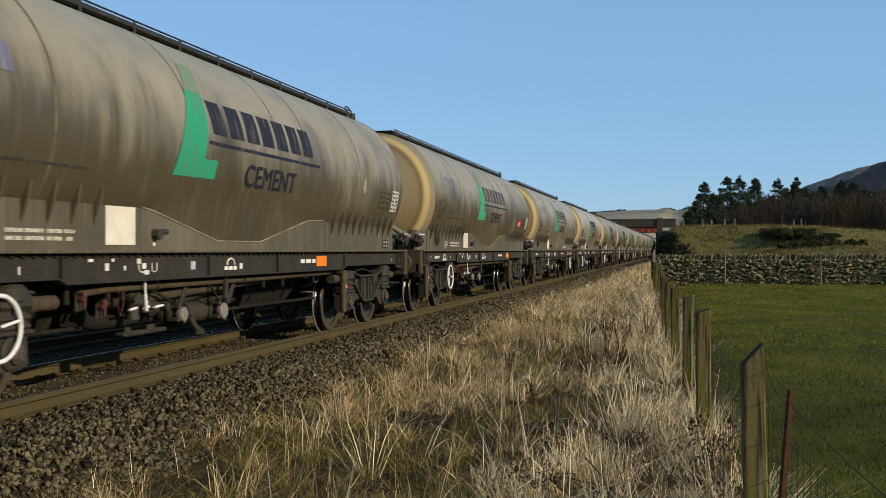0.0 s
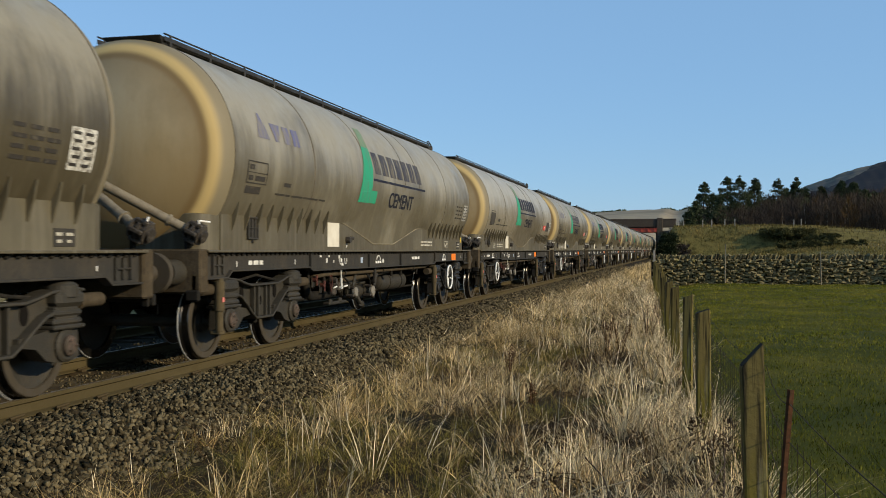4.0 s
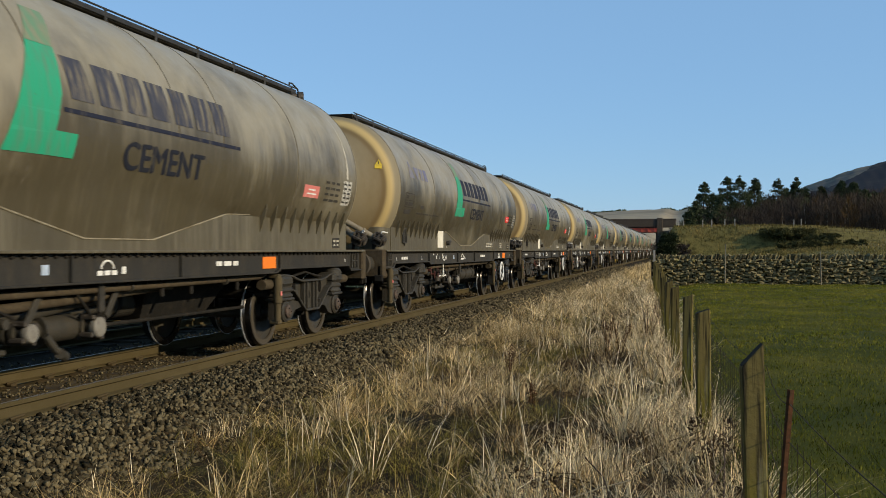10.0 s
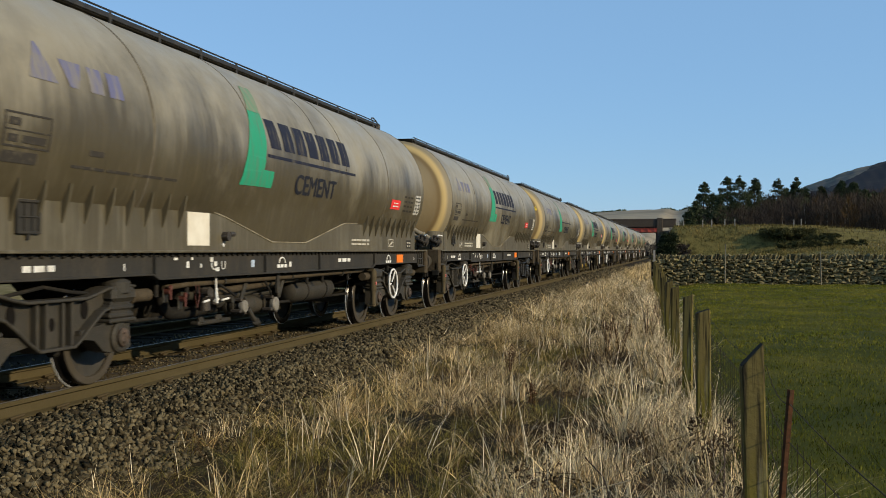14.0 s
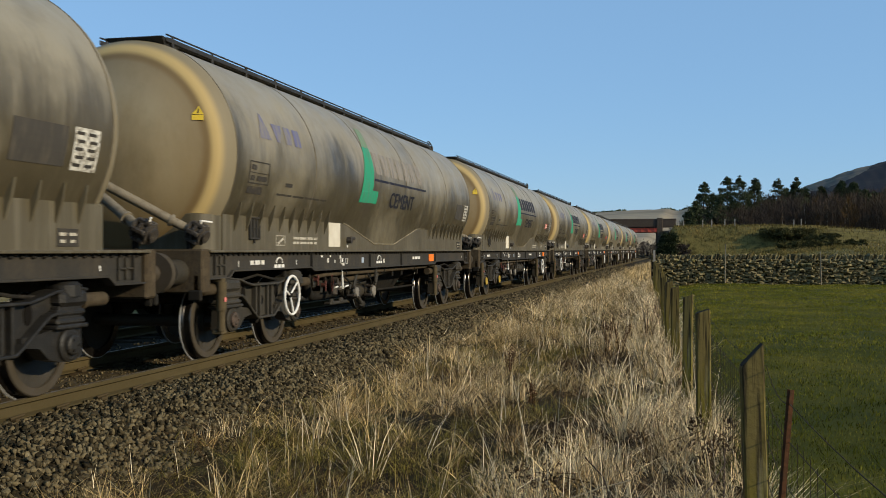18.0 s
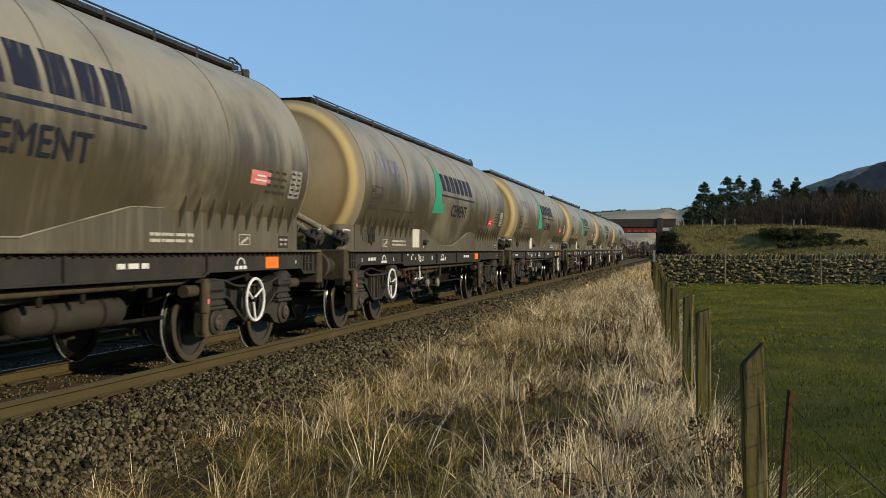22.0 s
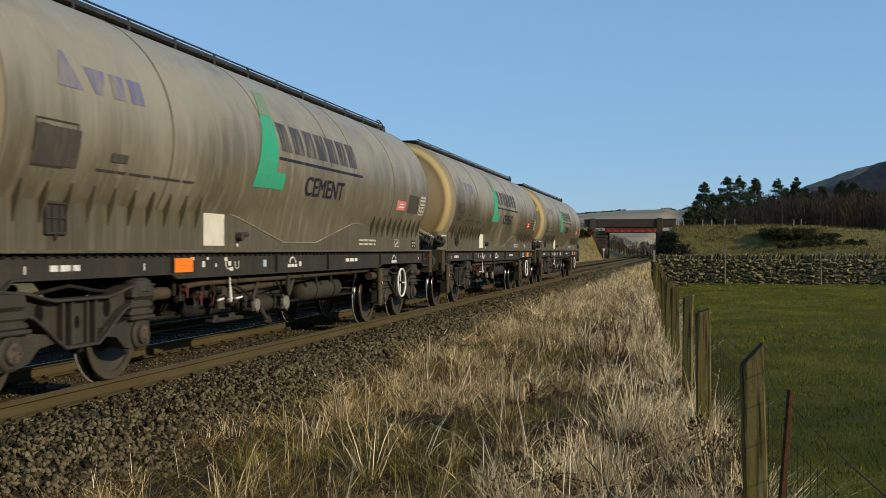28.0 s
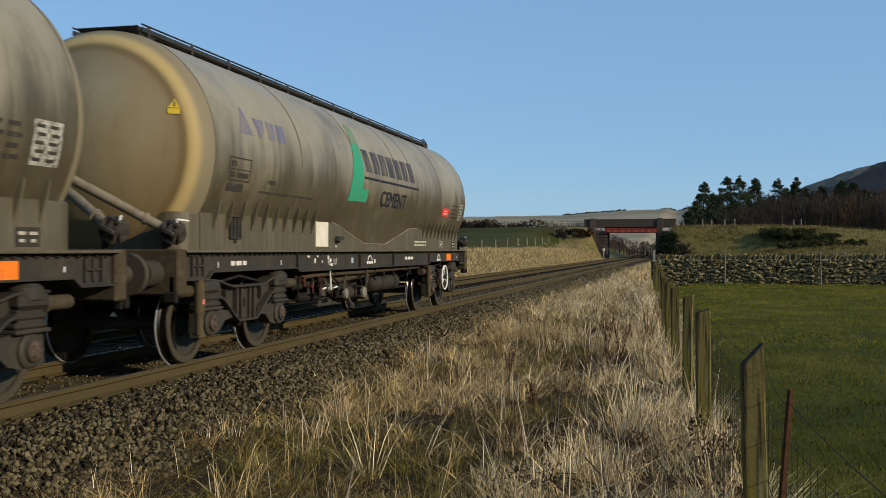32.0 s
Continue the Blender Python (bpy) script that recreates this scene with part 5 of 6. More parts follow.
def make_train():
    proto = make_wagon()
    for k in range(15):
        w = proto if k == 0 else copy_thing(proto, pose(0, 0, 0))
        WAGONS.append(w)
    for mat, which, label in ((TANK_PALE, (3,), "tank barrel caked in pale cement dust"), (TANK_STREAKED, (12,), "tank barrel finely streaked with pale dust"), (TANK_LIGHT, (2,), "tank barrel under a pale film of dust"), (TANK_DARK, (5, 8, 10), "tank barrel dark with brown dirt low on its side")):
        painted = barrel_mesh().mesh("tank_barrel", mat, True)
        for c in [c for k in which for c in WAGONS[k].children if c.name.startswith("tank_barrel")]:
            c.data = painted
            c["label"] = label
    # some bogies freshly painted black
    for fr in [c for k in (2, 3, 5, 7) for c in WAGONS[k].children if c.name.startswith(("bogie_side_frame", "bogie_bolster")) and c.location.y > 8]:
        for ob in [fr] + list(fr.children):
            if ob.data.materials[0] in (BOGIE, DARK, PINK):
                ob.data = ob.data.copy()
                ob.data.materials[0] = BLACKBOGIE
    for k, w in enumerate(WAGONS):
        lead = k in (0, 1, 3, 4, 7, 8, 10)
        dress(w, k, 3.21 if lead else (12.62 if k in (5, 6) else 12.82), (10.6 if k == 0 else 11.3) if lead else (4.36 if k == 12 else (13.3 if k in (5, 6) else 13.5)))


make_train()
# ---- grasses
STRAW = material("straw_dry_stems", (0.56, 0.41, 0.19), 0.7, vary=[(1.9, (0.17, 0.108, 0.042), 0.42, 0.62, ONE), (0.7, (0.62, 0.48, 0.27), 0.5, 0.66, ONE)], island=0.95, leaf=0.05, gloss=0.08)
BLEACHED = material("bleached_grass_tufts", (0.82, 0.67, 0.42), 0.7, vary=[(2.2, (0.40, 0.29, 0.15), 0.42, 0.64, ONE)], island=0.95, leaf=0.05, gloss=0.08)
BROWN = material("dead_brown_stems", (0.034, 0.021, 0.010), 0.85, vary=[(1.5, (0.15, 0.092, 0.044), 0.44, 0.64, ONE)], island=0.6, leaf=0.06, gloss=0.08)
PALE = material("bleached_stalks", (0.80, 0.68, 0.48), 0.75, island=0.3, leaf=0.1, gloss=0.08)
OLIVE = material("green_gold_tussock", (0.175, 0.142, 0.030), 0.7, vary=[(1.6, (0.36, 0.265, 0.09), 0.46, 0.68, ONE)], island=0.75, leaf=0.22, gloss=0.08)
SEDGE = material("olive_brown_sedge", (0.225, 0.165, 0.058), 0.8, vary=[(0.25, (0.125, 0.105, 0.03), 0.42, 0.58, ONE), (0.9, (0.060, 0.052, 0.018), 0.52, 0.64, ONE)], island=0.6, leaf=0.25, gloss=0.08)
# pasture brightening with distance in the light is painted: yellower far blades, darker near
TURFBRIGHT = material("turf_blades_far_bright", (0.165, 0.160, 0.020), 0.8, vary=[(0.35, (0.235, 0.20, 0.034), 0.42, 0.66, ONE), (0.9, (0.10, 0.104, 0.012), 0.48, 0.66, (0.5, 1, 1))], island=0.3, leaf=0.3, gloss=0.08)
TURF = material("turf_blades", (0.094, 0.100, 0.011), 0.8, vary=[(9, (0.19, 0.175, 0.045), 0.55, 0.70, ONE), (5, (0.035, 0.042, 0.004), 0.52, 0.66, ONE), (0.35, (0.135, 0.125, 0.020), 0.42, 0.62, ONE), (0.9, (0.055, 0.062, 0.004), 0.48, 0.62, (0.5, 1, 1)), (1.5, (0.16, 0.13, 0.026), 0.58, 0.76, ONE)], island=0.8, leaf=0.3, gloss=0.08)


def blades(name, root, height, lean, width, mat, joints=3, curl=1.8):
    """Thin tapering blades that bend over; root n x 3, lean n x 2 (how far the tip goes sideways)."""
    n = len(root)
    ks = np.linspace(0, 1, joints + 1)
    turn = rng.uniform(0, math.pi, n)
    side = np.stack([np.cos(turn), np.sin(turn), np.zeros(n)], -1)
    v = np.empty((n, joints + 1, 2, 3))
    for i, k in enumerate(ks):
        p = root.copy()
        p[:, :2] += lean * k ** curl
        drop = np.clip(np.hypot(lean[:, 0], lean[:, 1]) / height, 0, 1.2)
        p[:, 2] += height * (k - 0.30 * drop * k * k)
        w = (width * (1 - 0.85 * k))[:, None] * side
        v[:, i, 0], v[:, i, 1] = p - w, p + w
    base = np.arange(n)[:, None] * 2 * (joints + 1)
    f = np.concatenate([np.stack([base + 2 * i, base + 2 * i + 1, base + 2 * i + 3, base + 2 * i + 2], -1).reshape(-1, 4) for i in range(joints)])
    return bulk(name, v.reshape(-1, 3), f, mat)


def fence_x(y):
    return 0.62 - 0.0375 * (np.asarray(y) - 0.0)


def on_verge(x, y):
    edge = -4.35 + 0.25 * wobble(x, y, 0.8)
    return (x > edge) & (x < fence_x(y) + 0.08) & ((x < -0.75) | (x > 0.75) | (y > 2.9))


def make_grass():
    kinds = {0: (STRAW, "tall bleached straw grass matted over the verge"), 1: (OLIVE, "green-gold tussock grass low on the verge"), 2: (BROWN, "dead brown stems and litter among the straw"), 3: (PALE, "single pale weathered stalks standing over the grass"), 4: (BLEACHED, "bleached pale grass tufts beside the fence")}
    heap = {k: ([], [], [], []) for k in kinds}
    # near, middle and far stretches, dense and fine to sparse and coarse: from, to, tufts per square metre, blades, half width
    for y0, y1, dens, per, wid in ((2.4, 6.5, 62, 38, 0.0025), (6.5, 11, 54, 34, 0.0031), (11, 20, 38, 30, 0.0042), (20, 42, 17, 26, 0.0064), (42, 100, 6, 20, 0.011), (100, 182, 2.2, 14, 0.022)):
        n = int((y1 - y0) * 5.4 * dens)
        x, y = rng.uniform(-4.7, 0.75, n), rng.uniform(y0, y1, n)
        # bare dark hollows where the growth is flattened or missing
        hollow = wobble(x, y, 2.6, 4.0) + 0.7 * wobble(x, y, 6.3, 1.5) + rng.normal(0, 0.22, n)
        ok = on_verge(x, y) & (hollow > -0.40 - 0.45 * step(-1.0, 0.0, x))
        x, y = x[ok], y[ok]
        m = len(x)
        # tufts gather in tussocks with dark gaps between
        cell = 0.34 if y1 < 25 else 0.6
        hx, hy = np.floor(x / cell), np.floor(y / cell)
        cx = (hx + 0.5 + 0.4 * np.sin(hx * 12.9 + hy * 78.2)) * cell
        cy = (hy + 0.5 + 0.4 * np.sin(hx * 39.3 + hy * 11.1)) * cell
        bunch = 0.55 * (1 - 0.6 * step(-1.9, -0.3, x))
        x, y = x + (cx - x) * bunch, y + (cy - y) * bunch
        crest = 0.75 + 0.6 * np.exp(-(((x - cx) ** 2 + (y - cy) ** 2) / (0.3 * cell) ** 2)) * rng.uniform(0.5, 1.2, m)
        hump = wobble(x, y, 1.25, 0.7) + 0.5 * wobble(x, y, 3.1, 2.0)
        near_fence = step(-2.2, -0.2, x - 0.0)
        chance = rng.random(m)
        olive = (wobble(x, y, 0.9, 3.0) + 0.5 * wobble(x, y, 2.7, 1.0) > -0.25 + 0.8 * near_fence + 0.025 * (y - 6)) & (chance < 0.7)
        belt = np.exp(-(((x + 1.25 + 0.01 * y) / 0.75) ** 2))          # dead brown growth runs along the middle of the verge
        away_y = step(13, 32, y)
        brown = ~olive & ((wobble(x, y, 1.3, 5.0) + 0.4 * wobble(x, y, 4.1) > 0.30 + 0.45 * away_y - 0.55 * belt) | (chance > 0.80 + 0.12 * away_y))
        kind = np.where(olive, 1, np.where(brown, 2, 0))
        kind[(kind == 0) & (rng.random(m) < 0.12 + 0.55 * near_fence + 0.25 * away_y)] = 4
        tall = np.choose(kind, (0.42, 0.26, 0.27, 0.5, 0.44)) * (0.72 + 0.45 * np.clip(hump, -1, 1)) * rng.uniform(0.6, 1.2, m) * crest * (1 + 0.35 * near_fence + 0.30 * step(9, 30, y)) * (0.55 + 0.45 * step(-4.6, -3.6, x))
        away = rng.uniform(0, 2 * math.pi, m)
        tilt = np.stack([np.cos(away), np.sin(away)], -1) * rng.uniform(0.1, 1.0, m)[:, None] * np.choose(kind, (0.62, 1.0, 1.0, 1.0, 0.36))[:, None] + (0.08, -0.04)
        for k in (0, 1, 2, 4):
            which = np.repeat(np.nonzero(kind == k)[0], per if k != 2 else int(per * 0.7))
            c = len(which)
            rad = (0.07, 0.085, 0.09, 0, 0.065)[k] * (1 if y1 < 25 else 1.7)
            off = rng.normal(0, rad, (c, 2))
            xy = np.stack([x[which], y[which]], -1) + off
            h = tall[which] * rng.uniform(0.4, 1.15, c)
            fan = (0.55, 0.62, 0.85, 0, 0.36)[k]
            lean = (tilt[which] + off / rad * fan * 0.6 + rng.normal(0, fan, (c, 2))) * h[:, None]
            root = np.concatenate([xy, (ground_z(xy[:, 0], xy[:, 1]) - 0.02)[:, None]], 1)
            for lst, q in zip(heap[k], (root, h, lean, wid * (0.8 if k == 1 else 1.0) * rng.uniform(0.55, 1.35, c))):
                lst.append(q)
        # lone stalks, some broken over
        c = int(m * 0.12)
        pick = rng.integers(0, m, c)
        h = rng.uniform(0.30, 0.78, c) * (0.4 + 0.6 * step(-4.4, -2.6, x[pick]))
        root = np.stack([x[pick], y[pick], ground_z(x[pick], y[pick]) - 0.02], -1)
        lean = rng.normal(0, 0.17, (c, 2)) * h[:, None]
        fallen = rng.random(c) < 0.18
        lean[fallen] *= 5
        for lst, q in zip(heap[3], (root, h, lean, wid * rng.uniform(0.7, 1.5, c))):
            lst.append(q)
        # snapped stems and litter lying every way through the growth
        for k, share in ((0, 3.6), (2, 5.0), (4, 3.2), (1, 1.6)):
            own = np.nonzero(kind == k)[0]
            c = int(len(own) * share)
            pick = own[rng.integers(0, len(own), c)]
            xy = np.stack([x[pick], y[pick]], -1) + rng.normal(0, 0.12, (c, 2))
            up = ground_z(xy[:, 0], xy[:, 1]) + rng.uniform(0.02, 0.8, c) * tall[pick]
            away = rng.uniform(0, 2 * math.pi, c)
            run = rng.uniform(0.10, 0.36, c) * (1 if y1 < 25 else 1.6)
            lean = np.stack([np.cos(away), np.sin(away)], -1) * run[:, None]
            for lst, q in zip(heap[k], (np.concatenate([xy, up[:, None]], 1), run * rng.uniform(0.15, 0.9, c), lean, wid * rng.uniform(0.7, 1.6, c))):
                lst.append(q)
    for k, (mat, label) in kinds.items():
        ob = blades("verge_grass", *map(np.concatenate, heap[k]), mat, 3 if k == 1 else 2, (1.2, 1.7, 1.15, 1.1, 1.15)[k])
        tagged(ob, label, "grass", kind="stuff")
    # grazed turf
    root, h, lean, wid = [], [], [], []
    for y0, y1, dens, tall, w in ((4, 10, 1150, 0.050, 0.0036), (10, 18, 480, 0.050, 0.0058), (18, 32, 260, 0.055, 0.010), (32, 52, 130, 0.06, 0.018)):
        n = int((y1 - y0) * 0.26 * y1 * dens)
        y = rng.uniform(y0, y1, n)
        x = fence_x(y) + rng.uniform(-0.1, 1.0, n) * (0.26 * y1)
        hh = tall * rng.uniform(0.5, 1.3, n) * (0.8 + 0.6 * np.clip(wobble(x, y, 3.2) + 0.8 * wobble(x, y, 9.7, 1.0) + rng.normal(0, 0.3, n), 0, 1))
        root.append(np.stack([x, y, ground_z(x, y) - 0.005], -1))
        h.append(hh)
        lean.append(rng.normal(0, 0.5, (n, 2)) * hh[:, None])
        wid.append(w * rng.uniform(0.6, 1.3, n))
    root, h, lean, wid = map(np.concatenate, (root, h, lean, wid))
    # split by distance, so the far pasture reads as better lit
    near_turf = root[:, 1] + rng.normal(0, 4.0, len(root)) < 17 + 4 * wobble(root[:, 0], root[:, 1], 0.6)
    for mat, which, label in ((TURF, near_turf, "short grazed green pasture grass behind the fence"), (TURFBRIGHT, ~near_turf, "yellow-green grazed pasture grass below the stone wall")):
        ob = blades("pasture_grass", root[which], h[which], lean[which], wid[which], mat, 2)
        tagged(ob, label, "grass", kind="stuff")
    # dry grass on the far bank, darker sedge on the road embankment
    for mat, label, runs in ((STRAW, "rough straw-coloured grass on banks beside the line", ((-19.5, -12.0, 26, 70, 16000, 0.34, 0.009), (-20, -12.0, 70, 180, 22000, 0.36, 0.016), (-3.4, 0.6, 54, 178, 7000, 0.7, 0.028))),
                            (SEDGE, "olive-brown sedge on the road embankment and rough pasture", ((-2.5, 24, 150, 192, 20000, 0.45, 0.045), (0, 30, 56, 150, 14000, 0.35, 0.038), (22, 60, 110, 215, 14000, 0.5, 0.052)))):
        root, h, lean, wid = [], [], [], []
        for x0, x1, y0, y1, n, tall, w in runs:
            x, y = rng.uniform(x0, x1, n), rng.uniform(y0, y1, n)
            hh = tall * rng.uniform(0.4, 1.3, n)
            root.append(np.stack([x, y, ground_z(x, y) - 0.02], -1))
            h.append(hh)
            lean.append((rng.normal(0, 0.4, (n, 2)) + (0.1, 0)) * hh[:, None])
            wid.append(w * rng.uniform(0.6, 1.3, n))
        ob = blades("bank_grass", *map(np.concatenate, (root, h, lean, wid)), mat, 2)
        tagged(ob, label, "grass", kind="stuff")


DOCK = material("dead_dock_seedheads", (0.075, 0.032, 0.014), 0.9, island=0.5, gloss=0.08)


def make_docks():
    r = np.random.default_rng(12)
    first = None
    for x, y, h in ((-1.22, 16.6, 0.78), (-0.62, 19.0, 0.85), (-1.02, 17.2, 0.70), (-0.5, 24.0, 0.8), (-2.3, 13.5, 0.45), (-1.6, 11.0, 0.40)):
        plant = new("dead_dock_plant")
        plant.location = (x, y, float(ground_z(x, y)))
        stem = Shape()
        cs = []
        for k in range(5):
            a, q = r.uniform(0, 6.28), r.uniform(0.10, 0.28)
            tip = Vector((math.cos(a) * q * h, math.sin(a) * q * h, h * r.uniform(0.75, 1.0)))
            stem.bar((0, 0, 0), tip, 0.005, 5, 0.003)
            cs += [tip * t + Vector(r.normal(0, 0.012, 3)) for t in np.linspace(0.45, 1.0, 8)]
        part("stems", stem, BROWN, plant)
        v, f = sprays(np.array([tuple(c) for c in cs]), np.full(len(cs), 0.03), 9, 0.013, DOCK, "seed_heads", 1.4)
        ob = bulk("seed_heads", v, f, DOCK)
        ob.parent = plant
        tagged(plant, "dead dock plant with dark reddish-brown seed heads in grass", "plant", "dead docks on the verge")


make_grass()

# ---- post and wire fence
POST = material("fence_post_weathered_wood", (0.155, 0.120, 0.042), 0.9, vary=[(3, (0.155, 0.132, 0.014), 0.45, 0.68, (1, 1, 0.3)), (34, (0.035, 0.028, 0.016), 0.47, 0.62, (1, 1, 0.05)), (6, (0.26, 0.23, 0.155), 0.58, 0.78, (1, 1, 0.15))], bump=0.2, bump_scale=40, spread=0.18, gloss=0.08)
WIRE = material("fence_wire_dull", (0.045, 0.036, 0.026), 0.9, gloss=0.05)
RUST = material("angle_iron_rust", (0.088, 0.040, 0.019), 0.9, vary=[(22, (0.035, 0.022, 0.014), 0.45, 0.7, ONE)], bump=0.3, gloss=0.08)


ENDGRAIN = material("post_wet_end_grain", (0.022, 0.018, 0.012), 0.9, vary=[(20, (0.05, 0.04, 0.026), 0.5, 0.7, ONE)], gloss=0.08)
STAKEWOOD = material("pale_stake_wood", (0.22, 0.19, 0.13), 0.9, vary=[(8, (0.12, 0.10, 0.07), 0.45, 0.7, (1, 1, 0.2))], gloss=0.08)
RAILWOOD = material("grey_fence_wood", (0.32, 0.29, 0.25), 0.9, vary=[(4, (0.2, 0.18, 0.15), 0.45, 0.7, ONE)], gloss=0.08)


def make_fence():
    fence = new("wire_fence")
    spots = [(0.365, 5.33, 0.115, 0.78, -1.8), (0.185, 9.35, 0.125, 0.76, -0.6), (0.06, 12.4, 0.115, 0.76, 0.5), (-0.10, 15.0, 0.12, 0.77, -0.8), (-0.24, 17.9, 0.12, 0.76, 0.8), (-0.36, 21.0, 0.12, 0.76, -1.0), (-0.48, 24.8, 0.12, 0.78, 0.6),
             (-0.62, 29.0, 0.12, 0.78, 0.3), (-0.80, 33.6, 0.12, 0.80, -0.7), (-0.98, 38.6, 0.12, 0.80, 0.4), (-1.16, 43.6, 0.12, 0.82, 0.2), (-1.34, 49.6, 0.10, 1.30, 0.0), (0.62, 1.0, 0.12, 0.78, 0.5)]
    for k, (x, y, w, top, tilt) in enumerate(spots):
        h = w / 2
        sh = Shape()
        slope = 0.06 if k == 0 else 0.02
        rings = []
        for z, s in ((-0.75, 1.0), (top - 0.6, 1.0), (top - 0.012, 0.98), (top, 0.93)):
            for a in range(8):
                sx, sy = ((1, 1), (-1, 1), (-1, -1), (1, -1))[a // 2]
                cut = (0.84, 1.0) if (a % 2 == 0) == (sx * sy < 0) else (1.0, 0.84)
                px, py = sx * h * s * cut[0], sy * h * s * cut[1]
                rings.append((px, py, z + (slope * (px / h) if z > 0.3 else 0)))
        f = [(i * 8 + a, i * 8 + (a + 1) % 8, (i + 1) * 8 + (a + 1) % 8, (i + 1) * 8 + a) for i in range(3) for a in range(8)] + [tuple(range(8))[::-1]]
        sh.add(rings, f)
        sh.add(rings[24:], [tuple(range(8))], 1)
        part("post", sh, [RAILWOOD if k == 11 else POST, ENDGRAIN], fence, "weathered mossy wooden post", at=pose(x, y, 0, 0, tilt, 3 if k == 0 else (-4, 5, -7, 2, 6)[k % 5]))
    irons = [(0.381, 4.35, 0.735, 5.0)]
    for x, y, top, tilt in irons:
        part("angle_iron", Shape().box((0, 0, top / 2 - 0.35), (0.020, 0.005, top + 0.7), 0.001).box((-0.009, 0.010, top / 2 - 0.35), (0.005, 0.020, top + 0.7), 0.001), RUST, fence, "rusty angle-iron stake", at=pose(x, y, 0, 0, tilt, 20))
    line = sorted([(s[1], s[0], s[3]) for s in spots] + [(i[1], i[0], i[2]) for i in irons])
    line = [(-6.0, 0.85, 0.78)] + line
    for level in (0.06, 0.22, 0.42, 0.62, 0.82, 1.0):
        pts = []
        for (ya, xa, ta), (yb, xb, tb) in zip(line, line[1:]):
            for k in range(6):
                q = k / 6
                sag = 0.05 * 4 * q * (1 - q) * (1 if level < 0.1 else 0.5)
                pts.append((xa + (xb - xa) * q + 0.05, ya + (yb - ya) * q, ta + (tb - ta) * q - level - sag))
        part("wire", Shape().pipe(pts, 0.0022, 5), WIRE, fence)
    stay = Shape()
    for y in np.arange(3.2, 14, 0.16):
        x = float(fence_x(y)) + 0.0
        stay.bar((x, y, -0.45), (x, y, 0.52), 0.0014, 4, caps=False)
    part("mesh_stays", stay, WIRE, fence)
    tagged(fence, "weathered mossy post-and-wire stock fence beside the verge", "fence")


make_fence()

# ---- dry stone wall
STONE = material("drystone_gritstone", (0.19, 0.155, 0.078), 0.95, vary=[(7, (0.085, 0.066, 0.032), 0.45, 0.7, ONE), (3, (0.13, 0.12, 0.035), 0.55, 0.75, ONE), (18, (0.30, 0.28, 0.23), 0.62, 0.76, ONE)], bump=0.6, bump_scale=18, spread=0.5, gloss=0.08)
CORE = material("wall_core_rubble", (0.03, 0.025, 0.017), 0.95, vary=[(10, (0.05, 0.042, 0.03), 0.5, 0.7, ONE)], bump=0.8, gloss=0.08)


def rough_stone(seed):
    r = np.random.default_rng(seed)
    s = Shape().box((0, 0, 0), (1, 1, 1), 0.11)
    s.v = [tuple(np.array(p) * (1 + r.uniform(-0.24, 0.20, 3))) for p in s.v]
    return s.mesh("stone", STONE)


def make_wall():
    wall = new("drystone_wall")
    yw, x0, x1, foot, height = 52.2, -1.55, 42.0, -0.5, 1.62
    part("core", Shape().box(((x0 + x1) / 2, yw, foot + height / 2 - 0.12), (x1 - x0, 0.36, height - 0.2), 0.02), CORE, wall)
    shapes = [rough_stone(k) for k in range(8)]
    r = np.random.default_rng(3)
    rest = Shape()
    for row in range(16):
        z = foot + 0.05 + 0.083 * row
        x = x0 + r.uniform(0, 0.2)
        while x < 11.5:
            w = r.choice((0.10, 0.14, 0.20, 0.30)) * r.uniform(0.8, 1.2)
            hgt = r.uniform(0.045, 0.112)
            m = Matrix.LocRotScale((x + w / 2, yw - 0.18 + r.uniform(-0.09, 0.09), z + r.uniform(-0.02, 0.02)), Euler((r.uniform(-0.4, 0.4), r.uniform(-0.28, 0.28), r.uniform(-0.45, 0.45))), (w * 0.92, 0.30, hgt))
            if r.random() < 0.26:
                part("stone", shapes[r.integers(8)], STONE, wall, at=m)
            else:
                me = shapes[r.integers(8)]
                rest.add([m @ v.co for v in me.vertices], [tuple(p.vertices) for p in me.polygons])
            x += w
    part("stones", rest, STONE, wall)["kind"] = "stuff"
    x = x0
    while x < 12:
        w = r.uniform(0.06, 0.13)
        m = Matrix.LocRotScale((x + w / 2, yw, foot + 1.42 + r.uniform(-0.04, 0.05)), Euler((0, r.uniform(0.1, 0.5), r.uniform(-0.2, 0.2))), (w, r.uniform(0.36, 0.5), r.uniform(0.24, 0.36)))
        part("coping_stone", shapes[r.integers(8)], STONE, wall, at=m)
        x += w + 0.02
    tagged(wall, "dark mossy drystone wall with upright coping stones across pasture", "stone wall")
    for x, top, lean in ((2.05, 1.60, 0.5), (6.55, 1.25, -2.0), (9.95, 1.30, 0.6)):
        ob = new("wall_stake", Shape().bar((0, 0, -0.5), (0.02, 0, top), 0.036, 8, 0.028).mesh("wall_stake", STAKEWOOD))
        ob.matrix_basis = pose(x, yw - 0.55, 0, 0, lean, 0)
        tagged(ob, "pale thin wooden stake leaning on the stone wall", "stake", "stakes along the wall")


make_wall()

# ---- road bridge over the line
BRICK = material("bridge_dark_masonry", (0.080, 0.063, 0.048), 0.95, vary=[(2, (0.075, 0.058, 0.045), 0.45, 0.7, ONE), (9, (0.14, 0.115, 0.09), 0.55, 0.75, ONE)], bump=0.6, bump_scale=6, spread=0.25, gloss=0.08)
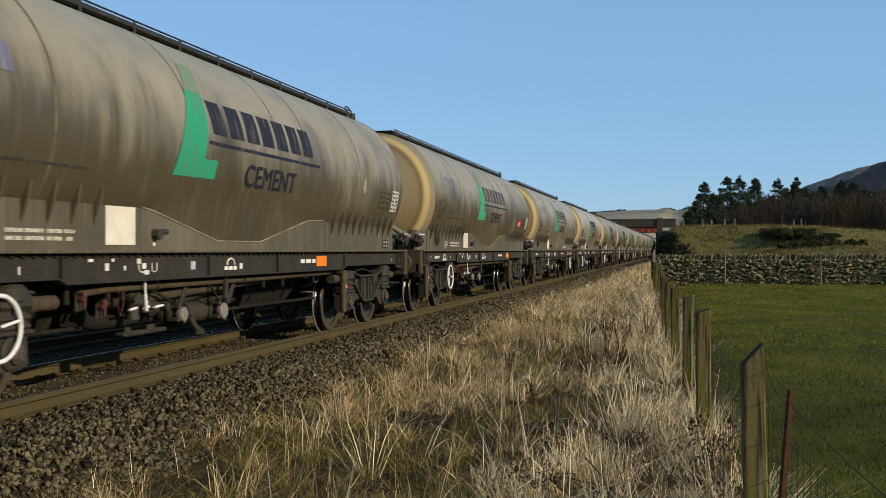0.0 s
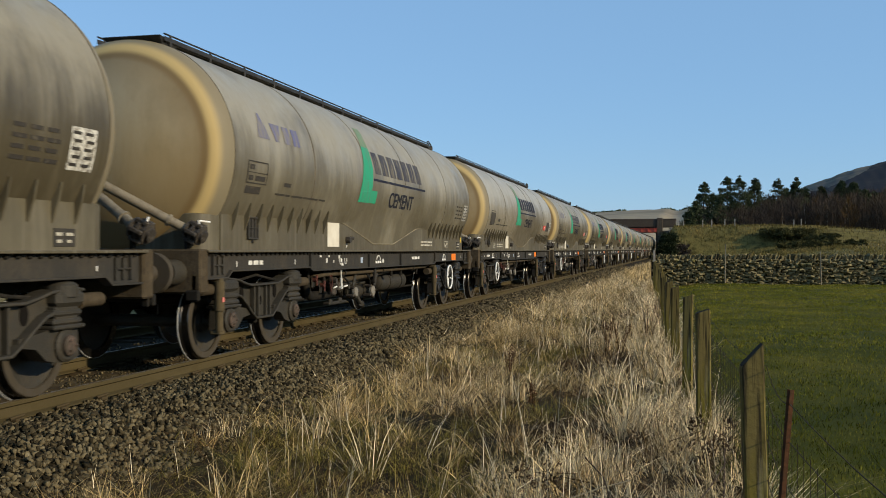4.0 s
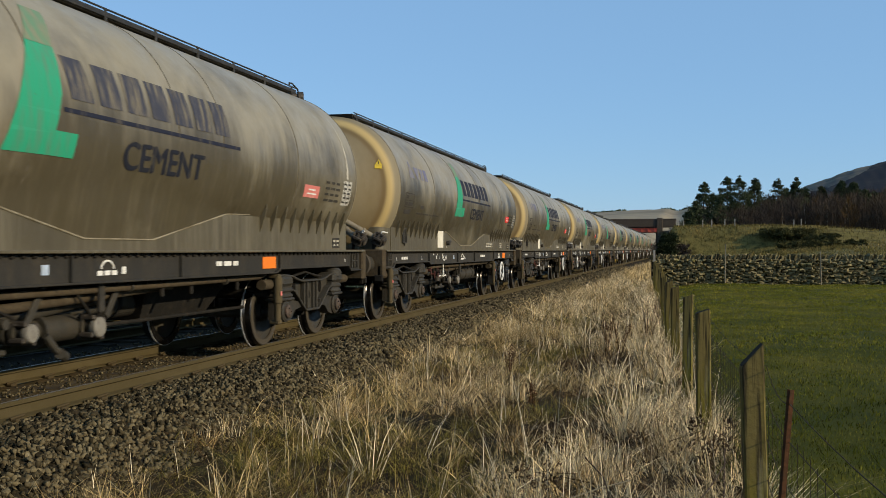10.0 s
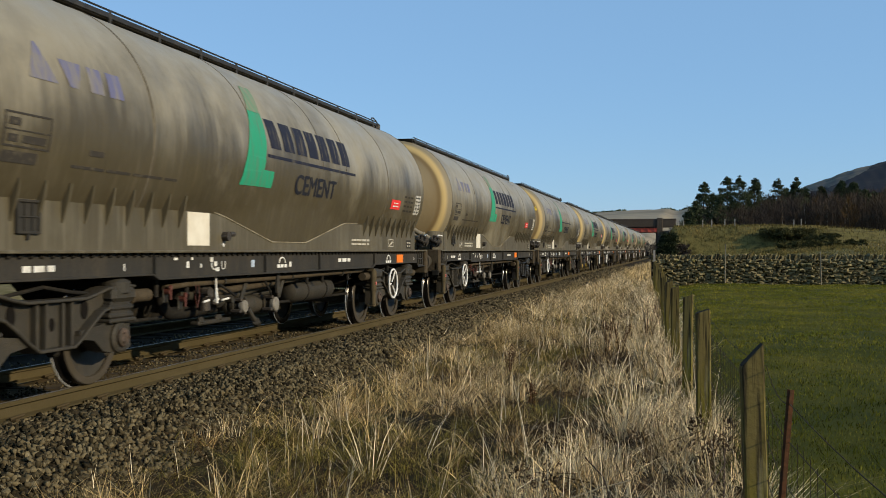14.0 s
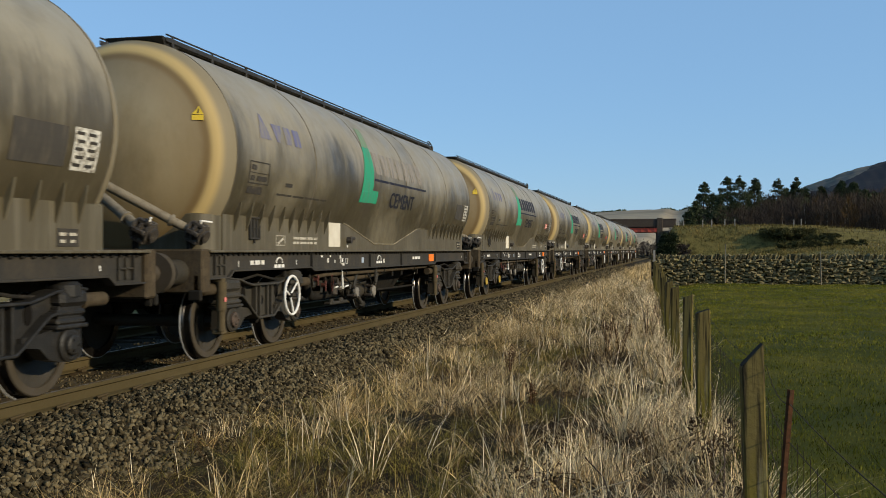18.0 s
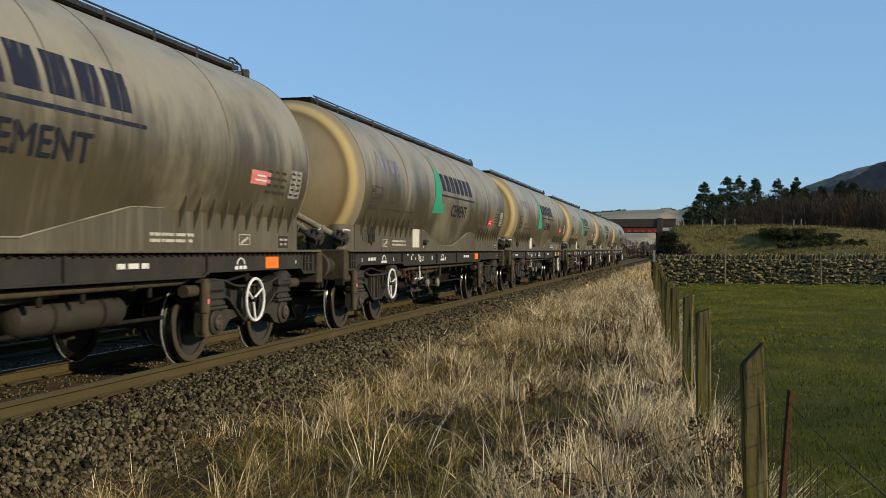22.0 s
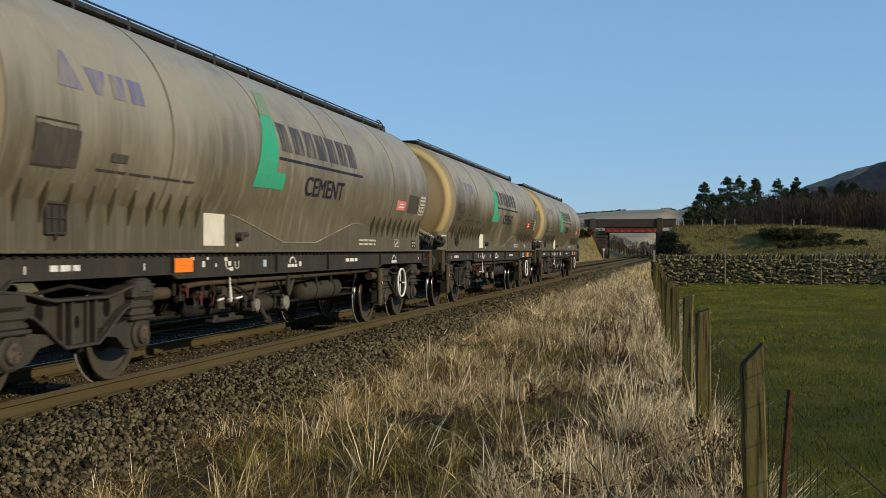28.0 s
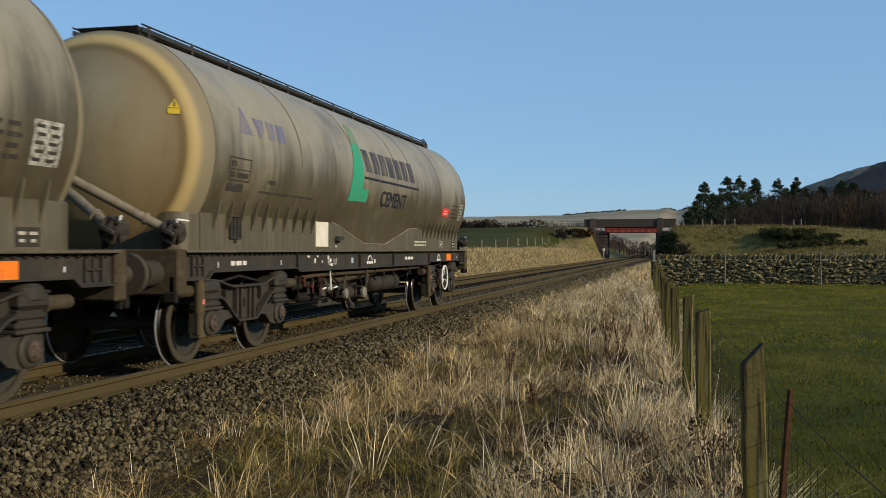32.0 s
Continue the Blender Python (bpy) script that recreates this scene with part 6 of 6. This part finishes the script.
GIRDER = material("girder_red_paint", (0.42, 0.075, 0.045), 0.7, vary=[(2, (0.28, 0.06, 0.04), 0.45, 0.7, ONE)], spread=0.1)


def make_bridge():
    b = new("road_bridge")
    y, xl, xr = BRIDGE_Y, -13.55, -4.72
    stone = Shape().box((0, 0, 0), (1.16, 0.30, 0.55), 0.05).mesh("block", BRICK)
    for x, w, name in ((xl - 1.4, 2.8, "abutment"), (xr + 1.15, 2.3, "abutment")):
        a = part(name, Shape().box((x, y + 2.5, 2.1), (w, 6.8, 5.4), 0.05), BRICK, b, "dark masonry abutment")
        n = max(2, int(w / 1.2))
        for row in range(9):
            for c in range(n):
                part("block", stone, BRICK, a, at=Matrix.LocRotScale((x - w / 2 + (c + 0.5 + (0.15 if row % 2 else -0.05)) * w / n, y - 0.95, -0.35 + row * 0.6), None, (w / n / 1.2, 1, 1)))
    for yy in (y - 1.32, y + 5.6):
        g = part("girder", Shape().box(((xl + xr) / 2, yy, 4.90), (xr - xl + 0.6, 0.06, 0.72), 0.01).box(((xl + xr) / 2, yy, 4.56), (xr - xl + 0.6, 0.36, 0.06), 0.01).box(((xl + xr) / 2, yy, 5.24), (xr - xl + 0.6, 0.36, 0.06), 0.01), GIRDER, b, "red-painted plate girder")
        for k in range(8):
            part("stiffener", Shape().box((xl + 0.2 + k * (xr - xl - 0.4) / 7, yy - 0.10, 4.90), (0.10, 0.18, 0.66), 0.01), GIRDER, g)
    part("deck", Shape().box(((xl + xr) / 2, y + 2.4, 5.45), (xr - xl + 1.0, 6.6, 0.34), 0.03), BRICK, b)
    for yy in (y - 1.0, y + 5.8):
        pr = part("parapet", Shape().box(((xl + xr) / 2 - 0.3, yy, 6.15), (xr - xl + 7.6, 0.42, 1.30), 0.04), BRICK, b, "dark stone parapet")
        part("coping", Shape().box(((xl + xr) / 2 - 0.3, yy, 6.88), (xr - xl + 7.8, 0.56, 0.18), 0.04), BRICK, pr)
    for x in (xl - 2.7, xr + 0.6):
        part("pier", Shape().box((x + 0.1, y - 1.05, 3.4), (1.0, 0.7, 7.4), 0.06), BRICK, b)
    part("whitewash_post", Shape().box((xl - 0.5, y - 1.6, 0.4), (0.12, 0.12, 1.6), 0.02).box((xl - 0.5, y - 1.65, 1.35), (0.45, 0.06, 0.45), 0.05), WHITE, b, "small white trackside sign")
    tagged(b, "dark masonry road bridge with red plate girders over the railway", "bridge")


make_bridge()

def rail_fence(name, x0, x1, y, n, rails, label):
    f = new(name)
    for k in range(n):
        x = x0 + (x1 - x0) * k / (n - 1)
        z = float(ground_z(x, y))
        part("post", Shape().box((x, y, z + 0.55), (0.16, 0.14, 1.5), 0.02), RAILWOOD, f)
    if rails:
        for k in range(n - 1):
            xa, xb = x0 + (x1 - x0) * k / (n - 1), x0 + (x1 - x0) * (k + 1) / (n - 1)
            za, zb = float(ground_z(xa, y)), float(ground_z(xb, y))
            for up in (0.45, 0.8, 1.15):
                part("rail", Shape().bar((xa, y - 0.09, za + up), (xb, y - 0.09, zb + up), 0.055, 6), RAILWOOD, f)
    return tagged(f, label, "fence", "fences by the bridge")


rail_fence("rail_fence", -3.6, 0.2, BRIDGE_Y - 0.5, 6, True, "grey timber rail fence on the road embankment")
rail_fence("rail_fence", -22.0, -17.4, BRIDGE_Y - 0.5, 5, True, "grey timber rail fence above the line")
hill_fence = new("post_fence")
for x in (3.5, 5.05, 7.3, 9.0, 18.9, 20.1):
    part("post", Shape().box((x, BRIDGE_Y - 3.0, float(ground_z(x, BRIDGE_Y - 3.0)) + 0.55), (0.15, 0.14, 1.5), 0.02), RAILWOOD, hill_fence)
tagged(hill_fence, "thin grey fence posts along the embankment", "fence", "fences by the bridge")
bank_fence = new("post_fence")
for k in range(16):
    yy = 52 + k * 9.0
    xx = -19.5 - 0.015 * yy
    part("post", Shape().box((xx, yy, float(ground_z(xx, yy)) + 0.45), (0.12, 0.12, 1.3), 0.02), RAILWOOD, bank_fence)
tagged(bank_fence, "thin fence posts along the top of the grassy bank", "fence")

# ---- trees and scrub
BARK = material("tree_bark", (0.06, 0.043, 0.032), 0.95, vary=[(4, (0.09, 0.058, 0.038), 0.45, 0.7, ONE)], bump=0.4, gloss=0.08)
NEEDLE = material("pine_needles", (0.038, 0.050, 0.024), 0.85, vary=[(0.8, (0.055, 0.062, 0.028), 0.45, 0.7, ONE)], island=0.5, gloss=0.08)
TWIG = material("bare_brown_twigs", (0.050, 0.039, 0.032), 0.95, vary=[(0.12, (0.078, 0.057, 0.038), 0.45, 0.65, ONE)], island=0.4, gloss=0.08)
RUSSET = material("russet_larch_twigs", (0.075, 0.045, 0.016), 0.95, island=0.35, gloss=0.08)
BIRCH = material("pale_birch_bark", (0.40, 0.37, 0.33), 0.9, island=0.2, gloss=0.08)
GORSE = material("dark_olive_gorse", (0.060, 0.056, 0.020), 0.9, island=0.5, gloss=0.08)
SCRUB = material("dark_evergreen_scrub", (0.020, 0.027, 0.012), 0.9, island=0.5, gloss=0.08)


def sprays(centres, radius, per, leaf, mat, name, flat=0.6):
    """Crowns of small crossed leaf pieces round given centres."""
    m = len(centres)
    n = m * per
    d = rng.normal(size=(n, 3))
    d /= np.linalg.norm(d, axis=1)[:, None]
    p = np.repeat(centres, per, 0) + d * (np.repeat(radius, per) * rng.random(n) ** 0.45)[:, None] * np.array([1, 1, flat])
    a = rng.normal(size=(n, 3))
    a /= np.linalg.norm(a, axis=1)[:, None]
    b = np.cross(a, rng.normal(size=(n, 3)))
    b /= np.linalg.norm(b, axis=1)[:, None]
    s = (leaf * rng.uniform(0.5, 1.4, n))[:, None]
    v = np.stack([p - a * s, p + b * s * 0.42, p + a * s, p - b * s * 0.42], 1).reshape(-1, 3)
    return v, np.arange(4 * n).reshape(-1, 4)


def make_pine(x, y, height, seed, bushy=1.0, first=0.35):
    r = np.random.default_rng(seed)
    z0 = float(ground_z(x, y)) - 0.2
    tree = new("pine_tree")
    tree.location = (x, y, z0)
    trunk = Shape()
    bend = r.uniform(-0.4, 0.4, 2)
    pts = [Vector((bend[0] * k * k, bend[1] * k * k, height * k)) for k in np.linspace(0, 1, 7)]
    for k in range(6):
        trunk.bar(pts[k], pts[k + 1], 0.22 * (1 - k / 7), 8, 0.22 * (1 - (k + 1) / 7))
    cs, rs = [], []
    for k in range(int(112 * bushy)):
        q = r.uniform(first, 0.98)
        a = r.uniform(0, 2 * math.pi)
        reach = (1 - q) * height * 0.40 * r.uniform(0.55, 1.15) + 0.35
        p0 = pts[0].lerp(pts[-1], q)
        p1 = p0 + Vector((math.cos(a) * reach, math.sin(a) * reach, r.uniform(-0.1, 0.25) * reach))
        trunk.bar(p0, p1, 0.05, 5, 0.015)
        for s in (0.55, 1.0):
            cs.append(p0.lerp(p1, s))
            rs.append((0.38 + 0.28 * reach) * r.uniform(0.7, 1.15))
    cs.append(pts[-1])
    rs.append(0.5)
    part("trunk", trunk, BARK, tree)
    v, f = sprays(np.array([tuple(c) for c in cs]), np.array(rs) * 0.92, 50, 0.17, NEEDLE, "crown", 0.6)
    ob = bulk("crown", v, f, NEEDLE)
    ob.parent = tree
    tagged(tree, "tall dark green pine with gappy crown at wood edge", "tree", "pines at the wood edge")


for k, (px, top, zz, bushy) in enumerate(((1243, 326, 232, 1.0), (1258, 345, 226, 0.8), (1232, 358, 215, 0.9), (1285, 318, 236, 1.0), (1303, 316, 232, 1.1), (1272, 342, 222, 0.8), (1328, 321, 236, 1.2), (1368, 322, 240, 0.7), (1397, 321, 236, 1.1), (1382, 338, 246, 0.7), (1412, 338, 246, 0.8), (1222, 372, 208, 0.8),
                                            (1442, 336, 252, 1.2), (1474, 327, 250, 2.0), (1490, 330, 246, 2.0), (1508, 342, 240, 1.6), (1526, 346, 244, 1.6), (1545, 340, 250, 1.6), (1562, 348, 246, 1.5))):
    wx = (px - 1208) * zz / 1820.0
    hgt = (442.5 - top) * zz / 1770.0 + 1.313 - float(ground_z(wx, zz))
    make_pine(wx, zz, hgt, 100 + k, bushy, 0.16)


def bare_wood(name, spots, tall, mats, label, twigs=90, stems=True):
    """Leafless wood: thin upright stems and fans of fine twigs, in one joined mesh."""
    n = len(spots)
    z = ground_z(spots[:, 0], spots[:, 1])
    h = tall * rng.uniform(0.65, 1.15, n)
    per = twigs
    which = np.repeat(np.arange(n), per)
    q = rng.uniform(0.12, 0.95, n * per)
    spread = h[which] * 0.20 * np.sin(np.clip(q * 1.15, 0, 1) * math.pi) + 0.25
    ang = rng.uniform(0, 2 * math.pi, n * per)
    rad = spread * rng.random(n * per) ** 0.5
    root = np.stack([spots[which, 0] + rad * np.cos(ang), spots[which, 1] + rad * np.sin(ang), z[which] + q * h[which]], -1)
    hh = h[which] * rng.uniform(0.08, 0.20, n * per)
    lean = np.stack([np.cos(ang), np.sin(ang)], -1) * (hh * rng.uniform(0.1, 0.9, n * per))[:, None]
    ob = blades(name, root, hh, lean, np.full(n * per, 0.035) * rng.uniform(0.5, 1.5, n * per), mats[0], 1)
    tagged(ob, label, "woodland", kind="stuff")
    if stems:
        root = np.stack([spots[:, 0], spots[:, 1], z - 0.2], -1)
        ob = blades(name + "_stems", root, h * 0.95, rng.normal(0, 0.04, (n, 2)) * h[:, None], np.full(n, 0.09), mats[1], 2)
        tagged(ob, "thin upright stems in the leafless wood", "woodland", kind="stuff")


def spots_in(n, px0, px1, z0, z1):
    zz = rng.uniform(z0, z1, n)
    return np.stack([(rng.uniform(px0, px1, n) - 1208) * zz / 1820.0, zz], -1)


bare_wood("bare_wood", spots_in(800, 1226, 1720, 214, 262), 8.4, (TWIG, BARK), "dense leafless brown woodland on rising ground", 150)
bare_wood("larch_wood", spots_in(26, 1420, 1500, 214, 240), 8.0, (RUSSET, BARK), "russet larches among the bare wood", 120)
bare_wood("birch_wood", spots_in(22, 1330, 1640, 216, 232), 8.0, (TWIG, BIRCH), "pale-stemmed birches at the wood edge", 60)
bare_wood("hedge_trees", np.stack([rng.uniform(-120, -33, 520), rng.uniform(203, 216, 520)], -1), 2.2, (TWIG, BARK), "leafless hedgerow trees beyond the pasture", 70)
bare_wood("far_wood", np.stack([rng.uniform(-34, 10, 500), rng.uniform(250, 300, 500)], -1), 3.8, (TWIG, BARK), "bare scrub seen under the bridge", 50)


def bush(name, x, y, w, h, n, mat, label, lift=0.0):
    z = float(ground_z(x, y)) + lift
    c = np.stack([x + rng.uniform(-w, w, n) * 0.5, y + rng.uniform(-w, w, n) * 0.4, z + rng.uniform(0.1, 0.85, n) * h], -1)
    v, f = sprays(c, (0.13 * h + 0.15) * rng.uniform(0.5, 1.5, n), 60, 0.18, mat, name, 0.9)
    tagged(bulk(name, v, f, mat), label, "bush")


bush("ivy_bush", -2.4, BRIDGE_Y - 14.0, 2.6, 4.8, 90, SCRUB, "dark ivy-covered bush beside the bridge")
bush("ivy_bush", -3.4, BRIDGE_Y - 13.0, 1.8, 2.8, 18, SCRUB, "dark evergreen scrub below the rail fence")
bush("bare_bush", -0.3, BRIDGE_Y - 13.0, 3.0, 2.6, 40, TWIG, "brown leafless bush beside the ivy")
bush("bare_bush", -20.0, BRIDGE_Y - 9.0, 4.0, 1.5, 30, TWIG, "brown scrubby bush on the bank")
bush("bare_bush", -16.8, BRIDGE_Y - 8.0, 3.0, 1.6, 30, RUSSET, "rusty bracken scrub on the bank")
def make_hedge():
    n = 420
    x = rng.uniform(-130, -27, n)
    y = 205 + 0.05 * (x + 20) + rng.normal(0, 1.0, n)
    z = ground_z(x, y) + rng.random(n) ** 1.2 * (2.3 + 0.6 * wobble(x, y, 0.3))
    v, f = sprays(np.stack([x, y, z], -1), np.full(n, 1.0), 60, 0.26, TWIG, "hedge", 0.8)
    tagged(bulk("hedgerow", v, f, TWIG), "dark leafless hedgerow along the far pasture", "hedge", kind="stuff")


make_hedge()


def make_plantation():
    az = np.radians(np.concatenate([rng.uniform(-6.6, -3.1, 900), rng.uniform(-1.2, 0.4, 260)]))
    r = rng.uniform(2250, 2330, len(az))
    x, y = r * np.sin(az), r * np.cos(az)
    h = rng.uniform(7, 11, len(az))
    ob = blades("far_plantation", np.stack([x, y, ground_z(x, y) - 2], -1), h, rng.normal(0, 0.05, (len(az), 2)) * h[:, None], np.full(len(az), 2.6), NEEDLE, 1)
    tagged(ob, "dark conifer plantation strip along the far skyline", "woodland", kind="stuff")


make_plantation()
for gx, gy, gw, gh in ((15.0, 178.0, 4.5, 1.6), (18.5, 176.0, 6.0, 2.3), (22.0, 172.0, 5.0, 1.7), (17.5, 166.0, 6.0, 1.2), (22.5, 160.0, 8.0, 1.0)):
    bush("gorse_bush", gx, gy, gw, gh, 80, GORSE, "dark olive gorse scrub on the embankment slope")
make_docks()

BRAMBLE = material("bramble_leaves_dark", (0.045, 0.028, 0.016), 0.8, vary=[(9, (0.075, 0.05, 0.02), 0.45, 0.7, ONE)], island=0.5, leaf=0.15, gloss=0.08)


def make_brambles():
    for x, y, w, h in ((0.20, 8.1, 0.30, 0.42), (0.30, 6.6, 0.22, 0.25), (-0.95, 7.2, 0.35, 0.20), (-0.4, 8.6, 0.3, 0.22)):
        z = float(ground_z(x, y))
        plant = new("bramble_clump")
        plant.location = (x, y, z)
        n = 26
        c = np.stack([rng.normal(0, w * 0.4, n), rng.normal(0, w * 0.4, n), rng.uniform(0.15, 1.0, n) * h], -1)
        v, f = sprays(c, np.full(n, 0.07), 14, 0.020, BRAMBLE, "leaves", 0.9)
        ob = bulk("leaves", v, f, BRAMBLE)
        ob.parent = plant
        canes = Shape()
        for k in range(6):
            a = k * 1.05
            canes.pipe([(0, 0, 0), (0.3 * w * math.cos(a), 0.3 * w * math.sin(a), h * 0.8), (w * math.cos(a), w * math.sin(a), h * 0.6)], 0.004, 5)
        part("canes", canes, BROWN, plant)
        tagged(plant, "dark withered bramble clump at the foot of the fence", "bramble", "brambles by the fence")


make_brambles()


def make_sticks():
    for x0, y0, x1, y1, z0, z1 in ((-0.02, 5.5, 0.24, 6.2, -0.15, 0.02), (0.16, 5.8, 0.26, 6.6, -0.42, 0.05), (-0.72, 6.1, -0.32, 6.5, -0.22, -0.16), (-0.42, 6.2, -0.62, 6.6, -0.24, -0.05)):
        z = float(ground_z(x0, y0))
        mid = Vector(((x0 + x1) / 2 + 0.03, (y0 + y1) / 2, (z0 + z1) / 2 + 0.02))
        st = new("fallen_stick", Shape().pipe([(x0, y0, z - 0.02), (x0, y0, z0), tuple(mid), (x1, y1, z1)], 0.0045, 6).mesh("fallen_stick", BARK if x0 > -0.5 else STAKEWOOD))
        tagged(st, "thin dead branch lodged in the verge grass", "stick", "sticks in the grass")


make_sticks()


# ---- the train rolls towards the camera and past it
RUN = (-388.7892, 1212.7018, -1440.4363, 863.3550, -326.4668, 99.5395, 194.2480, 0.0110)


def travelled(t):
    """Metres that the train has gone by t; it gains and loses a little speed on the way."""
    s = 0.0
    for c in RUN:
        s = s * (t / 32.0) + c
    return s


def motions():
    spin = [k * 0.1 for k in range(321)]          # a wheel turns less than a quarter between rows
    gone = [travelled(t) for t in spin]
    for k, w in enumerate(WAGONS):
        start = 19.32 + (k - 1) * WAGON
        walk(w, [(t, pose(CENTRE, start - travelled(t), 0)) for t in range(33)])
        for ws in [c for c in w.children if c.name.startswith("wheelset")]:
            at = Vector(ws.location)
            walk(ws, [(t, Matrix.Translation(at) @ Matrix.Rotation(g / 0.45, 4, "X")) for t, g in zip(spin, gone)])


motions()
